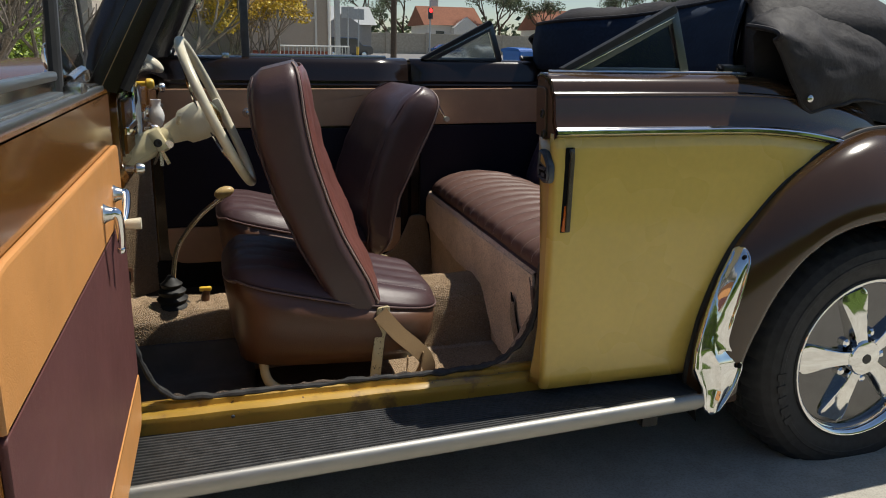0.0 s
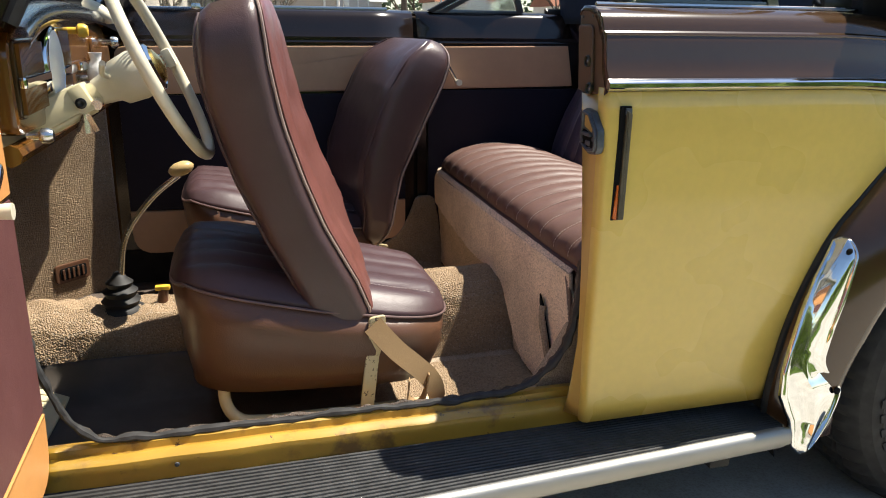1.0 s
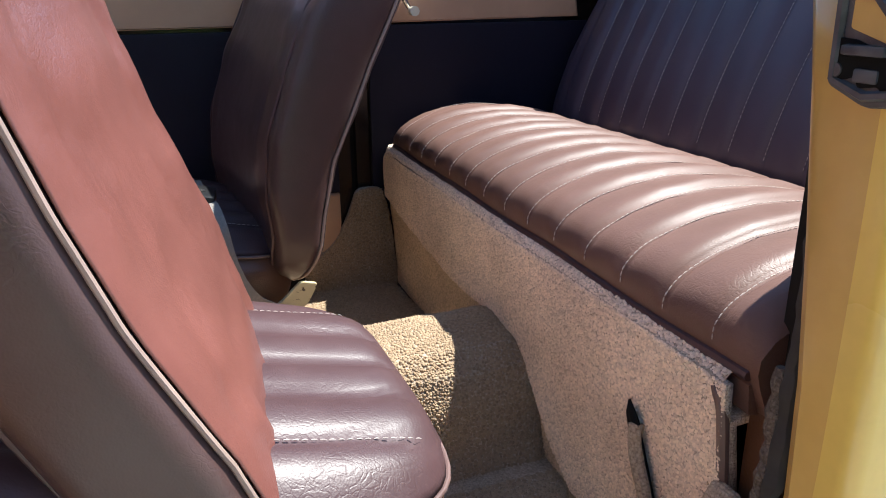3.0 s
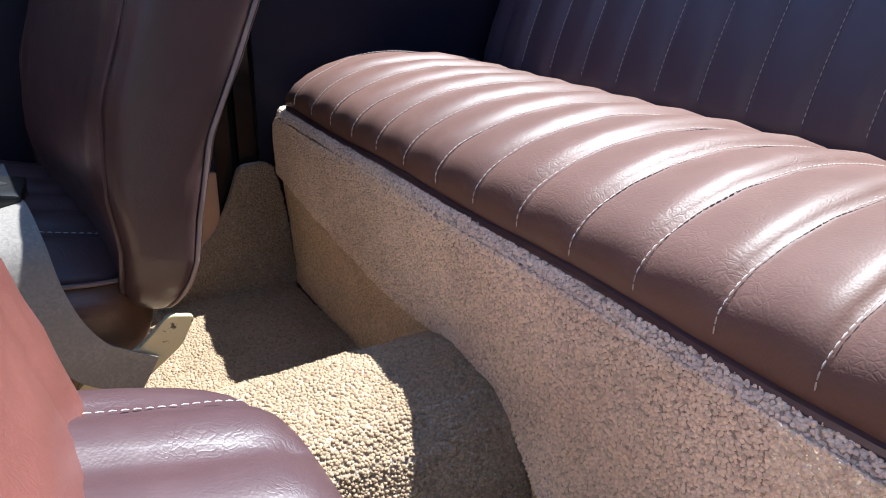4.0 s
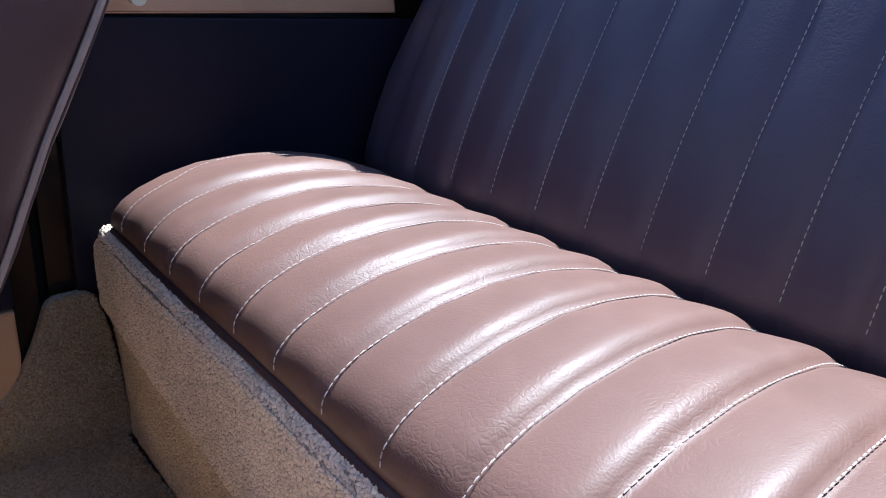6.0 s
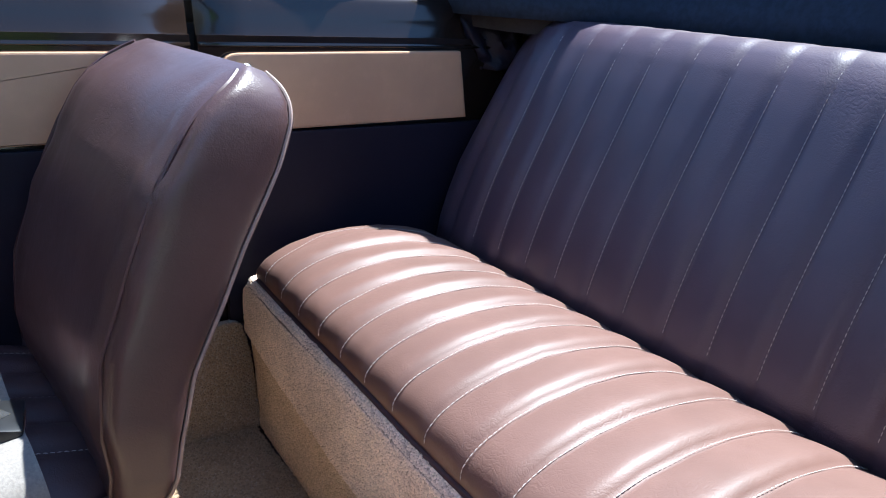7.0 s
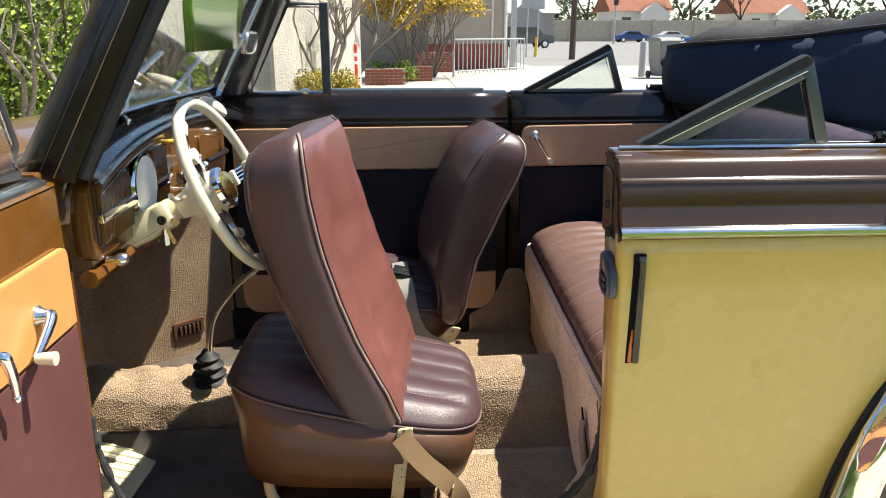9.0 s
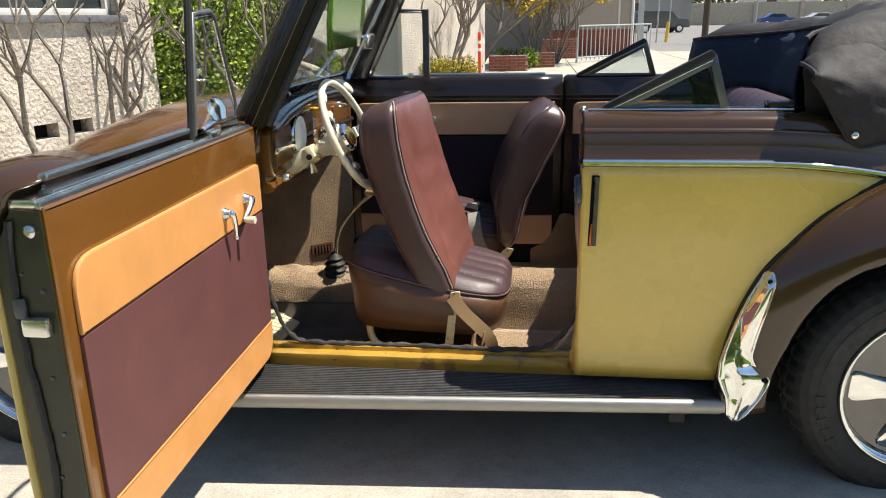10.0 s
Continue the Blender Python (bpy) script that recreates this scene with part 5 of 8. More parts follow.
# ---- cabin ----
def cabin_shell():
    fl = bmesh.new()
    loft([[(x, y, 0.24 + 0.003 * noise.noise(Vector((x * 9, y * 9, 0)))) for x in np.linspace(-1.19, 0.08, 28)] for y in np.linspace(-0.575, 0.515, 24)], fl)
    f = part("cabin_floor", fl, "floor_mat", car, "worn dark brown carpet over the floor", angle=60)
    solid(f, 0.006)
    rear = loft([[(x, y, 0.246 + 0.004 * noise.noise(Vector((x * 8, y * 8, 3)))) for x in np.linspace(-0.30, 0.072, 12)] for y in np.linspace(-0.56, 0.50, 24)])
    ob = part("rear_floor_carpet", rear, "carpet", car, "beige loop carpet in the rear footwell", angle=60)
    solid(ob, 0.006)
    pile(ob, 0.0038, "pile", (0, 0, 1), 0.003, 6, lambda q: (q[:, 1] > 0.02) | (q[:, 1] < -0.24))
    # toe board
    rows = [[(x, y, z) for y in np.linspace(-0.56, 0.50, 16)] for x, z in ((-1.12, 0.24), (-1.17, 0.30), (-1.19, 0.40), (-1.18, 0.55), (-1.14, 0.70), (-1.08, 0.80))]
    t = part("toe_board", loft(rows), "carpet", car, "beige loop carpet on the toe board", angle=60)
    solid(t, 0.01)
    pile(t, 0.0058, "pile", (1, 0, 0.2), 0.005, 8)
    part("kick_panel", prism(round_poly([(-1.20, 0.24), (-0.90, 0.24), (-0.872, 0.34), (-0.872, 0.78), (-1.15, 0.78)], 0.015), "y", -0.577, -0.565, 0.003), "carpet", car, "beige carpet kick panel")
    ka, kb = Vector((-1.200, 0.202, 0.24)), Vector((-0.880, 0.512, 0.24))
    rows = []
    for k in range(25):
        q = ka + (kb - ka) * k / 24
        rows.append([(q.x + 0.004 * noise.noise(Vector((q.y * 14, z * 8, 4))), q.y + 0.004 * noise.noise(Vector((q.y * 9, z * 11, 1))), z) for z in np.linspace(0.24, 0.82, 22)])
    kp = part("kick_panel", loft(rows), "carpet", car, "beige carpet kick panel with a heater outlet", angle=60)
    solid(kp, 0.008)
    pile(kp, 0.0036, "pile", (1, -1, 0), 0.005, 11)
    part("binding", tube([kb + Vector((0.004, 0.002, z)) for z in np.linspace(0.02, 0.58, 9)], 0.005, 7), "carpet", kp)
    # heater outlet
    kd = (kb - ka).normalized()
    kn = Vector((kd.y, -kd.x, 0))
    c = ka + (kb - ka) * 0.655 + Vector((0, 0, 0.084)) + kn * 0.004
    hm = Matrix(((kn.x, kd.x, 0, c.x), (kn.y, kd.y, 0, c.y), (0, 0, 1, c.z), (0, 0, 0, 1)))
    vent = prism(round_poly([(-0.050, -0.026), (0.050, -0.026), (0.050, 0.026), (-0.050, 0.026)], 0.012), "x", 0.0, 0.010, 0.003)
    vent.transform(hm)
    hv = part("heater_outlet", vent, "brown_vinyl", kp, "small brown heater outlet with slats")
    inn = prism(round_poly([(-0.038, -0.016), (0.038, -0.016), (0.038, 0.016), (-0.038, 0.016)], 0.006), "x", 0.0095, 0.0125)
    inn.transform(hm)
    part("opening", inn, "dark", hv)
    for k in range(5):
        part("slat", box((0.0125, -0.033 + k * 0.014, -0.014), (0.016, -0.027 + k * 0.014, 0.014), 0.001, None, hm, 1), "brown_vinyl", hv)
    # rubber mat turned up against the tunnel
    rows = []
    for x in np.linspace(-1.17, -0.60, 24):
        rows.append([(x, y, z + 0.004 * noise.noise(Vector((x * 11, y * 11, 2)))) for y, z in ((-0.566, 0.275), (-0.556, 0.262), (-0.50, 0.258), (-0.40, 0.258), (-0.30, 0.260), (-0.262, 0.268), (-0.240, 0.290), (-0.228, 0.320), (-0.224, 0.328))])
    solid(part("floor_mat", loft(rows), "rubber_mat", car, "dark rubber mat in the driver's footwell", angle=60), 0.005)
    # tunnel
    rows = []
    for x in np.linspace(-1.19, 0.058, 64):
        h = interp(x, [-1.19, -0.85, -0.7, -0.3, 0.0, 0.06], [0.40, 0.39, 0.385, 0.40, 0.405, 0.405])
        row = []
        for y, f in ((-0.245, 0.0), (-0.222, 0.02), (-0.208, 0.25), (-0.198, 0.6), (-0.182, 0.85), (-0.155, 0.97), (-0.12, 1.0), (-0.08, 1.0), (-0.05, 0.985), (-0.018, 0.90), (0.0, 0.65), (0.01, 0.3), (0.02, 0.02), (0.045, 0.0)):
            w = (0.004 + 0.016 * max(0.0, min(1.0, (-0.5 - x) / 0.15))) * noise.noise(Vector((x * 20, y * 20, f * 3)))
            row.append((x, y + 0.008 + w, 0.243 + (h - 0.243) * f + w))
        rows.append(row)
    tn = part("tunnel", loft(rows), "carpet", car, "carpeted centre tunnel", angle=70)
    solid(tn, 0.006)
    pile(tn, 0.0034, "pile", (0, -0.1, 1), 0.003, 5, lambda q: q[:, 2] > 0.25)
    # cream ribbed foot plate
    fp = part("foot_plate", prism(round_poly([(-1.12, -0.455), (-0.895, -0.455), (-0.880, -0.20), (-1.08, -0.17)], 0.035), "z", 0.256, 0.266, 0.003), "cream_paint", car, "cream ribbed foot plate")
    fp.matrix_basis = Matrix.Translation((0, 0, 0.010)) @ Matrix.Translation((-0.9, -0.26, 0.26)) @ Matrix.Rotation(radians(16), 4, "Y") @ Matrix.Translation((0.9, 0.26, -0.26))
    for k in range(9):
        part("rib", box((-1.08, -0.425 + k * 0.026, 0.266), (-0.915, -0.417 + k * 0.026, 0.269), 0.0012, seg=1), "cream_paint", fp)
    # gear lever
    g = part("gear_lever", tube(spline([(-0.795, -0.10, 0.40), (-0.79, -0.102, 0.455), (-0.772, -0.106, 0.545), (-0.715, -0.115, 0.625), (-0.655, -0.122, 0.675)], 6), 0.0065, 10), "dull_chrome", car, "bent chrome gear lever with a cream knob")
    part("knob", ball((-0.65, -0.123, 0.688), 0.021, 16, None, (1.25, 0.9, 0.7), Matrix.Rotation(radians(-18), 4, "Y")), "ivory", g, "yellowed cream knob")
    part("boot", lathe([(0.05, -0.012), (0.046, 0.004), (0.034, 0.012), (0.040, 0.022), (0.030, 0.032), (0.036, 0.043), (0.024, 0.052), (0.028, 0.062), (0.016, 0.072), (0.009, 0.084)], 24, Matrix.Translation((-0.795, -0.10, 0.385))), "rubber", g, "pleated black rubber boot", angle=60)
    h = part("heater_knob", tube([(-0.715, -0.085, 0.385), (-0.710, -0.083, 0.418)], [0.012, 0.010], 12), "brown_vinyl", car, "yellow heater knob on the tunnel")
    part("cap", box((-0.728, -0.092, 0.416), (-0.696, -0.074, 0.427), 0.005, None), "yellow_knob", h)


def side_trim(s, x0, x1, nose, tail, quarter, yi=0.505):
    """Inner side trim: painted capping, tan band, leatherette below darkened to carry its shade."""
    cap = [(0.585, 1.012), (0.566, 1.013), (0.550, 1.007), (0.540, 0.993), (0.533, 0.966), (0.528, 0.942), (0.520, 0.930), (0.512, 0.924)]
    rows = [[(x, s * y, z) for y, z in cap] for x in np.linspace(x0, x1, 8)]
    ob = part("trim_capping", loft(rows), "capping", car, "glossy dark brown painted capping", angle=40)
    solid(ob, 0.003)
    part("trim_backing", prism([(x0, 0.30), (x1, 0.30), (x1, 0.94), (x0, 0.94)], "y", s * (yi + 0.03), s * (yi + 0.012)), "capping", ob)
    z0, z1 = (0.790, 0.914) if quarter else (0.783, 0.911)
    r = [0.002, 0.002, tail, nose]
    pts = [(x0 + 0.03, z0), (x1 - (0.092 if quarter else 0.03), z0 + 0.006), (x1 - (0.114 if quarter else 0.03), z1 + 0.005), (x0 + 0.03, z1)]
    part("tan_band", prism(round_poly(pts, r), "y", s * (yi + 0.012), s * (yi - 0.003), 0.003), "tan_r", ob, "pale tan leatherette band")
    low = [(x0 + 0.03, 0.458), (x1 - (0 if quarter else 0.03), 0.458), (x1 - (0 if quarter else 0.03), z0 - 0.003), (x0 + 0.03, z0 - 0.003)]
    part("maroon_panel", prism(low, "y", s * (yi + 0.012), s * (yi - 0.002), 0.002), "maroon_dark", ob, "maroon leatherette panel with its shade painted near black")
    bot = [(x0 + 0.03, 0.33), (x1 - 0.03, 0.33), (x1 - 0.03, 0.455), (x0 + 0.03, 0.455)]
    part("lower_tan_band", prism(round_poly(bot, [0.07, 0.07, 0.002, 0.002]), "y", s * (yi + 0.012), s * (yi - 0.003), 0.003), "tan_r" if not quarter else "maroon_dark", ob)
    return ob


def crank(base, axis, parent, swing, knob_mat="cream", lever=False):
    """Window crank or door lever on an escutcheon; axis: out of the panel; swing: towards the knob."""
    b, ax, sw = Vector(base), Vector(axis), Vector(swing)
    q = ax.to_track_quat("Z", "Y").to_matrix().to_4x4()
    name = "door_lever" if lever else "window_crank"
    ob = part(name, lathe([(0.015, 0.0), (0.015, 0.002), (0.012, 0.005), (0.009, 0.014), (0.001, 0.015)], 24, Matrix.Translation(b) @ q), "dull_chrome", parent, "chrome " + ("door lever" if lever else "window crank") + " on a round rose")
    line = spline([b + ax * 0.008, b + ax * 0.019 + sw * 0.02, b + ax * 0.021 + sw * 0.5, b + ax * 0.019 + sw * 0.95], 5)
    part("arm", tube(line, [0.010] + [0.009 - 0.0042 * k / (len(line) - 2) for k in range(len(line) - 1)], 10), "chrome", ob, "chrome arm")
    if not lever:
        e = b + ax * 0.019 + sw * 0.95
        part("knob", tube([e, e + ax * 0.006, e + ax * 0.026], [0.006, 0.008, 0.0095], 14), knob_mat, ob, "cream knob")
    else:
        part("tip", ball(b + ax * 0.019 + sw * 0.95, 0.007, 10), "chrome", ob)
    return ob


def rear_bench():
    P0, PITCH = 0.3255, 0.0708
    seams = [P0 - PITCH * k for k in range(13)]
    end_seam = P0 + PITCH
    lo, hi = -0.578, 0.445
    sec = [(0.085, 0.515, 0), (0.066, 0.520, 0), (0.059, 0.540, 0), (0.053, 0.556, 0.2), (0.0485, 0.572, 0.4), (0.0495, 0.587, 0.8), (0.062, 0.603, 0.95), (0.080, 0.614, 1), (0.108, 0.625, 1), (0.15, 0.635, 1), (0.21, 0.640, 1), (0.27, 0.637, 1), (0.33, 0.626, 1),
           (0.37, 0.612, 0.9), (0.41, 0.590, 0.5), (0.44, 0.565, 0.2), (0.46, 0.54, 0), (0.46, 0.515, 0)]

    def skew(x, y):
        return x + 0.028 * y * max(0.0, min(1.0, (0.40 - x) / 0.33))

    def puff(y):
        k = (P0 - y) / PITCH
        if k < -1:
            return 0.6
        if k > 12:
            f = (k - 12)
            return min(1.0, 1 - (f * 1.2 - 0.6) ** 2 * 2)
        g = 1 - (k - math.floor(k))
        return 1 - (1 - g / 0.26) ** 2.2 if g < 0.26 else 1 - 0.85 * ((g - 0.26) / 0.74) ** 1.6

    def cushion(x, y, z, w, lift=0.0):
        e = min(1.0, math.sqrt(max(0.0, min(y - lo, hi - y) + 0.004) / 0.034))
        h = 0.0105 * (puff(y) - 0.75) * w + 0.0018 * w * noise.noise(Vector((x * 12, y * 12, 1.0))) + lift
        zz = 0.515 + (z - 0.515) * (0.78 + 0.22 * e) + h
        xx = 0.26 + (x - 0.26) * (0.985 + 0.015 * e) - ((0.004 * (puff(y) - 0.75) + lift) * w if x < 0.08 else 0)
        return (skew(xx, y), y, zz)

    ys = sorted(set([lo, lo + 0.004, lo + 0.012, lo + 0.025, hi - 0.025, hi - 0.012, hi - 0.004, hi] + [round(P0 + PITCH - PITCH * k / 12, 5) for k in range(0, 180)]))
    ys = [y for y in ys if lo <= y <= hi]
    rows = [[cushion(x, y, z, w) for x, z, w in sec] for y in ys]
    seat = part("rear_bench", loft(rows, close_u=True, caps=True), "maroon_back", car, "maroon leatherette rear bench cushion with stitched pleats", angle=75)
    part("front_piping", tube([(skew(0.0515, y), y, 0.557 + 0.002 * math.sin(y * 19)) for y in np.linspace(lo + 0.01, hi - 0.01, 40)], 0.0048, 8), "piping_dark", seat, "dark maroon piping")
    part("front_band", loft([[(skew(x, y), y, z) for x, z in ((0.066, 0.520), (0.056, 0.523), (0.0525, 0.550), (0.060, 0.553))] for y in (lo + 0.01, hi - 0.01)], close_u=True, caps=True), "maroon_back", seat)
    for sy in seams + [end_seam]:
        line = [cushion(x, sy + 0.0015 * noise.noise(Vector((x * 9, sy * 5, 0))), z, w, 0.0016) for x, z, w in sec[4:16]]
        part("stitching", dashes(spline(line, 6), bmesh.new(), 0.0050, 0.0016, 0.00062), "thread", seat, "pale thread")
    # backrest
    lo2, hi2 = -0.578, 0.462
    prof = [(0.405, 0.575), (0.412, 0.62), (0.424, 0.66), (0.447, 0.72), (0.475, 0.78), (0.505, 0.84), (0.535, 0.90), (0.560, 0.945), (0.579, 0.972), (0.603, 0.985), (0.64, 0.986), (0.67, 0.972), (0.68, 0.94)]
    rows = []
    ys2 = sorted(set([lo2, lo2 + 0.006, lo2 + 0.02, lo2 + 0.04, hi2 - 0.05, hi2 - 0.03, hi2 - 0.015, hi2 - 0.005, hi2] + [round(P0 + PITCH - PITCH * k / 10, 5) for k in range(0, 149)]))
    for y in [v for v in ys2 if lo2 <= v <= hi2]:
        e = min(1.0, math.sqrt(max(0.0, min(y - lo2, hi2 - y) + 0.003) / 0.09))
        row = []
        for i, (x, z) in enumerate(prof):
            zz = z if i < 4 else prof[3][1] + (z - prof[3][1]) * (0.80 + 0.20 * e)
            h = 0.0085 * (puff(y) - 0.8) * (1.0 if 0 < i < 7 else 0.6 if i < 9 else 0.25)
            row.append((x + 0.03 * (1 - e) - h, y, zz + h * (0.5 if i > 7 else 0.2)))
        rows.append(row)
    # plum puts the backrest's blue shade into its colour
    back = part("rear_backrest", loft(rows), "plum", car, "maroon leatherette rear backrest, shade painted plum, with upright stitched pleats", angle=75)
    solid(back, 0.006)
    for sy in seams:
        line = [(x + 0.0018, sy, z + 0.0008 - (0.002 if i > 6 else 0)) for i, (x, z) in enumerate(prof[1:11])]
        part("stitching", dashes(spline(line, 5), bmesh.new(), 0.0048, 0.0024, 0.0006), "thread", back, "pale thread")
    # carpeted seat box
    rows = []
    for i, (x, z) in enumerate(((0.071, 0.245), (0.069, 0.30), (0.066, 0.36), (0.062, 0.42), (0.056, 0.47), (0.050, 0.505), (0.050, 0.512), (0.066, 0.514), (0.12, 0.514))):
        rows.append([(skew(x, y) + 0.004 * noise.noise(Vector((y * 7, z * 9, 2))), y, z + 0.003 * noise.noise(Vector((y * 11, z * 3, 5)))) for y in np.linspace(-0.560, 0.500, 44)])
    bx = part("seat_box", loft(rows), "carpet_box", car, "carpeted box under the rear bench with a torn corner", angle=60)
    solid(bx, 0.008)
    flap = [(0.490, 0.500), (0.484, 0.526), (0.466, 0.540), (-0.560, 0.548), (-0.560, 0.262), (-0.46, 0.258), (-0.30, 0.262), (-0.24, 0.30), (-0.19, 0.36), (-0.12, 0.405), (-0.02, 0.402), (0.10, 0.400), (0.25, 0.414), (0.40, 0.432), (0.492, 0.445)]
    pts = []
    for (a, b), (c, d) in zip(flap, flap[1:] + flap[:1]):
        for k in range(6):
            t = k / 6
            pts.append((a + (c - a) * t, b + (d - b) * t))
    fb = bmesh.new()
    vs = [fb.verts.new((0.028 * y + interp(z, [0.25, 0.36, 0.47, 0.55], [0.060, 0.054, 0.046, 0.042]) + 0.003 * noise.noise(Vector((y * 8, z * 8, 7))), y, z + 0.004 * noise.noise(Vector((y * 20, z * 20, 1))))) for y, z in pts]
    f = fb.faces.new(vs)
    bmesh.ops.triangulate(fb, faces=[f])
    fo = part("carpet_flap", fb, "carpet_box", bx, "loose upper carpet flap", angle=60)
    solid(fo, 0.007)
    pile(fo, 0.0029, "pile_box", (-1, 0, 0), 0.0036, 3)
    pile(bx, 0.0030, "pile_low", (-1, 0, 0), 0.0042, 4, lambda q: (q[:, 2] < 0.45) & (q[:, 1] > -0.32))
    lip = loft([[(x + 0.028 * y + 0.0015 * noise.noise(Vector((y * 30, k, 0))), y, z + 0.002 * noise.noise(Vector((y * 25, k, 5)))) for y in np.linspace(-0.552, 0.462, 60)] for k, (x, z) in enumerate(((0.0415, 0.543), (0.0425, 0.549), (0.047, 0.554), (0.056, 0.557), (0.070, 0.558)))])
    lp = part("flap_edge", lip, "carpet_box", bx, "turned-in upper carpet edge", angle=70)
    pile(lp, 0.0029, "pile_box", (-1, 0, 0.6), 0.0006, 9)
    tear = [(0.022, -0.436, 0.470), (0.022, -0.452, 0.455), (0.026, -0.462, 0.42), (0.028, -0.490, 0.36), (0.033, -0.512, 0.30), (0.034, -0.500, 0.30), (0.028, -0.468, 0.36), (0.026, -0.440, 0.42), (0.025, -0.430, 0.452)]
    tb = bmesh.new()
    tb.faces.new([tb.verts.new(q) for q in tear])
    to = part("torn_slit", tb, "dark", bx, "dark torn slit")
    solid(to, 0.003)
    part("torn_edge", tube(spline([(0.024, -0.447, 0.448), (0.020, -0.456, 0.42), (0.022, -0.474, 0.38), (0.026, -0.492, 0.33), (0.032, -0.506, 0.29)], 4), 0.0075, 8), "carpet", bx, "frayed carpet edge")
    part("binding", tube(spline([(0.032, -0.536, 0.547), (0.025, -0.548, 0.538), (0.026, -0.556, 0.515), (0.034, -0.560, 0.42), (0.042, -0.560, 0.33), (0.046, -0.556, 0.27)], 5), 0.0055, 8), "piping_mid", bx, "brown cloth binding along the carpet edge")
    part("end_panel", box((0.050, -0.596, 0.27), (0.062, -0.558, 0.545), 0.003), "brown_vinyl", bx, "dark brown trim at the end of the box")
    # carpet gusset by the far door post
    gs = part("carpet_gusset", prism(round_poly([(-0.12, 0.245), (0.084, 0.245), (0.067, 0.40), (0.050, 0.464), (-0.002, 0.463), (-0.025, 0.40), (-0.06, 0.34), (-0.12, 0.31)], [0, 0, 0.02, 0.015, 0.015, 0.05, 0.05, 0.01]), "y", 0.492, 0.510, 0.004), "carpet", car, "carpet gusset with a bound edge")
    pile(gs, 0.0036, "pile", (0, -1, 0), 0.0, 7, lambda q: q[:, 1] < 0.494)
    gs2 = part("carpet_gusset", prism(round_poly([(-0.10, 0.245), (0.05, 0.245), (0.045, 0.40), (0.028, 0.468), (-0.01, 0.40), (-0.05, 0.34), (-0.10, 0.31)], 0.02), "y", -0.585, -0.555, 0.004), "carpet", car, "carpet gusset with a bound edge")


# ---- front seats ----
def front_seat(yc, hinge, lean, turn, cush_dx, label, lit, H, th_row, back_row, arm):
    w = 0.205
    # cushion
    rows = []
    n = 34
    P = 0.066
    for i in range(n + 1):
        t = 0.5 - 0.5 * math.cos(math.pi * i / n)
        x = -0.662 + 0.482 * t + cush_dx
        zt = interp(t, [0, 0.03, 0.08, 0.2, 0.5, 0.8, 0.94, 0.98, 1], [0.562, 0.588, 0.602, 0.596, 0.560, 0.526, 0.512, 0.500, 0.478])
        zs = interp(t, [0, 0.05, 0.5, 1], [0.555, 0.565, 0.512, 0.469])
        hw = w * (1 - min(0.985, abs(2 * t - 1)) ** 4.4) ** (1 / 4.4)
        row = [(x, yc - hw, zs)]
        for k in range(41):
            f = -1 + 2 * k / 40
            y = f * hw
            pl = (y / P) % 1.0
            h = 0.009 * ((1 - abs(2 * pl - 1) ** 2.5) - 0.7) * (1 if 0.06 < t < 0.97 and abs(f) < 0.9 else 0)
            e = 1 - abs(f) ** 6
            row.append((x, yc + y, zs + (zt - zs) * e + h))
        row.append((x, yc + hw, zs))
        rows.append(row)
    cu = part("front_seat", loft(rows, caps=True), "maroon_seat", car, label, angle=75)
    solid(cu, 0.004)
    # skirt
    sk = []
    ring = []
    for k in range(48):
        a = 2 * math.pi * k / 48
        c, sn = math.cos(a), math.sin(a)
        fx = math.copysign(abs(c) ** 0.455, c)
        fy = math.copysign(abs(sn) ** 0.455, sn)
        ring.append((fx, fy))
    for f in (0.0, 0.25, 0.5, 0.75, 1.0):
        row = []
        for fx, fy in ring:
            t = 0.5 + 0.5 * fx
            x = -0.421 + cush_dx + 0.241 * fx * (1 - 0.10 * (1 - f)) + 0.010 * noise.noise(Vector((fx * 2, fy * 2, f * 3)))
            ztop = interp(t, [0, 0.05, 0.5, 1], [0.555, 0.565, 0.512, 0.469]) + 0.002
            zb = interp(t, [0, 1], [0.382, 0.362])
            bulge = 1.0 + 0.03 * math.sin(f * math.pi)
            row.append((x, yc + (w + 0.010 * math.sin(f * math.pi) ** 0.35) * fy * bulge * (1 - 0.05 * (1 - f)), zb + (ztop - zb) * f))
        sk.append(row)
    so = part("seat_skirt", loft(sk, close_u=True), "brown_vinyl", cu, "smooth brown leatherette seat skirt", angle=70)
    solid(so, 0.004)
    pipe = []
    for fx, fy in ring:
        t = 0.5 + 0.5 * fx
        pipe.append((-0.421 + cush_dx + 0.243 * fx, yc + w * 1.008 * fy, interp(t, [0, 0.05, 0.5, 1], [0.555, 0.565, 0.512, 0.469]) + 0.004))
    part("cushion_piping", tube(pipe, 0.0024, 8, closed=True), "piping_mid", cu, "faded maroon piping")
    for k in range(-2, 4):
        y = (k) * P
        if abs(y) > w * 0.88:
            continue
        line = []
        for t in np.linspace(0.45, 0.95, 12):
            x = -0.662 + 0.482 * t + cush_dx
            zt = interp(t, [0, 0.03, 0.08, 0.2, 0.5, 0.8, 0.94, 0.98, 1], [0.562, 0.588, 0.602, 0.596, 0.560, 0.526, 0.512, 0.500, 0.478])
            line.append((x, yc + y, zt - 0.0045))
        part("stitching", dashes(line, bmesh.new(), 0.0048, 0.0024, 0.0006), "thread", cu, "pale thread")
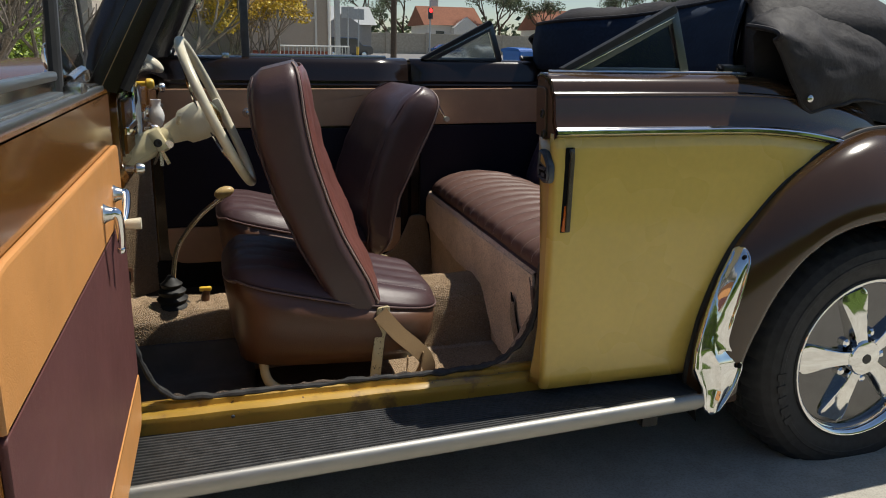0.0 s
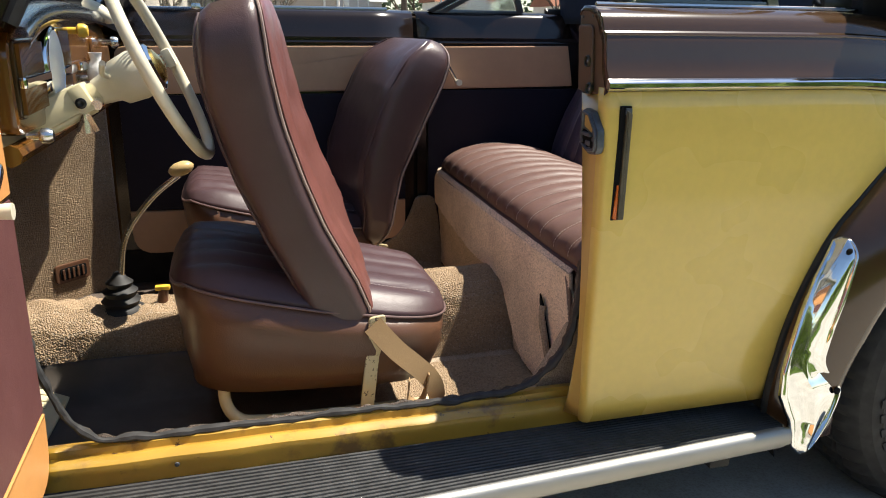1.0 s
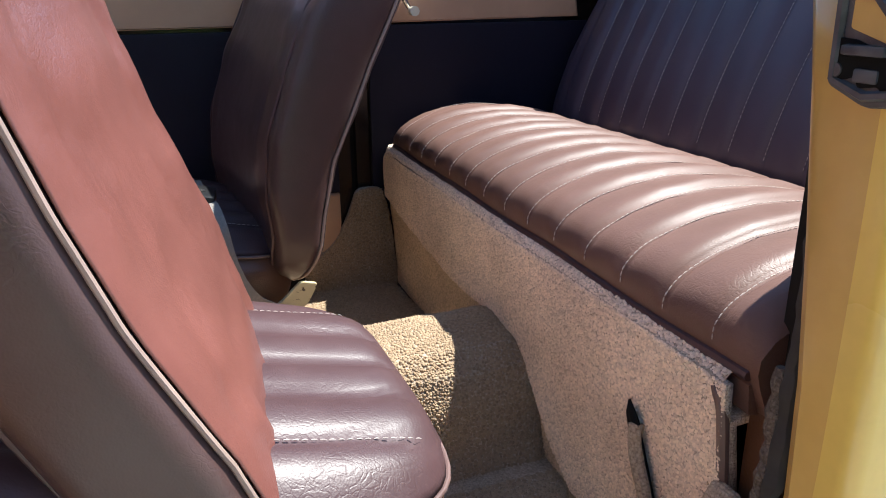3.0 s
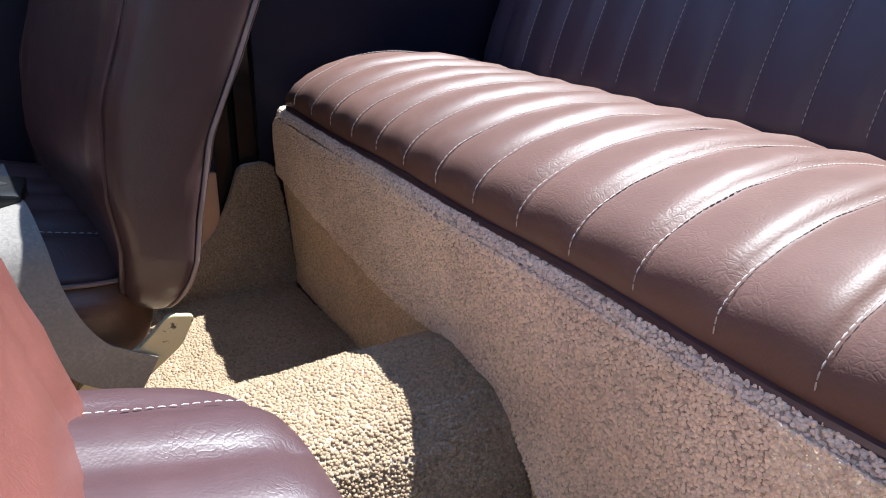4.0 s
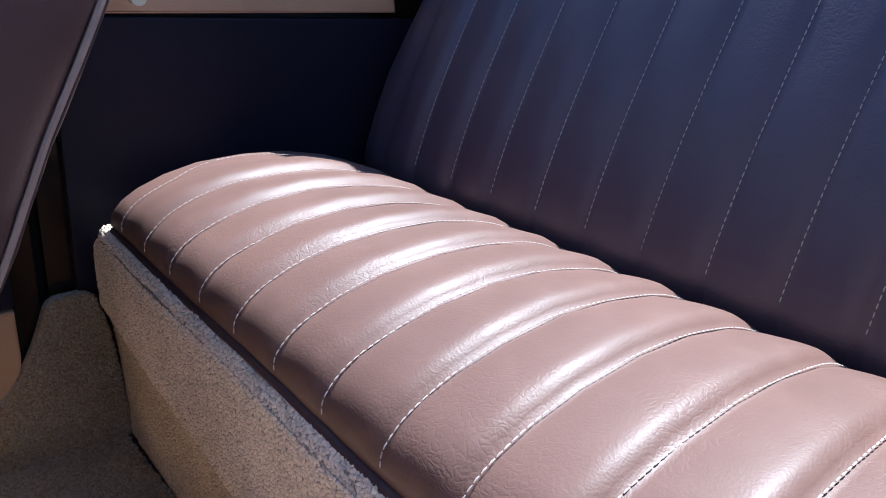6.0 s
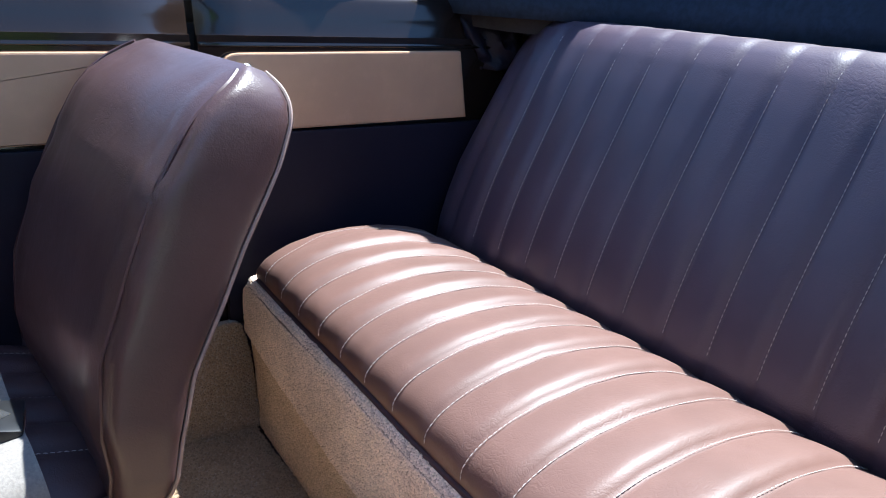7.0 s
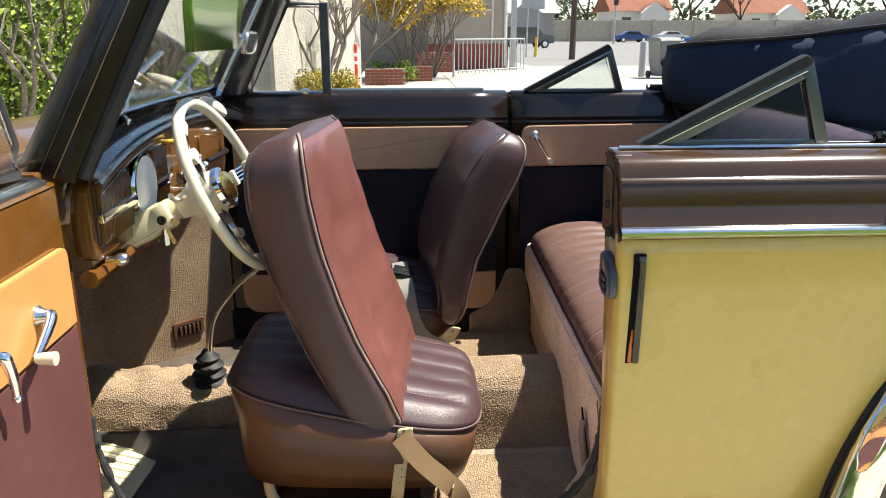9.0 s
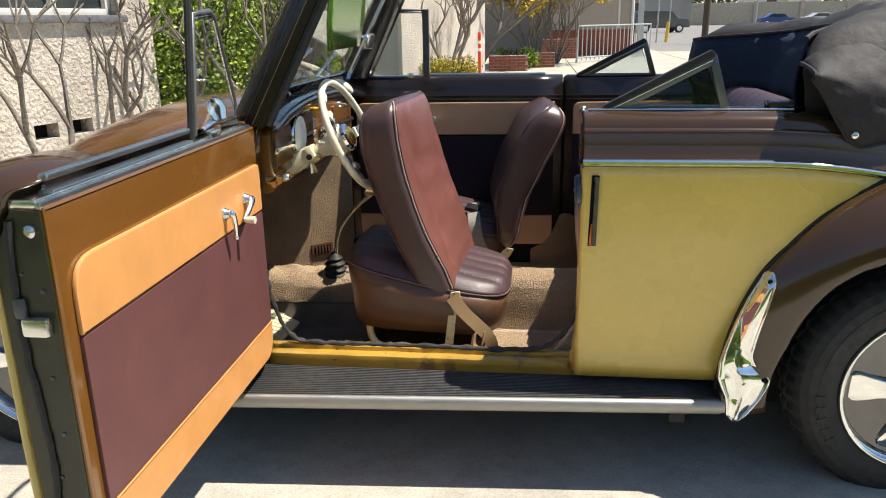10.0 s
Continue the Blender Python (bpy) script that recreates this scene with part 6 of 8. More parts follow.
    # rails
    for sy in (-1, 1):
        y = yc + sy * (w - 0.040)
        x0 = -0.585 + cush_dx
        tb = tube(spline([(x0, y, 0.42), (x0 - 0.002, y, 0.355), (x0 + 0.016, y, 0.318), (x0 + 0.06, y, 0.306), (x0 + 0.22, y, 0.303), (x0 + 0.36, y, 0.303)], 5), 0.0105, 10)
        rl_ = part("seat_rail", tb, "cream_paint", cu, "scuffed cream painted tube rail")
        part("rail_foot", box((x0 + 0.04, y - 0.015, 0.243), (x0 + 0.34, y + 0.015, 0.288), 0.004), "skin_dark", rl_)
    hx, hz = hinge
    for sy in (-1, 1):
        y = yc + sy * (w + 0.008)
        if arm:
            br = [(hx - 0.030, hz - 0.040), (hx - 0.004, hz - 0.046), (hx - 0.020, hz - 0.075), (hx - 0.060, hz - 0.105), (hx - 0.12, hz - 0.125), (hx - 0.12, hz - 0.095), (hx - 0.060, hz - 0.068)]
        else:
            br = [(hx - 0.010, hz - 0.008), (hx + 0.018, hz - 0.004), (hx + 0.018, hz - 0.04), (hx + 0.006, hz - 0.08), (hx - 0.010, 0.28), (hx - 0.034, 0.28), (hx - 0.016, hz - 0.07)]
        part("hinge_arm", prism(round_poly(br, 0.006), "y", y - 0.004, y + 0.004, 0.0015), "worn_cream", cu, "chipped cream painted hinge arm")
        if not arm:
            part("hinge_bolt", lathe([(0.007, 0), (0.007, 0.003), (0.004, 0.005), (0.001, 0.005)], 12, Matrix.Translation((hx + 0.004, y + sy * 0.004, hz - 0.026)) @ Matrix.Rotation(radians(-90 * sy), 4, "X")), "dull_chrome", cu)
    # backrest
    S = [-0.155, -0.145, -0.125, -0.095, -0.05, 0, 0.04, 0.1, 0.18, 0.28, 0.38, 0.5, 0.62, 0.72, 0.80, 0.86, 0.91, 0.95, 0.98, 1.0]
    S = sorted(S + [a + (b - a) * f for a, b in zip(S[5:13], S[6:14]) for f in (0.25, 0.5, 0.75)])
    TH = [interp(q, [-0.155, -0.11, -0.055, 0.03, 0.1, 0.3, 0.5, 0.7, 0.8, 0.88, 0.94, 0.98, 1.0], th_row) for q in S]
    BACK = [interp(q, [-0.155, -0.03, 0.1, 0.27, 0.45, 0.6, 0.78, 0.88, 0.94, 0.98, 1.0], back_row) for q in S]
    HW = [interp(q, [-0.155, -0.12, -0.08, 0.0, 0.14, 0.3, 0.55, 0.8, 0.92, 0.97, 1.0], [0.150, 0.186, 0.204, 0.212, 0.213, 0.211, 0.208, 0.205, 0.198, 0.184, 0.158]) for q in S]

    def place(q, x, y):
        tw = interp(q, [0.0, 0.3, 0.65, 0.95], turn)
        mm = Matrix.Translation((hx - 0.005, yc, hz)) @ Matrix.Rotation(radians(tw), 4, "Z") @ Matrix.Rotation(radians(lean), 4, "Y")
        return mm @ Vector((x, y, q * H))
    nn = 60

    def ring_at(i, off=0.0):
        pts = []
        for k in range(nn):
            a = 2 * math.pi * k / nn
            c, sn = math.cos(a), math.sin(a)
            ex = 0.38
            fx, fy = math.copysign(abs(c) ** ex, c), math.copysign(abs(sn) ** 0.26, sn)
            th, bk, hw = TH[i] / 2, BACK[i], HW[i]
            wv = 0.006 * noise.noise(Vector((fx * 1.5 + lean, fy * 2.2, S[i] * 7))) * max(0.0, min(1.0, 0.9 - fx))
            pl = 0.0
            if fx < -0.4 and abs(fy) < 0.85 and 0.05 < S[i] < 0.97:
                q = (fy * hw / 0.066) % 1.0
                pl = -0.005 * ((1 - abs(2 * q - 1) ** 2.5) - 0.7)
            pts.append(place(S[i], bk - th + fx * (th + off) + wv + pl + rear_bulge(i, fx, fy), fy * (hw + off)))
        return pts

    def rear_bulge(i, fx, fy):
        top = max(0.0, min(1.0, (S[i] + 0.14) / 0.1, (1.0 - S[i]) / 0.06))
        crown = 1 - abs(fy) ** 2.6
        wv = 0.010 * noise.noise(Vector((lean + fy * 2.0, S[i] * 6, 2.0))) + 0.006 * noise.noise(Vector((lean + fy * 6.0, S[i] * 11, 5.0))) + 0.0022 * noise.noise(Vector((lean + fy * 9.0 + S[i] * 8, S[i] * 26 - fy * 9, 9.0)))
        return (0.004 + wv) * crown * top * max(0.0, fx) ** 2
    body = [ring_at(i) for i in range(len(S))]
    bk_ = part("backrest", loft(body, close_u=True, caps=True), "maroon", cu, "tall maroon leatherette backrest with piped edges", angle=75)
    # rear cover in its own colour (driver's red has sun painted in), a touch proud
    rows = []
    for i in range(1, len(S) - 1):
        th, bk, hw = TH[i] / 2, BACK[i], HW[i]
        row = []
        for k in range(45):
            a = radians(-50 + 100 * k / 44)
            fx, fy = math.cos(a) ** 0.38, math.copysign(abs(math.sin(a)) ** 0.26, math.sin(a))
            row.append(place(S[i], bk - th + fx * th + rear_bulge(i, fx, fy) + 0.0065, fy * hw * 0.992))
        rows.append(row)
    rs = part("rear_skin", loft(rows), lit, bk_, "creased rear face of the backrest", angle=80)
    solid(rs, 0.002)
    for sy in (-1, 1):
        ln = [place(S[i], BACK[i] - TH[i] * 0.075 + 0.003, sy * HW[i] * 0.938) for i in range(0, len(S))]
        part("rear_piping", tube(spline(ln, 3), 0.0026, 7), "piping", bk_, "piping coloured pale for its highlight")
        lf = [place(S[i], BACK[i] - TH[i] * 0.938, sy * HW[i] * 0.916) for i in range(1, len(S) - 1)]
        part("front_piping", tube(spline(lf, 3), 0.003, 7), "piping_dark", bk_)
    tp = [place(0.992 - 0.035 * abs(y / 0.17) ** 4, BACK[-2] - 0.010, y) for y in np.linspace(-0.165, 0.165, 14)]
    part("top_piping", tube(tp, 0.0032, 7), "piping_dark", bk_)
    return cu


cabin_shell()
door_r = side_trim(1, -0.865, -0.006, 0.03, 0.002, False)
crank((-0.56, 0.502, 0.835), (0, -1, 0), door_r, (0.05, 0, 0.02))
quarter_r = side_trim(1, 0.006, 0.60, 0.03, 0.003, True)
crank((0.074, 0.502, 0.884), (0, -1, 0), quarter_r, (0.047, 0, -0.075))
quarter_l = side_trim(-1, 0.09, 0.60, 0.03, 0.003, True, 0.535)
# far door: outer skin and glass
skin = loft([[(x, side_y(z), z) for x in np.linspace(-0.862, -0.006, 6)] for z in np.linspace(0.33, 0.889, 10)])
ds = part("door_skin", skin, "yellow", car, "cream-yellow outer skin of the closed door", angle=60)
solid(ds, 0.003)
us = loft([[(x, y, z) for x in np.linspace(-0.862, -0.006, 6)] for y, z in upper_profile()])
solid(part("upper_door_skin", us, "brown", car, "chocolate-brown upper skin of the closed door", angle=28), 0.003)
part("belt_trim", tube([(x, 0.587, 1.012) for x in np.linspace(-0.84, -0.008, 12)], 0.0045, 8), "dull_chrome", car)
part("window_seal", tube([(x, 0.572, 1.003 + 0.008 * max(0, (x + 0.12) / 0.12) ** 2) for x in np.linspace(-0.84, -0.008, 22)], 0.005, 8, flat=0.7), "rubber", car, "black rubber window seal")
gl = part("door_glass", prism([(-0.54, 0.95), (-0.05, 0.95), (-0.05, 1.014), (-0.54, 1.014)], "y", 0.577, 0.582), "glass_dusty", car, "lowered door glass")
gl.visible_shadow = False
part("glass_edge", box((-0.54, 0.573, 1.012), (-0.075, 0.587, 1.024), 0.004), "frame_grey", gl, "bright metal glass edge")
vent_window([(-0.790, 1.006), (-0.557, 1.004), (-0.555, 1.268), (-0.678, 1.270), (-0.716, 1.235)], (-0.66, 1.11), car, "closed quarter light with a grey frame", "y", 0.578, None)
part("quarter_light_post", box((-0.566, 0.566, 0.99), (-0.540, 0.592, 1.272), 0.003), "post_grey", car, "dark grey metal window post")
part("window_catch", box((-0.63, 0.552, 1.004), (-0.605, 0.572, 1.026), 0.006), "dull_chrome", car, "small metal catch")
rear_bench()
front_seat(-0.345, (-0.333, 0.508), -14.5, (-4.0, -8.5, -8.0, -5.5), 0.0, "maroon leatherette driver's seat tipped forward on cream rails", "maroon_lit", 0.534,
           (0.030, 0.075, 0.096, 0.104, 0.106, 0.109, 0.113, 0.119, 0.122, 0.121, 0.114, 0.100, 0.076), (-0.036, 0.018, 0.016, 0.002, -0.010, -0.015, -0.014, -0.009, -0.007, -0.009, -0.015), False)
front_seat(0.275, (-0.176, 0.487), 20.5, (6.0, 5.5, 5.5, 5.5), -0.01, "maroon leatherette passenger seat with an upright backrest", "maroon", 0.464,
           (0.030, 0.058, 0.074, 0.086, 0.098, 0.116, 0.126, 0.130, 0.126, 0.112, 0.086, 0.056, 0.028), (-0.015, -0.004, -0.013, -0.021, -0.012, -0.007, 0.004, 0.004, 0.0, -0.014, -0.030), True)
# dark walls added behind the trim to stop light leaking through gaps
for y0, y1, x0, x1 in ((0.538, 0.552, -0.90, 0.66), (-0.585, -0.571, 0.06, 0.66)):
    part("gap_wall", box((x0, y0, 0.22), (x1, y1, 0.955), 0), "skin_dark", car, "added dark wall closing gaps behind the trim")
# added fillers: these close holes beside the floor where light leaked through
part("gap_filler", box((-1.06, -0.655, 0.20), (-0.852, -0.567, 0.334), 0.006), "skin_dark", car, "added dark filler closing a light gap beside the floor")
part("gap_filler", box((-0.90, 0.507, 0.20), (0.08, 0.54, 0.34), 0.006), "skin_dark", car, "added dark filler closing a light gap beside the floor")
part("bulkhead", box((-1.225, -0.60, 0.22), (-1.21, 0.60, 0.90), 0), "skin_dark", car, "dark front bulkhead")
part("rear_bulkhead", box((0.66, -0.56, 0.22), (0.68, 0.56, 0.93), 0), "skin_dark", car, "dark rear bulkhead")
# parcel shelf behind the bench
part("parcel_shelf", prism([(0.645, 0.93), (1.1, 0.93), (1.1, 0.90), (0.645, 0.86)], "y", -0.52, 0.50), "canvas_in", car, "dark trim behind the rear seat")

# ---- folded top ----
TOP_Y = [-0.60, -0.54, -0.47, -0.40, -0.1, 0.2, 0.30, 0.36, 0.42, 0.48, 0.53, 0.575]
TOP_X = [0.515, 0.530, 0.565, 0.634, 0.676, 0.676, 0.645, 0.590, 0.540, 0.508, 0.494, 0.494]


def top_lean(y):
    return interp(y, [-0.60, -0.45, -0.35, 0.20, 0.32, 0.45, 0.575], [0.0, 0.3, 1.0, 1.0, 0.7, 0.15, 0.0])


def folded_top():
    ys = np.linspace(-0.60, 0.575, 90)
    rows = []
    for y in ys:
        crest = interp(y, [-0.60, -0.5, -0.35, -0.1, 0.2, 0.45, 0.575], [1.165, 1.215, 1.245, 1.235, 1.205, 1.188, 1.172])
        e = min(1.0, math.sqrt(max(0.0, min(y + 0.60, 0.575 - y) + 0.01) / 0.08))
        fx = interp(y, TOP_Y, TOP_X)
        ln = top_lean(y)
        sec = [(fx + 0.025, 0.96), (fx + 0.015 + 0.01 * ln, 1.03), (fx + 0.004 + 0.045 * ln, 1.10), (fx + 0.080 * ln, crest - 0.045), (fx + 0.012 + 0.085 * ln, crest - 0.022), (fx + 0.035 + 0.08 * ln, crest - 0.008), (fx + 0.08 + 0.06 * ln, crest + 0.008), (fx + 0.14 + 0.02 * ln, crest + 0.012), (0.88, crest + 0.004),
               (0.92, crest - 0.02), (0.98, crest - 0.06), (1.07, crest - 0.12), (1.12, 1.02), (1.10, 0.93), (0.95, 0.88)]
        row = []
        for i, (x, z) in enumerate(sec):
            fo = 0.026 * noise.noise(Vector((x * 6 + 3, y * 7, z * 4))) + 0.016 * (0.5 - abs(noise.noise(Vector((x * 13, y * 9, z * 13)))))
            k = 1.0 if i > 5 else (0.25 if i > 2 else 0.1)
            row.append((x + fo * k * 0.6, y, 0.98 + (z - 0.98) * (0.70 + 0.30 * e) + fo * k))
        rows.append(row)
    top = part("folded_top", loft(rows, caps=True), "canvas", car, "folded black canvas convertible top in soft folds", angle=70)
    lin = loft([[(interp(y, TOP_Y, TOP_X) - 0.008 + 0.080 * v * top_lean(y) - 0.012 * math.sin(math.pi * v) + 0.006 * noise.noise(Vector((y * 6, v * 3, 9))), y, 0.985 + v * (interp(y, [-0.60, -0.35, 0.1, 0.575], [1.16, 1.205, 1.18, 1.135]) - 0.985)) for y in np.linspace(-0.52, 0.56, 24)] for v in np.linspace(0, 1, 7)])
    solid(part("top_lining", lin, "canvas_in", top, "dark inner lining", angle=70), 0.006)
    part("front_bow", tube([(interp(y, TOP_Y, TOP_X) - 0.006 + 0.082 * top_lean(y), y, interp(y, [-0.60, -0.35, 0.1, 0.575], [1.165, 1.212, 1.188, 1.142])) for y in np.linspace(-0.56, 0.565, 20)], 0.007, 8), "canvas", top)
    for s in (-1, 1):
        cols = []
        for x in np.linspace(0.0, 1.0, 60):
            X = 0.515 + 0.613 * x
            zl = interp(X, [0.515, 0.535, 0.56, 0.585, 0.61, 0.64, 0.70, 0.78, 0.9, 1.13], [1.082, 1.058, 1.022, 0.982, 0.945, 0.930, 0.938, 0.952, 0.945, 0.93])
            zt = interp(X, [0.515, 0.535, 0.6, 0.9, 1.13], [1.115, 1.138, 1.165, 1.165, 1.06])
            col = []
            for v in np.linspace(0, 1, 27):
                z = zl + (zt - zl) * v
                bulge = 0.040 * math.sin(v * math.pi) ** 0.8 + 0.014 * noise.noise(Vector((X * 7, z * 14, 4 + s))) + 0.014 * (0.4 - abs(noise.noise(Vector((X * 10 + z * 6, z * 22, 9 + s)))))
                y = 0.672 - taper(X) * 1.4 - 0.10 * v ** 2 + bulge * (0.5 + 0.5 * v)
                col.append((X + 0.004 * noise.noise(Vector((z * 20, X * 5, 0))), s * y, z + 0.006 * noise.noise(Vector((X * 15, z * 9, 8)))))
            cols.append(col)
        fl = part("top_boot_flap", loft(cols), "canvas", top, "black canvas side flap fastened with a stud", angle=70)
        solid(fl, 0.005)
        part("flap_binding", tube([(c[0][0], c[0][1] + s * 0.002, c[0][2]) for c in cols], 0.005, 7), "canvas", fl)
        nose = [cols[0][k] for k in range(27)]
        part("flap_binding", tube(nose, 0.006, 7), "canvas", fl)
        part("stud", lathe([(0.0085, 0), (0.008, 0.004), (0.004, 0.006), (0.001, 0.0062)], 14, Matrix.Translation((0.618, s * 0.684, 0.960)) @ Matrix.Rotation(radians(-90 * s), 4, "X")), "dull_chrome", fl, "small bright stud")
        part("top_hinge", box((0.445, min(s * 0.575, s * 0.605), 1.012), (0.505, max(s * 0.575, s * 0.605), 1.030), 0.006), "black", top, "black top hinge")
        sp_ = [(0.438 + 0.03 * k / 24, s * (0.588 + 0.008 * math.sin(k * 1.6)), 1.022 + 0.008 * math.cos(k * 1.6)) for k in range(24)]
        part("hinge_spring", tube(sp_, 0.0022, 5), "black", top)
    dr = []
    for v in np.linspace(0, 1, 18):
        z = 1.035 - 0.15 * v
        xa, xb = 0.487 + 0.055 * v ** 1.3 + 0.006 * math.sin(v * 9), 0.60 + 0.02 * v
        dr.append([(xa + (xb - xa) * u, 0.512 + 0.03 * (1 - v) - 0.03 * u + 0.016 * noise.noise(Vector((u * 4, v * 7, 1))) + 0.009 * abs(noise.noise(Vector((u * 9 + v * 5, v * 13, 6)))), z + 0.008 * noise.noise(Vector((u * 5, v * 3, 2)))) for u in np.linspace(0, 1, 14)])
    dr = loft(dr)
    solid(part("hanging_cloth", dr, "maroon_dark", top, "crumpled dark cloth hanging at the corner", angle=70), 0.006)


folded_top()


# ---- the open door (hinged at the front, swung straight out) ----
def open_door():
    X, HY, LY = -0.836, -0.648, -1.525
    ob = part("car_door", prism(round_poly([(HY, 0.335), (LY, 0.335), (LY, 0.976), (HY, 0.976)], [0.05, 0.05, 0.006, 0.006]), "x", X - 0.058, X, 0.008), "caramel", car, "open driver's door with tan and maroon trim")
    # outer skin: brown above, yellow below
    rows = [[(X - 0.062 - (side_y(z) - 0.66), y, z) for y in np.linspace(HY + 0.004, LY - 0.008, 9)] for z in np.linspace(0.335, 0.888, 10)]
    solid(part("outer_skin", loft(rows), "yellow", ob, "cream-yellow outer door skin", angle=60), 0.004)
    rows = [[(X - 0.062 - (py - 0.66), y, z) for y in np.linspace(HY + 0.004, LY - 0.008, 9)] for py, z in upper_profile()[:13]]
    solid(part("upper_skin", loft(rows), "brown", ob, "brown upper door skin", angle=30), 0.004)
    # latch edge
    part("latch_edge", prism([(X - 0.085, 0.36), (X - 0.006, 0.36), (X - 0.004, 0.969), (X - 0.05, 0.972), (X - 0.09, 0.90)], "y", LY - 0.004, LY - 0.0005, 0.001), "olive", ob, "dark olive painted door edge")
    part("edge_seal", tube([(X - 0.060 + 0.006 * math.sin(z * 14) + 0.003 * noise.noise(Vector((0, 0, z * 30))), LY - 0.006, z) for z in np.linspace(0.37, 0.955, 40)], [0.006 + 0.0025 * noise.noise(Vector((3, 0, z * 40))) for z in np.linspace(0.37, 0.955, 40)], 7), "rubber", ob, "perished black rubber seal")
    for dx, z, r in ((0.050, 0.872, 0.0035), (0.020, 0.845, 0.0045), (0.030, 0.70, 0.0035), (0.028, 0.60, 0.004), (0.045, 0.52, 0.0035)):
        part("screw", lathe([(r, 0), (r * 0.9, 0.002), (0.0005, 0.0026)], 10, Matrix.Translation((X - dx, LY - 0.004, z)) @ Matrix.Rotation(radians(90), 4, "X")), "striker", ob)
    part("lock_lever", box((X - 0.070, LY - 0.012, 0.800), (X - 0.050, LY - 0.004, 0.835), 0.004), "striker", ob, "dark steel lock lever")
    lb = part("latch", box((X - 0.055, LY - 0.022, 0.775), (X - 0.012, LY - 0.004, 0.805), 0.006), "dull_chrome", ob, "worn steel door latch")
    part("dovetail", lathe([(0.010, 0), (0.010, 0.006), (0.005, 0.010), (0.001, 0.010)], 14, Matrix.Translation((X - 0.022, LY - 0.004, 0.940)) @ Matrix.Rotation(radians(90), 4, "X")), "dull_chrome", ob)
    # trim panels
    part("tan_panel", prism(round_poly([(-0.662, 0.757), (-1.492, 0.757), (-1.492, 0.882), (-0.662, 0.882)], [0.002, 0.002, 0.07, 0.02]), "x", X, X + 0.009, 0.004), "tan", ob, "bright tan leatherette upper panel")
    part("maroon_panel", prism(round_poly([(-0.662, 0.446), (-1.492, 0.446), (-1.492, 0.754), (-0.662, 0.754)], 0.008), "x", X, X + 0.0075, 0.0015), "maroon_panel", ob, "maroon leatherette middle panel")
    part("lower_tan_panel", prism(round_poly([(-0.675, 0.350), (-1.474, 0.350), (-1.492, 0.443), (-0.662, 0.443)], [0.05, 0.06, 0.002, 0.002]), "x", X, X + 0.009, 0.003), "tan", ob, "bright tan leatherette lower panel")
    crank((X + 0.009, -0.778, 0.814), (1, 0, 0), ob, (0.0, -0.062, -0.040))
    crank((X + 0.009, -0.906, 0.808), (1, 0, 0), ob, (0.0, 0.012, -0.062), lever=True)
    # glass run, lowered glass
    top = part("window_channel", box((X - 0.055, LY, 0.972), (X - 0.012, HY - 0.02, 0.986), 0.004), "dull_chrome", ob, "bright metal window channel")
    part("felt_strip", box((X - 0.012, LY, 0.971), (X - 0.004, HY - 0.02, 0.982), 0.002), "frame_grey", top)
    g = part("lowered_glass", prism(round_poly([(-1.478, 0.97), (-0.975, 0.97), (-0.970, 1.008), (-1.478, 1.008)], 0.004), "x", X - 0.030, X - 0.024), "glass_dusty", ob, "lowered window glass showing its top edge")
    g.visible_shadow = False
    part("glass_edge", box((X - 0.034, -1.478, 1.004), (X - 0.019, -0.975, 1.016), 0.004), "frame_grey", g, "blue-grey metal glass edge")
    part("inner_rail", box((X - 0.040, -1.474, 0.982), (X - 0.014, -0.975, 0.990), 0.003), "frame_grey", g)
    # quarter light with upright post
    part("window_post", tube([(X - 0.026, -0.962, 0.972), (X - 0.026, -0.934, 1.12), (X - 0.026, -0.905, 1.278)], 0.0085, 8), "rubber", ob, "black upright window post")
    v = vent_window([(-0.944, 0.996), (-0.892, 1.250), (-0.800, 1.256), (-0.778, 1.244), (-0.700, 1.035), (-0.706, 0.996)], (-0.81, 1.11), ob, "quarter light in a bright frame", "x", X - 0.026, None)
    part("pivot", box((X - 0.042, -0.900, 0.978), (X - 0.004, -0.84, 0.998), 0.006), "dull_chrome", ob, "metal pivot fitting")
    part("catch", tube(spline([(X - 0.012, -0.930, 1.004), (X - 0.0, -0.90, 1.016), (X - 0.002, -0.86, 1.004)], 4), 0.006, 8), "dull_chrome", ob)
    # outside mirror
    mm = Matrix.Translation((X - 0.066, -0.722, 1.025)) @ Matrix.Scale(0.62, 4) @ Matrix.Rotation(radians(78), 4, "Y") @ Matrix.Rotation(radians(18), 4, "X")
    mir = part("door_mirror", lathe([(0.001, -0.022), (0.03, -0.018), (0.048, -0.004), (0.050, 0.004), (0.046, 0.005)], 28, mm), "chrome", ob, "round chrome door mirror")
    part("mirror_glass", lathe([(0.046, 0.004), (0.001, 0.0045)], 28, mm), "chrome", mir)
    part("mirror_arm", tube(spline([(X - 0.060, -0.80, 0.976), (X - 0.072, -0.775, 0.985), (X - 0.076, -0.740, 1.005)], 4), 0.006, 8), "chrome", mir)
    # outer handle
    part("outer_handle", tube(spline([(X - 0.10, -1.47, 0.85), (X - 0.125, -1.46, 0.85), (X - 0.125, -1.36, 0.85), (X - 0.10, -1.34, 0.85)], 4), 0.009, 8), "chrome", ob)
    for z in (0.45, 0.86):
        part("hinge", tube([(X - 0.03, HY + 0.012, z - 0.03), (X - 0.03, HY + 0.012, z + 0.03)], 0.012, 10), "brown", ob)
    return ob


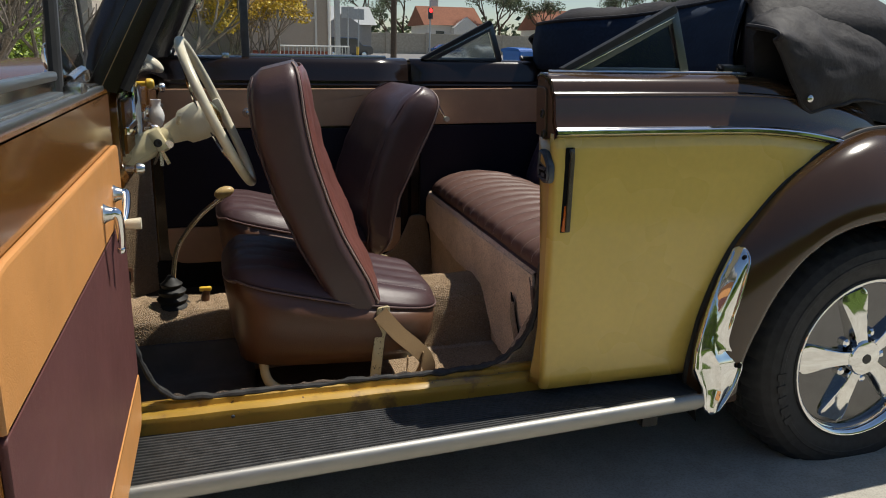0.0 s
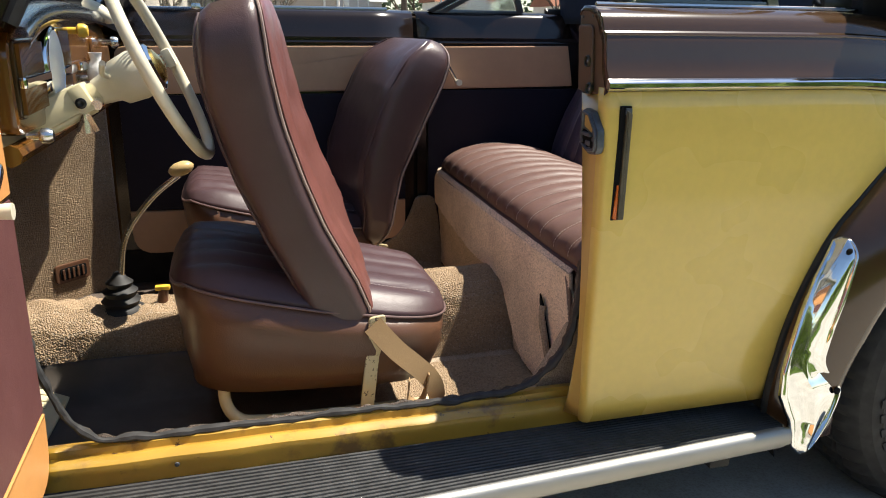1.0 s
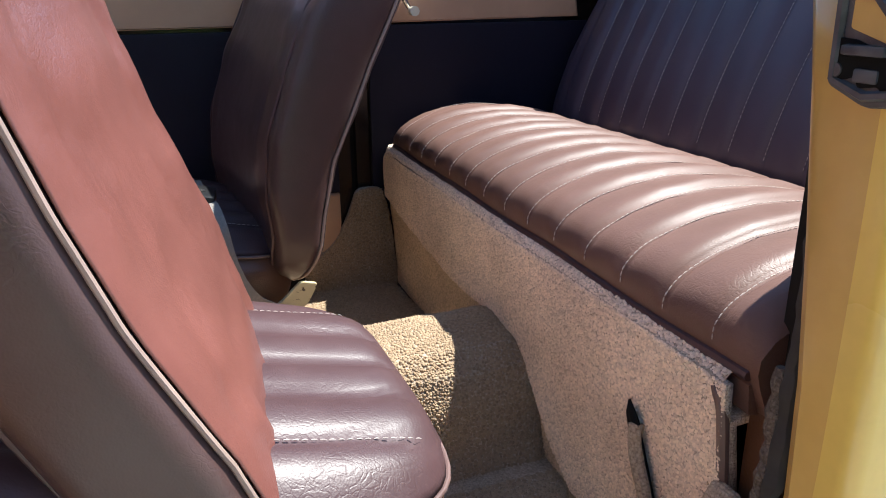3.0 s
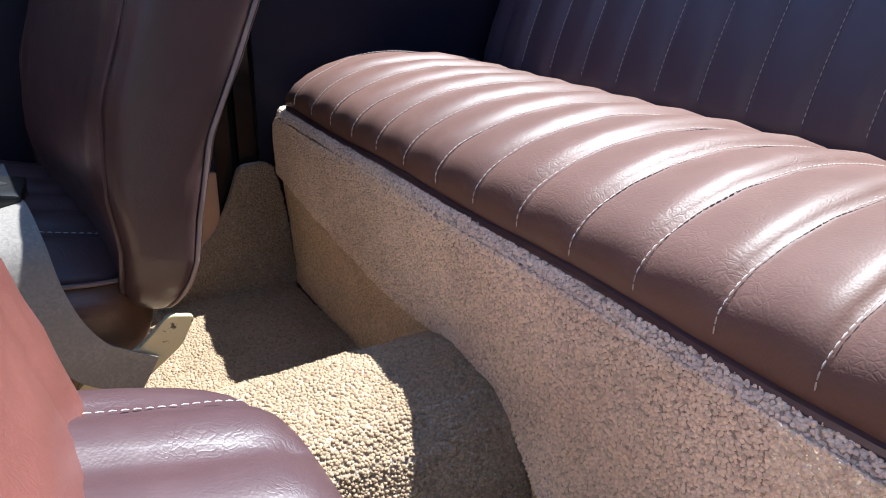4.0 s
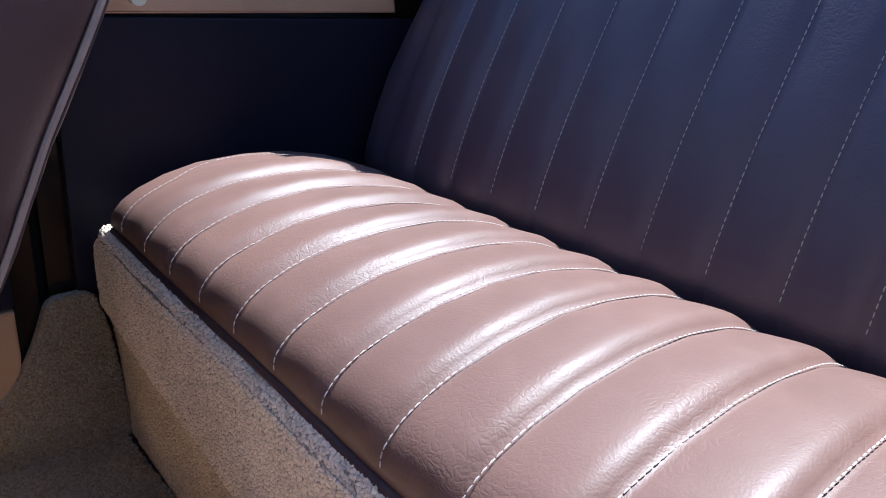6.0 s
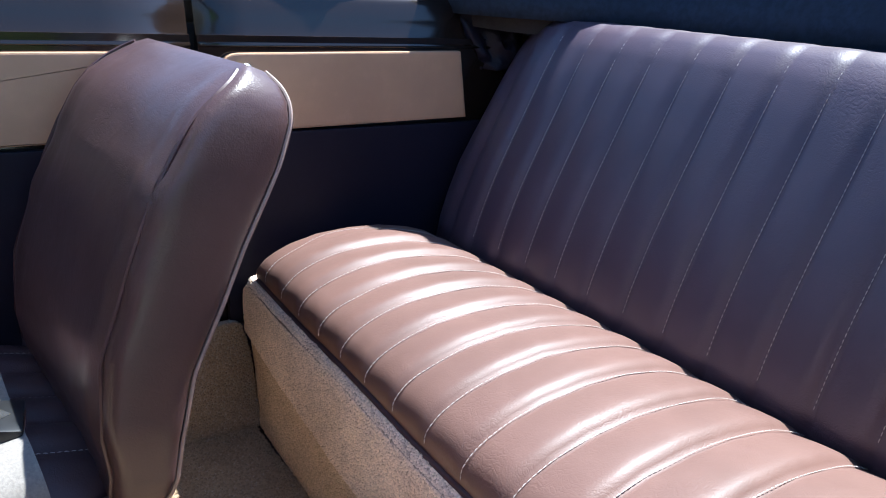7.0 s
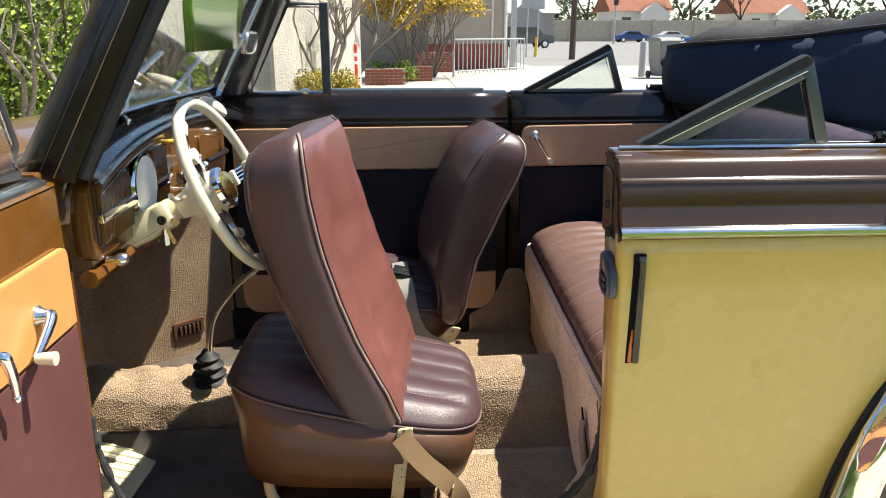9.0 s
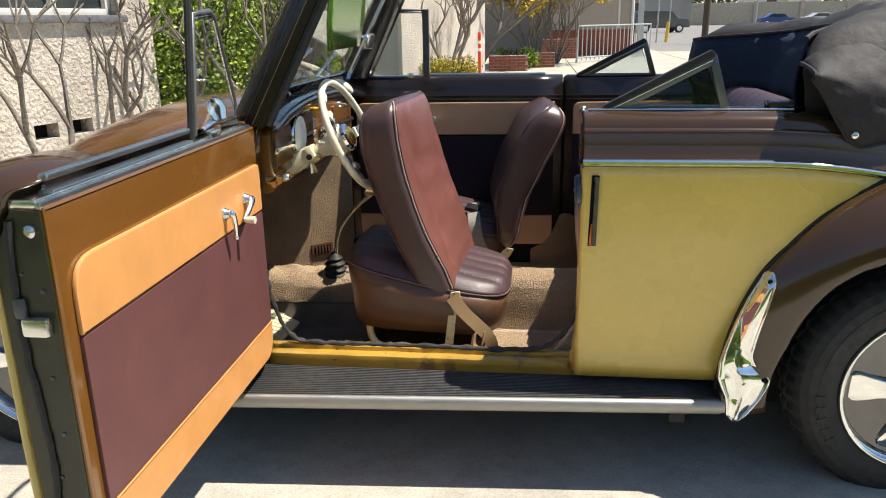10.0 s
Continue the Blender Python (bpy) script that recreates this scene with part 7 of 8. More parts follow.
open_door()
# added strip that keeps sun from leaking through the hinge gap
part("hinge_gap_blocker", box((-0.900, -0.652, 0.335), (-0.866, -0.634, 0.975), 0.004), "caramel", car, "added caramel filler blocking sun at the hinge gap")
part("hinge_post", prism(round_poly([(-0.905, 0.30), (-0.872, 0.30), (-0.868, 0.985), (-0.905, 0.985)], 0.006), "y", -0.640, -0.560, 0.004), "caramel", car, "caramel painted hinge post")
part("hinge_post", prism(round_poly([(-0.878, 0.30), (-0.858, 0.30), (-0.854, 0.985), (-0.878, 0.985)], 0.006), "y", 0.53, 0.672, 0.004), "caramel", car, "brown painted hinge post")

# ---- belts ----
strap = spline([(-0.338, -0.565, 0.490), (-0.322, -0.570, 0.470), (-0.296, -0.574, 0.440), (-0.262, -0.576, 0.408), (-0.236, -0.573, 0.378), (-0.224, -0.566, 0.340), (-0.232, -0.558, 0.300), (-0.245, -0.552, 0.262)], 5)
wd = [Vector((0.45, 0.25, 0.8)).lerp(Vector((0.9, 0.4, 0.1)), k / (len(strap) - 1)) for k in range(len(strap))]
bel = part("seat_belt", ribbon(strap, 0.036, 0.0022, wd), "webbing", car, "twisted tan webbing seat belt", angle=60)
loop = spline([(-0.242, -0.575, 0.395), (-0.25, -0.58, 0.36), (-0.262, -0.578, 0.335), (-0.278, -0.572, 0.345), (-0.275, -0.568, 0.38)], 5)
part("belt_fold", ribbon(loop, 0.036, 0.0022, (0.25, 0.9, 0.2)), "webbing", bel, angle=60)
part("belt_anchor", box((-0.27, -0.566, 0.246), (-0.22, -0.540, 0.268), 0.004), "dull_chrome", bel)
s2 = spline([(-0.340, 0.29, 0.555), (-0.338, 0.24, 0.556), (-0.335, 0.19, 0.555), (-0.331, 0.145, 0.556), (-0.327, 0.095, 0.558), (-0.321, 0.062, 0.535), (-0.314, 0.052, 0.492), (-0.301, 0.050, 0.452), (-0.281, 0.050, 0.421), (-0.258, 0.052, 0.404), (-0.232, 0.055, 0.388)], 5)
wd2 = [Vector((0.8, 0.45, 0.1)).lerp(Vector((0.85, 0.05, 0.45)), min(1, max(0, k / (len(s2) - 1) * 2 - 0.6))) for k in range(len(s2))]
b2 = part("lap_belt", ribbon(s2, 0.044, 0.0024, wd2), "webbing_grey", car, "pale grey lap belt lying on the passenger seat", angle=60)
bm_ = Matrix.Translation((-0.333, 0.160, 0.564)) @ Matrix.Rotation(radians(82), 4, "Z") @ Matrix.Rotation(radians(10), 4, "X")
bk2 = part("buckle", box((-0.034, -0.027, -0.008), (0.034, 0.027, 0.010), 0.004, None, bm_), "black", b2, "black buckle with a chrome frame and crest")
part("buckle_frame", box((-0.036, -0.029, -0.010), (0.036, 0.029, -0.003), 0.003, None, bm_), "chrome", bk2)
crest = prism([(-0.012, 0.012), (0.012, 0.012), (0.012, -0.002), (0.0, -0.014), (-0.012, -0.002)], "z", 0.0102, 0.0112)
crest.transform(bm_)
part("crest", crest, "dull_chrome", bk2)


# ---- buildings and planting round the drive ----
def leaves_crown(bm, c, size, n, leaf, seed):
    """Many small folded leaves in an uneven cloud."""
    rnd = random.Random(seed)
    for _ in range(n):
        while True:
            p = Vector((rnd.uniform(-1, 1), rnd.uniform(-1, 1), rnd.uniform(-1, 1)))
            if 0.25 < p.length < 1 and noise.noise(p * 2.3 + Vector((seed, 0, 0))) > -0.22:
                break
        p = Vector((c[0] + p.x * size[0], c[1] + p.y * size[1], c[2] + p.z * size[2]))
        q = Euler((rnd.uniform(0, 6.3), rnd.uniform(-0.9, 0.9), rnd.uniform(0, 6.3))).to_matrix()
        a, b = leaf * rnd.uniform(0.7, 1.3), leaf * rnd.uniform(0.3, 0.5)
        vs = [bm.verts.new(p + q @ Vector(v)) for v in ((0, 0, 0), (a * 0.5, b, a * 0.08), (a, 0, 0), (a * 0.5, -b, a * 0.08))]
        bm.faces.new(vs)
    return bm


def branches(bm, p, d, r, length, depth, rnd, spread=0.75, tips=None):
    """A forking bare branch."""
    pts, rad = [p], [r]
    q, dd = Vector(p), Vector(d).normalized()
    for k in range(3):
        dd = (dd + Vector((rnd.uniform(-1, 1), rnd.uniform(-1, 1), rnd.uniform(-0.3, 0.8))) * 0.16).normalized()
        q = q + dd * length / 3
        pts.append(q.copy())
        rad.append(r * (1 - 0.10 * (k + 1)))
    tube(pts, rad, 7 if r > 0.02 else 5, bm)
    if depth == 0:
        if tips is not None:
            tips.append(q.copy())
        return
    for k in range(2 if rnd.random() < 0.6 else 3):
        a = Vector((rnd.uniform(-1, 1), rnd.uniform(-1, 1), rnd.uniform(-0.2, 0.7)))
        nd = (dd + a * spread).normalized()
        branches(bm, q, nd, r * rnd.uniform(0.58, 0.72), length * rnd.uniform(0.62, 0.85), depth - 1, rnd, spread, tips)


def bare_tree(name, at, seed, stems, r, length, depth, label, mat="bark", crown=None):
    rnd = random.Random(seed)
    t = thing(name, label, "tree", at, name.replace("_", " ") + " group")
    bm, tips = bmesh.new(), []
    for k in range(stems):
        a = 2 * math.pi * k / stems + rnd.uniform(-0.5, 0.5)
        d = Vector((math.cos(a) * 0.55, math.sin(a) * 0.55, 1.0)) if stems > 1 else Vector((0.1, 0.0, 1))
        branches(bm, Vector((math.cos(a) * r * 0.7 * (stems > 1), math.sin(a) * r * 0.7 * (stems > 1), 0)), d, r, length, depth, rnd, 0.8, tips)
    part("trunk", bm, mat, t, angle=70)
    if crown:
        bm = bmesh.new()
        rnd2 = random.Random(seed + 5)
        for p in tips:
            if rnd2.random() < crown[2]:
                leaves_crown(bm, p, (crown[3],) * 3, crown[4], crown[1], rnd2.randint(0, 999))
        part("crown", bm, crown[0], t, flat=True)
    return t


def hedge(name, at, size, n, leaf, seed, mat, label, core=True):
    t = thing(name, label, "bush", (at[0], at[1], 0))
    bm = bmesh.new()
    rnd = random.Random(seed)
    for k in range(n // 60):
        c = Vector((rnd.uniform(-1, 1) * size[0] * 0.8, rnd.uniform(-1, 1) * size[1] * 0.8, rnd.uniform(0.15, 0.9) * size[2]))
        leaves_crown(bm, c, (size[0] * 0.35, size[1] * 0.35, size[2] * 0.2), 60, leaf, seed * 100 + k)
    part("crown", bm, mat, t, flat=True)
    for k in range(9):
        st = bmesh.new()
        a = rnd.uniform(0, 6.3)
        branches(st, Vector((math.cos(a) * size[0] * 0.4, math.sin(a) * size[1] * 0.4, 0)), Vector((math.cos(a) * 0.3, math.sin(a) * 0.3, 1)), 0.018, size[2] * 0.42, 2, rnd)
        part("stem", st, "bark_dark", t, angle=70)
    return t


W0, WD, WN = Vector((-4.0, 3.2, 0)), Vector((0.276, 0.961, 0)).normalized(), Vector((0.961, -0.276, 0)).normalized()


def on_wall(sv, h, out=0.0):
    return W0 + WD * sv + WN * out + Vector((0, 0, h))


def wall_frame(sv, out=0.0):
    p = on_wall(sv, 0, out)
    return Matrix(((WD.x, WN.x, 0, p.x), (WD.y, WN.y, 0, p.y), (0, 0, 1, 0), (0, 0, 0, 1)))


def slab(lo, hi, m, bev=0.0, bm=None):
    return box(lo, hi, bev, bm, m)


house = thing("stucco_house", "single-storey house in pale sunlit stucco beside the drive", "house", (0, 0, 0))
F = wall_frame(0.0)
for lo, hi in (((-9, -0.25, 0), (1.25, 0.0, 0.355)), ((-9, -0.25, 0.355), (-0.165, 0, 0.475)), ((0.065, -0.25, 0.355), (0.145, 0, 0.475)), ((0.415, -0.25, 0.355), (1.25, 0, 0.475)),
               ((-9, -0.25, 0.475), (1.25, 0, 1.30)), ((-9, -0.25, 1.30), (-1.6, 0, 2.9)), ((0.86, -0.25, 1.30), (1.25, 0, 2.9)), ((-1.6, -0.25, 2.35), (0.86, 0, 2.9))):
    part("wall", slab(lo, hi, F), "stucco", house, "rough pale stucco wall")
sidew = slab((1.0, -5.0, 0), (1.25, -0.25, 2.9), F)
part("wall", sidew, "stucco", house)
for a, b in ((-0.165, 0.065), (0.145, 0.415)):
    vt = part("crawl_vent", slab((a, -0.16, 0.355), (b, -0.14, 0.475), F), "dark", house, "dark crawl-space vent")
win = part("window", slab((-1.6, -0.14, 1.30), (0.86, -0.12, 2.35), F), "dark_window", house, "white-framed window over a sill painted grey for its shade")
part("sill", slab((-1.68, -0.13, 1.255), (0.92, 0.055, 1.315), F, 0.008), "sill_grey", win, "sill painted grey for its shade")
for x0, x1, z0, z1 in ((-1.6, -1.54, 1.3, 2.35), (0.80, 0.86, 1.3, 2.35), (-1.6, 0.86, 2.29, 2.35), (-1.6, 0.86, 1.315, 1.37), (-0.40, -0.34, 1.3, 2.35), (0.24, 0.29, 1.3, 2.35), (-1.0, -0.95, 1.3, 2.35)):
    part("frame", slab((x0, -0.12, z0), (x1, -0.07, z1), F, 0.006), "white_wall", win, "white painted frame bar")
rf = slab((-9.4, -5.6, 2.9), (1.7, 0.5, 3.05), F, 0.02)
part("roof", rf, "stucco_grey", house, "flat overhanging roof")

# the part of the house beyond: end wall's shade painted as grey stucco, flank sunlit
wing2 = thing("house_wing", "stucco house wing with shade painted grey on its end, sunlit flank", "house", (0, 0, 0))
G = Matrix(((1, 0.2, 0, -2.25), (0, 0.98, 0, 10.0), (0, 0, 1, 0), (0, 0, 0, 1)))
part("wall", slab((-0.06, 0.0, 0), (0.0, 5.2, 3.0), G), "stucco", wing2, "pale sunlit stucco flank wall")
# grey instead of pale stucco puts the end wall's shade into its colour
part("end_wall", slab((-4.5, 0.0, 0), (-0.06, 0.15, 3.0), G), "stucco_grey", wing2, "end wall painted grey for its shade")
part("corner_trim", slab((-1.75, -0.03, 0), (-1.68, 0.0, 2.6), G, 0.004), "white_wall", wing2, "white painted trim")
part("doorway", slab((-1.68, -0.012, 0), (-1.45, 0.0, 2.6), G), "dark", wing2, "dark gap beside the trim")
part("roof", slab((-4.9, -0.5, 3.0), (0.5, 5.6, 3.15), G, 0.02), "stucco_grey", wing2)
part("meter_box", slab((-0.52, -0.07, 1.45), (-0.30, 0.0, 1.80), G, 0.01), "galv", wing2, "small grey meter box")

# plants in front of the house
bare_tree("bare_frangipani", on_wall(0.72, 0, 0.45), 11, 3, 0.036, 0.60, 3, "bare grey-branched shrub tree against the stucco wall")
bare_tree("bare_frangipani", on_wall(-0.55, 0, 0.75), 23, 3, 0.030, 0.55, 3, "bare grey-branched shrub tree against the stucco wall")
bare_tree("bare_frangipani", on_wall(2.0, 0, 0.75), 37, 4, 0.045, 0.62, 4, "bare pale-branched shrub tree before a green hedge")
bare_tree("bare_frangipani", on_wall(2.9, 0, 0.85), 41, 3, 0.04, 0.60, 4, "bare pale-branched shrub tree before a green hedge")
h1 = on_wall(2.2, 0, -0.35)
hedge("green_hedge", (h1.x, h1.y), (0.75, 1.1, 1.75), 15000, 0.05, 3, "leaf", "bright green leafy hedge beside the house")
h2 = on_wall(4.2, 0, -0.3)
hedge("green_hedge", (h2.x, h2.y), (0.8, 1.2, 1.95), 15000, 0.05, 4, "leaf", "bright green leafy hedge beside the house")

# pale tree trunks by the flank wall
bare_tree("bare_frangipani", (-1.70, 11.7, 0), 45, 4, 0.05, 0.7, 4, "bare pale-branched shrub tree against a flank wall")
bare_tree("grey_tree", (-2.05, 14.6, 0), 51, 3, 0.11, 1.3, 3, "pale grey multi-stemmed bare tree")
bare_tree("grey_tree", (-1.55, 17.4, 0), 57, 3, 0.08, 1.0, 4, "pale grey multi-stemmed bare tree")
hedge("clipped_shrub", (-1.43, 9.35), (0.46, 0.38, 0.66), 12000, 0.035, 8, "leaf_mixed", "low rounded shrub in yellow-green leaf")
bare_tree("yellow_bush", (-0.15, 18.9, 0), 61, 10, 0.030, 0.85, 4, "large twiggy bush with clusters of yellow leaves", "bark", ("leaf_yellow", 0.09, 0.42, 0.22, 34))
bare_tree("yellow_bush", (0.55, 19.8, 0), 67, 8, 0.035, 0.9, 4, "large twiggy bush with clusters of yellow leaves", "bark", ("leaf_yellow", 0.09, 0.62, 0.24, 38))
hedge("planter_greens", (-0.55, 17.6), (0.6, 0.35, 0.55), 1500, 0.07, 9, "leaf", "small green plants behind a brick kerb")

# red and white traffic delineator
post = thing("traffic_delineator", "tall orange-red delineator post with white bands", "traffic post", (-1.25, 13.9, 0))
SLIM = Matrix.Diagonal((0.72, 0.72, 0.95, 1.0))
part("base", lathe([(0.20, 0), (0.20, 0.03), (0.08, 0.06), (0.055, 0.07)], 20), "rubber", post, "black rubber base")
part("shaft", lathe([(0.058, 0.06), (0.050, 0.3), (0.043, 0.9), (0.05, 0.93), (0.05, 1.0), (0.03, 1.03), (0.001, 1.03)], 18, SLIM), "orange", post)
for z in (0.62, 0.78):
    part("band", lathe([(0.0485, z), (0.0482, z + 0.07)], 18, SLIM), "white", post, "white band")


def brick_wall(name, p, d, length, courses, label, cap=True):
    """Low wall of single bricks with recessed joints."""
    d = Vector((*d, 0)).normalized()
    n = Vector((d.y, -d.x, 0))
    m = Matrix(((d.x, n.x, 0, p[0]), (d.y, n.y, 0, p[1]), (0, 0, 1, 0), (0, 0, 0, 1)))
    t = tagged(part(name, box((0.004, -0.09, 0), (length - 0.004, 0.09, courses * 0.075), 0, None, m), "mortar"), label, "wall")
    bl, bh = 0.215, 0.065
    mesh = None
    for c in range(courses):
        x = -0.1075 * (c % 2)
        while x < length - 0.05:
            a, b = max(0, x), min(length, x + bl)
            if b - a > 0.04:
                if mesh is None or b - a < bl - 0.001:
                    o = part("brick", box((-(b - a) / 2, -0.1, 0), ((b - a) / 2, 0.1, bh), 0.006, seg=1), "brick", t)
                    if b - a > bl - 0.001:
                        mesh = o.data
                else:
                    o = new("brick", mesh)
                    o.parent = t
                o.matrix_basis = m @ Matrix.Translation(((a + b) / 2, 0, c * 0.075 + 0.006))
            x += bl + 0.01
    return t


brick_wall("brick_planter", (-1.2, 16.6), (1, 0.12), 0.95, 5, "low red brick planter wall beside the shrubs")
brick_wall("brick_planter", (-0.45, 18.0), (1, 0.12), 0.90, 5, "low red brick planter wall beside the shrubs")
brick_wall("brick_kerb", (0.15, 22.6), (1, 0.05), 1.15, 8, "low red brick wall at the foot of the building")

# tan building behind the railing
bld = thing("tan_building", "tan stucco building with a white downpipe behind a railing", "building", (0, 0, 0))
part("wall", box((0.5, 24.5, 0), (3.25, 32, 4.2), 0.01), "stucco_tan", bld, "tan stucco wall")
part("wall", box((-5.0, 27.0, 0), (0.5, 27.3, 4.2), 0.01), "stucco_tan", bld)
part("base_course", box((0.48, 24.46, 0), (3.28, 24.5, 0.85), 0.01), "brick", bld, "red brick base")
part("downpipe", tube([(3.18, 24.42, 0.1), (3.18, 24.42, 4.2)], 0.05, 10), "white", bld, "white downpipe")
part("window_trim", box((1.5, 24.44, 1.9), (2.75, 24.5, 1.97), 0.005), "white_wall", bld)
part("window_trim", box((2.70, 24.44, 0.9), (2.77, 24.5, 4.0), 0.005), "white_wall", bld)
part("roof", box((-5.2, 24.0, 4.2), (3.7, 32.4, 4.4), 0.03), "stucco_grey", bld)
part("corner_post", box((3.35, 24.2, 0), (3.52, 24.4, 4.2), 0.01), "galv", bld, "grey steel post")

# railing
rail = thing("steel_railing", "grey steel picket railing along the path", "railing", (0, 0, 0))
r0, r1 = Vector((1.15, 20.0, 0)), Vector((3.55, 22.7, 0))
for z in (0.14, 1.02):
    part("rail", tube([r0 + Vector((0, 0, z)), r1 + Vector((0, 0, z))], 0.022, 8), "galv", rail)
NB = 19
for k in range(NB):
    p = r0 + (r1 - r0) * k / (NB - 1)
    part("picket", tube([p + Vector((0, 0, 0.06)), p + Vector((0, 0, 1.05))], 0.017, 6), "galv", rail)
tall = thing("steel_post", "tall grey steel post at the end of the railing", "post", (1.12, 19.85, 0))
part("shaft", tube([(0, 0, 0), (0, 0, 3.4)], 0.035, 10), "galv", tall)
part("base_plate", box((-0.09, -0.09, 0), (0.09, 0.09, 0.012), 0.003), "galv", tall)


def wheelie_bin(at, mat, label, turn):
    t = thing("wheeled_bin", label, "bin", at, "wheeled bins on the pavement")
    t.rotation_euler = (0, 0, turn)
    rows = [[(sx * hx, sy * hy, z) for sx, sy in ((-1, -1), (1, -1), (1, 1), (-1, 1))] for z, hx, hy in ((0.06, 0.22, 0.25), (0.5, 0.26, 0.30), (0.95, 0.29, 0.35), (0.99, 0.31, 0.37), (1.0, 0.30, 0.36))]
    body = loft(rows, close_u=True, caps=True)
    bmesh.ops.bevel(body, geom=[e for e in body.edges if abs(e.verts[0].co.z - e.verts[1].co.z) > 0.1], offset=0.04, segments=2, affect="EDGES")
    part("body", body, mat, t)
    part("lid", prism(round_poly([(-0.36, 1.0), (0.40, 1.0), (0.38, 1.05), (0.1, 1.09), (-0.30, 1.06)], 0.02), "x", -0.31, 0.31, 0.01), mat, t)
    for sx in (-1, 1):
        part("wheel", lathe([(0.10, -0.025), (0.10, 0.025), (0.04, 0.03)], 18, Matrix.Translation((sx * 0.27, 0.26, 0.10)) @ Matrix.Rotation(radians(90), 4, "Y")), "rubber", t)
    part("handle", tube([(-0.25, 0.40, 1.0), (0.25, 0.40, 1.0)], 0.016, 8), mat, t)
    return t


wheelie_bin((7.45, 17.9, 0), "blue_bin", "blue plastic wheeled recycling bin on the pavement", 0.4)
wheelie_bin((6.75, 18.9, 0), "grey_bin", "grey plastic wheeled bin on the pavement", 0.2)
wheelie_bin((13.2, 19.4, 0), "green_bin", "dark green plastic wheeled bin on the pavement", -0.2)
wheelie_bin((14.0, 19.6, 0), "green_bin", "dark green plastic wheeled bin on the pavement", 0.1)
bo = thing("bollard", "grey round concrete bollard on the pavement", "bollard", (6.45, 19.7, 0))
part("shaft", lathe([(0.10, 0), (0.10, 0.9), (0.08, 0.96), (0.001, 0.98)], 16), "galv", bo)


# ---- street ----
def pole(name, at, h, r, mat, label, cat):
    t = thing(name, label, cat, at)
    part("shaft", tube([(0, 0, 0), (0.03, 0, h / 2), (0.05, 0, h)], [r, r * 0.9, r * 0.8], 12), mat, t)
    return t


up_ = pole("utility_pole", (7.6, 34.0, 0), 9.5, 0.15, "wood_pole", "dark wooden utility pole at the kerb", "utility pole")
part("crossarm", box((-1.2, -0.06, 8.7), (1.2, 0.06, 8.85), 0.01), "wood_pole", up_)
for x, y in ((6.0, 37.5), (6.9, 39.5)):
    sg = pole("street_sign", (x, y, 0), 3.0, 0.04, "galv", "thin grey street sign post", "sign")
    part("plate", box((-0.3, -0.02, 2.4), (0.35, 0.0, 2.95), 0.01), "galv", sg, "back of a grey sign plate")
hyd = pole("yellow_marker", (6.6, 38.2, 0), 1.0, 0.09, "yellow_knob", "short yellow marker post at the kerb", "post")
tl = pole("traffic_light", (23.0, 83.0, 0), 6.0, 0.10, "galv", "traffic light showing red over the street", "traffic light")
part("housing", box((-0.25, -0.35, 4.1), (0.25, -0.05, 5.3), 0.03), "black", tl, "black signal housing")
part("red_lens", ball((0, -0.36, 5.0), 0.22, 14, None, (1, 0.3, 1)), "red_lamp", tl, "lit red lens")
for z in (4.65, 4.3):
    part("dark_lens", ball((0, -0.36, z), 0.14, 12, None, (1, 0.3, 1)), "dark_window", tl)

wall_far = tagged(part("block_wall", box((16, 112, 0), (170, 112.4, 3.0), 0.03), "block_wall"), "long beige block wall across the street", "wall", kind="structure")
for k in range(24):
    part("pier", box((18 + k * 6.2, 111.8, 0), (18.5 + k * 6.2, 112, 3.15), 0.03), "block_wall", wall_far)
wall_near = tagged(part("block_wall", box((-40, 62, 0), (5.5, 62.4, 2.2), 0.03), "stucco_grey"), "grey wall along the side street", "wall", kind="structure")


def far_house(at, w, d, h, rh, label, wallm="white_wall", roofm="roof_tile", roofl="terracotta tiled roof"):
    t = thing("tiled_house", label, "house", at, "tiled houses across the street")
    part("wall", box((-w / 2, -d / 2, 0), (w / 2, d / 2, h), 0.02), wallm, t)
    o = 0.6
    rows = [[(-w / 2 - o, y, z) for y, z in ((-d / 2 - o, h - 0.1), (0, h + rh), (d / 2 + o, h - 0.1), (0, h - 0.1))], [(w / 2 + o, y, z) for y, z in ((-d / 2 - o, h - 0.1), (0, h + rh), (d / 2 + o, h - 0.1), (0, h - 0.1))]]
    part("roof", loft(rows, close_u=True, caps=True), roofm, t, roofl, flat=True)
    n = max(2, int(w // 4))
    for k in range(n):
        x = -w / 2 + (k + 0.5) * w / n
        wd_ = part("window", box((x - 0.7, -d / 2 - 0.04, h * 0.35), (x + 0.7, -d / 2, h * 0.78), 0.02), "dark_window", t)
        part("frame", box((x - 0.8, -d / 2 - 0.06, h * 0.35 - 0.1), (x + 0.8, -d / 2 - 0.03, h * 0.35), 0.01), "white", wd_)
    gx = w * 0.2
    gab = prism([(gx - 2.2, 0), (gx + 2.2, 0), (gx + 2.2, h * 0.9), (gx, h * 0.9 + 1.6), (gx - 2.2, h * 0.9)], "y", -d / 2 - 1.6, -d / 2)
    part("gable", gab, wallm, t, "white gable")
    part("chimney", box((-w * 0.25, 0.5, h), (-w * 0.25 + 1.2, 1.7, h + rh + 1.4), 0.05), wallm, t, "white chimney")
    return t


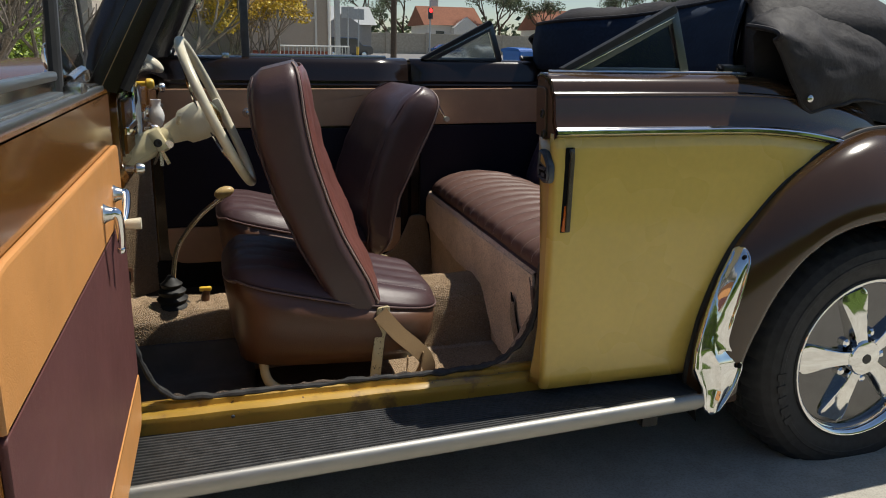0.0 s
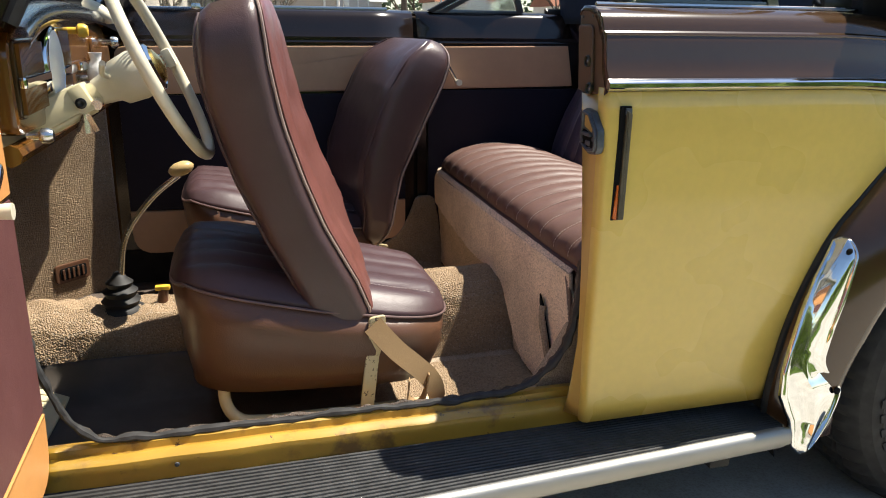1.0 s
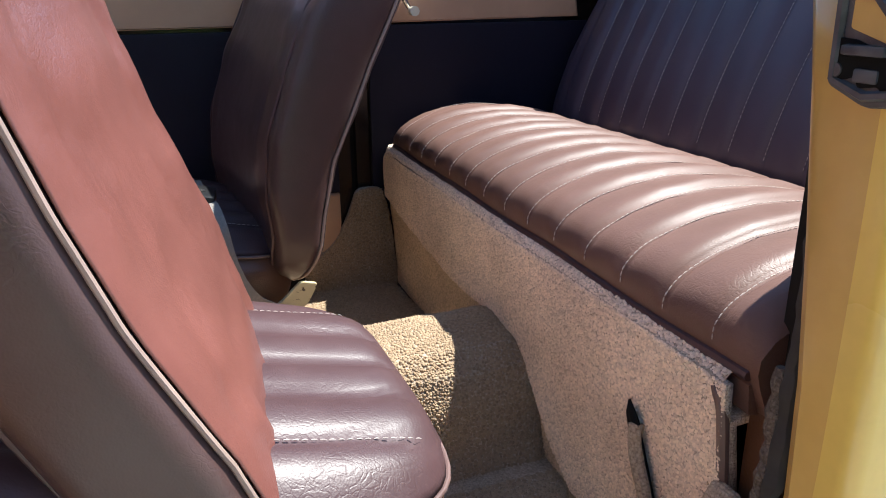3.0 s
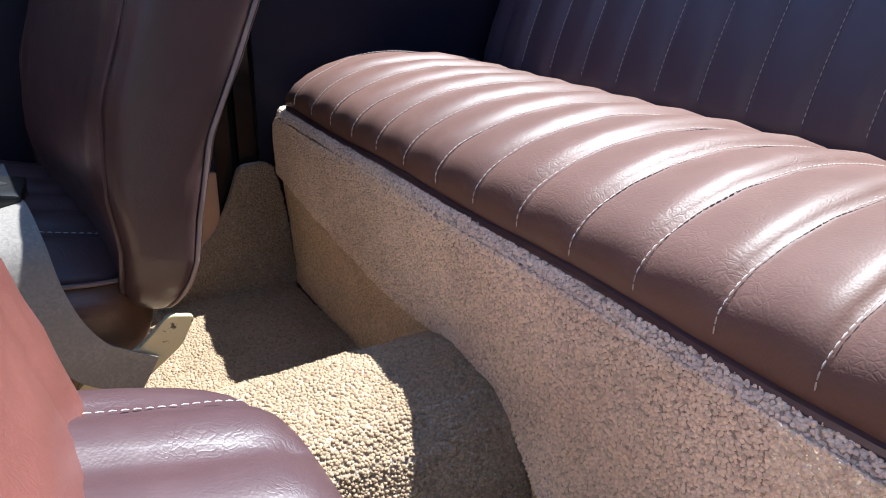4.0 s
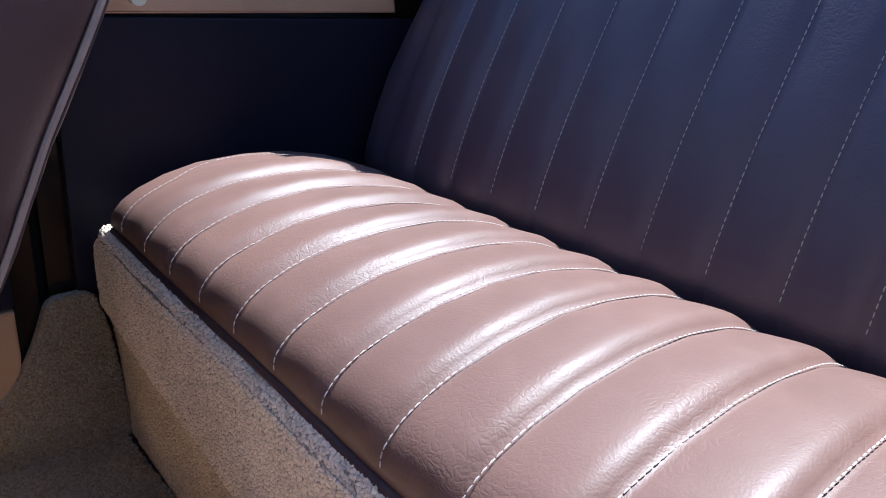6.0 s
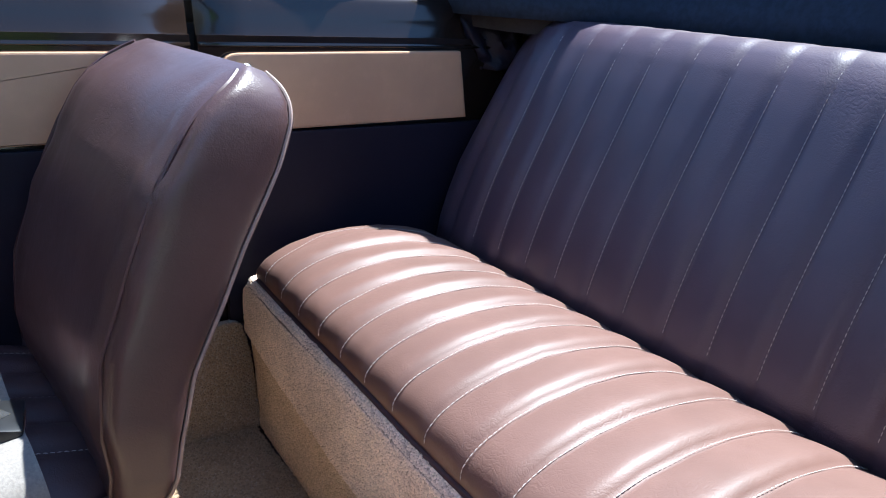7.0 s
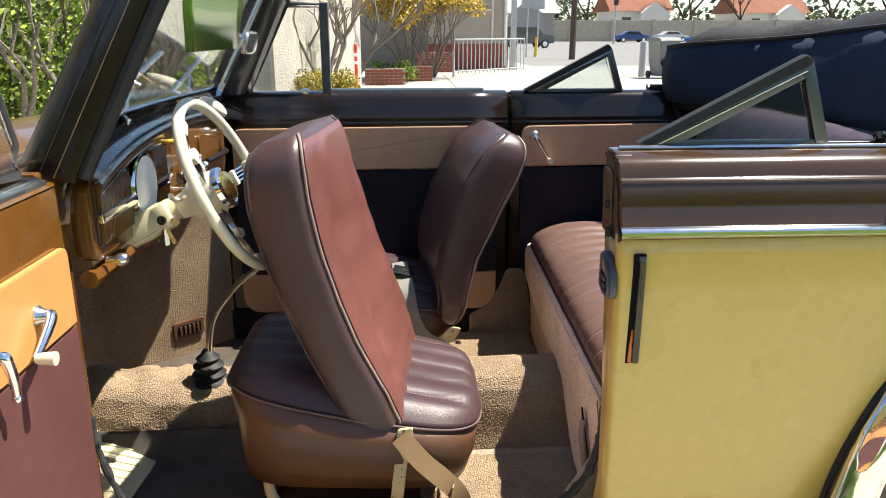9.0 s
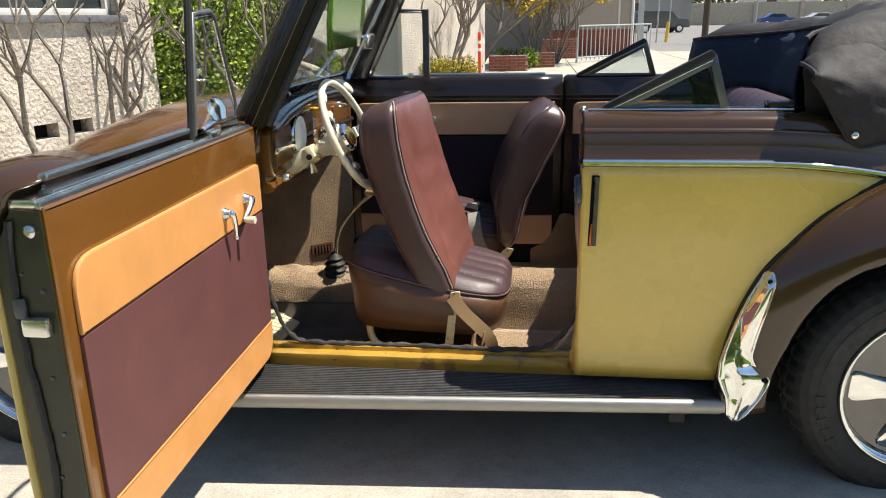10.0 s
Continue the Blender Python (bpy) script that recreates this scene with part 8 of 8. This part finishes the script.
far_house((37, 124, 0), 9, 10, 4.6, 3.0, "white house with a terracotta tiled roof across the street")
far_house((60, 128, 0), 11, 10, 4.4, 3.4, "white house with a terracotta tiled roof across the street")
far_house((92, 128, 0), 12, 10, 4.8, 3.0, "white house with a terracotta tiled roof across the street")
far_house((12, 96, 0), 12, 9, 3.6, 2.2, "grey house with a pale grey roof down the street", "stucco_grey", "galv", "pale grey roof")


def far_tree(at, h, seed, mat="leaf_dark", wide=1.0):
    t = thing("street_tree", "leafy street tree in dull green", "tree", at, "street trees")
    rnd = random.Random(seed)
    bm, tips = bmesh.new(), []
    branches(bm, Vector((0, 0, 0)), Vector((0.05, 0, 1)), h * 0.028, h * 0.38, 3, rnd, 0.8, tips)
    part("trunk", bm, "bark_dark", t, angle=70)
    bm = bmesh.new()
    for p in tips:
        leaves_crown(bm, p, (h * 0.16 * wide, h * 0.16 * wide, h * 0.12), 110, h * 0.03, rnd.randint(0, 999))
    part("crown", bm, mat, t, flat=True)
    return t


for k, (x, y, h) in enumerate(((3.6, 44, 6.5), (5.8, 50, 7), (19, 100, 8.5), (8.5, 78, 8), (44, 120, 9.5), (52, 117, 8), (78, 120, 10), (110, 122, 11), (128, 119, 9), (26, 119, 8), (48, 127, 11), (70, 124, 10), (84, 125, 12), (31, 128, 10), (104, 126, 11))):
    far_tree((x, y, 0), h, 200 + k)
# hills of trees at the end of the view
tr = bmesh.new()
rnd = random.Random(5)
for k in range(260):
    a = rnd.uniform(-0.5, 1.1)
    r = rnd.uniform(190, 240)
    leaves_crown(tr, (r * math.sin(a), r * math.cos(a), rnd.uniform(2, 6)), (6, 6, rnd.uniform(3, 5)), 36, 1.6, k)
tagged(part("far_woods", tr, "leaf_dark", flat=True), "distant belt of dull green trees", "trees", kind="stuff")


def street_car(at, turn, mat, label, prof, glass_prof):
    t = thing("parked_car", label, "car", at, "cars on the street")
    t.rotation_euler = (0, 0, turn)
    own = prism(round_poly(prof, 0.12, 3), "y", -0.88, 0.88, 0.08)
    part("body", own, mat, t)
    for sy in (-1, 1):
        part("side_glass", prism(glass_prof, "y", sy * 0.875, sy * 0.892, 0.005), "dark_window", t)
    L = max(p[0] for p in prof)
    for x in (-L * 0.60, L * 0.62):
        for sy in (-1, 1):
            w_ = part("wheel", lathe([(0.34, -0.1), (0.34, 0.1), (0.22, 0.11), (0.21, 0.09), (0.001, 0.09)], 24, Matrix.Translation((x, sy * 0.80, 0.34)) @ Matrix.Rotation(radians(-90 * sy), 4, "X")), "tyre", t)
            part("hubcap", lathe([(0.21, 0.092), (0.1, 0.105), (0.001, 0.11)], 18, Matrix.Translation((x, sy * 0.80, 0.34)) @ Matrix.Rotation(radians(-90 * sy), 4, "X")), "dull_chrome", w_)
    return t


SEDAN = [(-2.25, 0.35), (2.25, 0.35), (2.28, 0.75), (2.0, 0.92), (1.3, 0.98), (0.75, 1.42), (-0.75, 1.45), (-1.45, 1.02), (-2.2, 0.95)]
SEDAN_G = [(-1.25, 1.03), (1.1, 1.02), (0.66, 1.36), (-0.68, 1.38)]
SUV = [(-2.3, 0.4), (2.3, 0.4), (2.32, 0.85), (2.1, 1.05), (1.3, 1.12), (0.8, 1.68), (-1.9, 1.72), (-2.25, 1.2)]
SUV_G = [(-2.0, 1.15), (1.1, 1.15), (0.7, 1.6), (-1.75, 1.62)]
PICK = [(-2.8, 0.45), (2.7, 0.45), (2.75, 0.95), (2.5, 1.12), (1.6, 1.18), (1.0, 1.78), (-0.5, 1.8), (-0.75, 1.2), (-2.8, 1.2)]
PICK_G = [(-0.35, 1.22), (1.35, 1.2), (0.9, 1.68), (-0.3, 1.7)]
street_car((9.8, 62, 0), 0.25, "car_dark", "dark grey car waiting on the street", SUV, SUV_G)
street_car((8.4, 92, 0), 0.25, "car_silver", "silver pickup truck on the street", PICK, PICK_G)
street_car((30.0, 100, 0), 0.1, "car_blue", "dark blue car on the far side of the street", SEDAN, SEDAN_G)
street_car((36.0, 102, 0), 0.1, "car_silver", "silver car on the far side of the street", SEDAN, SEDAN_G)
street_car((40.0, 80, 0), 0.2, "car_blue", "blue car on the street", SEDAN, SEDAN_G)

# the drive is closed behind by a plain wall
tagged(part("wall_south", box((-14, -13.3, 0), (16, -13, 3.0), 0.02), "stucco_tan"), "plain tan stucco wall behind the drive", "wall", kind="structure")
bh = hedge("garden_hedge", (1.0, -7.2), (8.0, 0.6, 2.2), 20000, 0.12, 15, "leaf", "long green garden hedge along the drive")
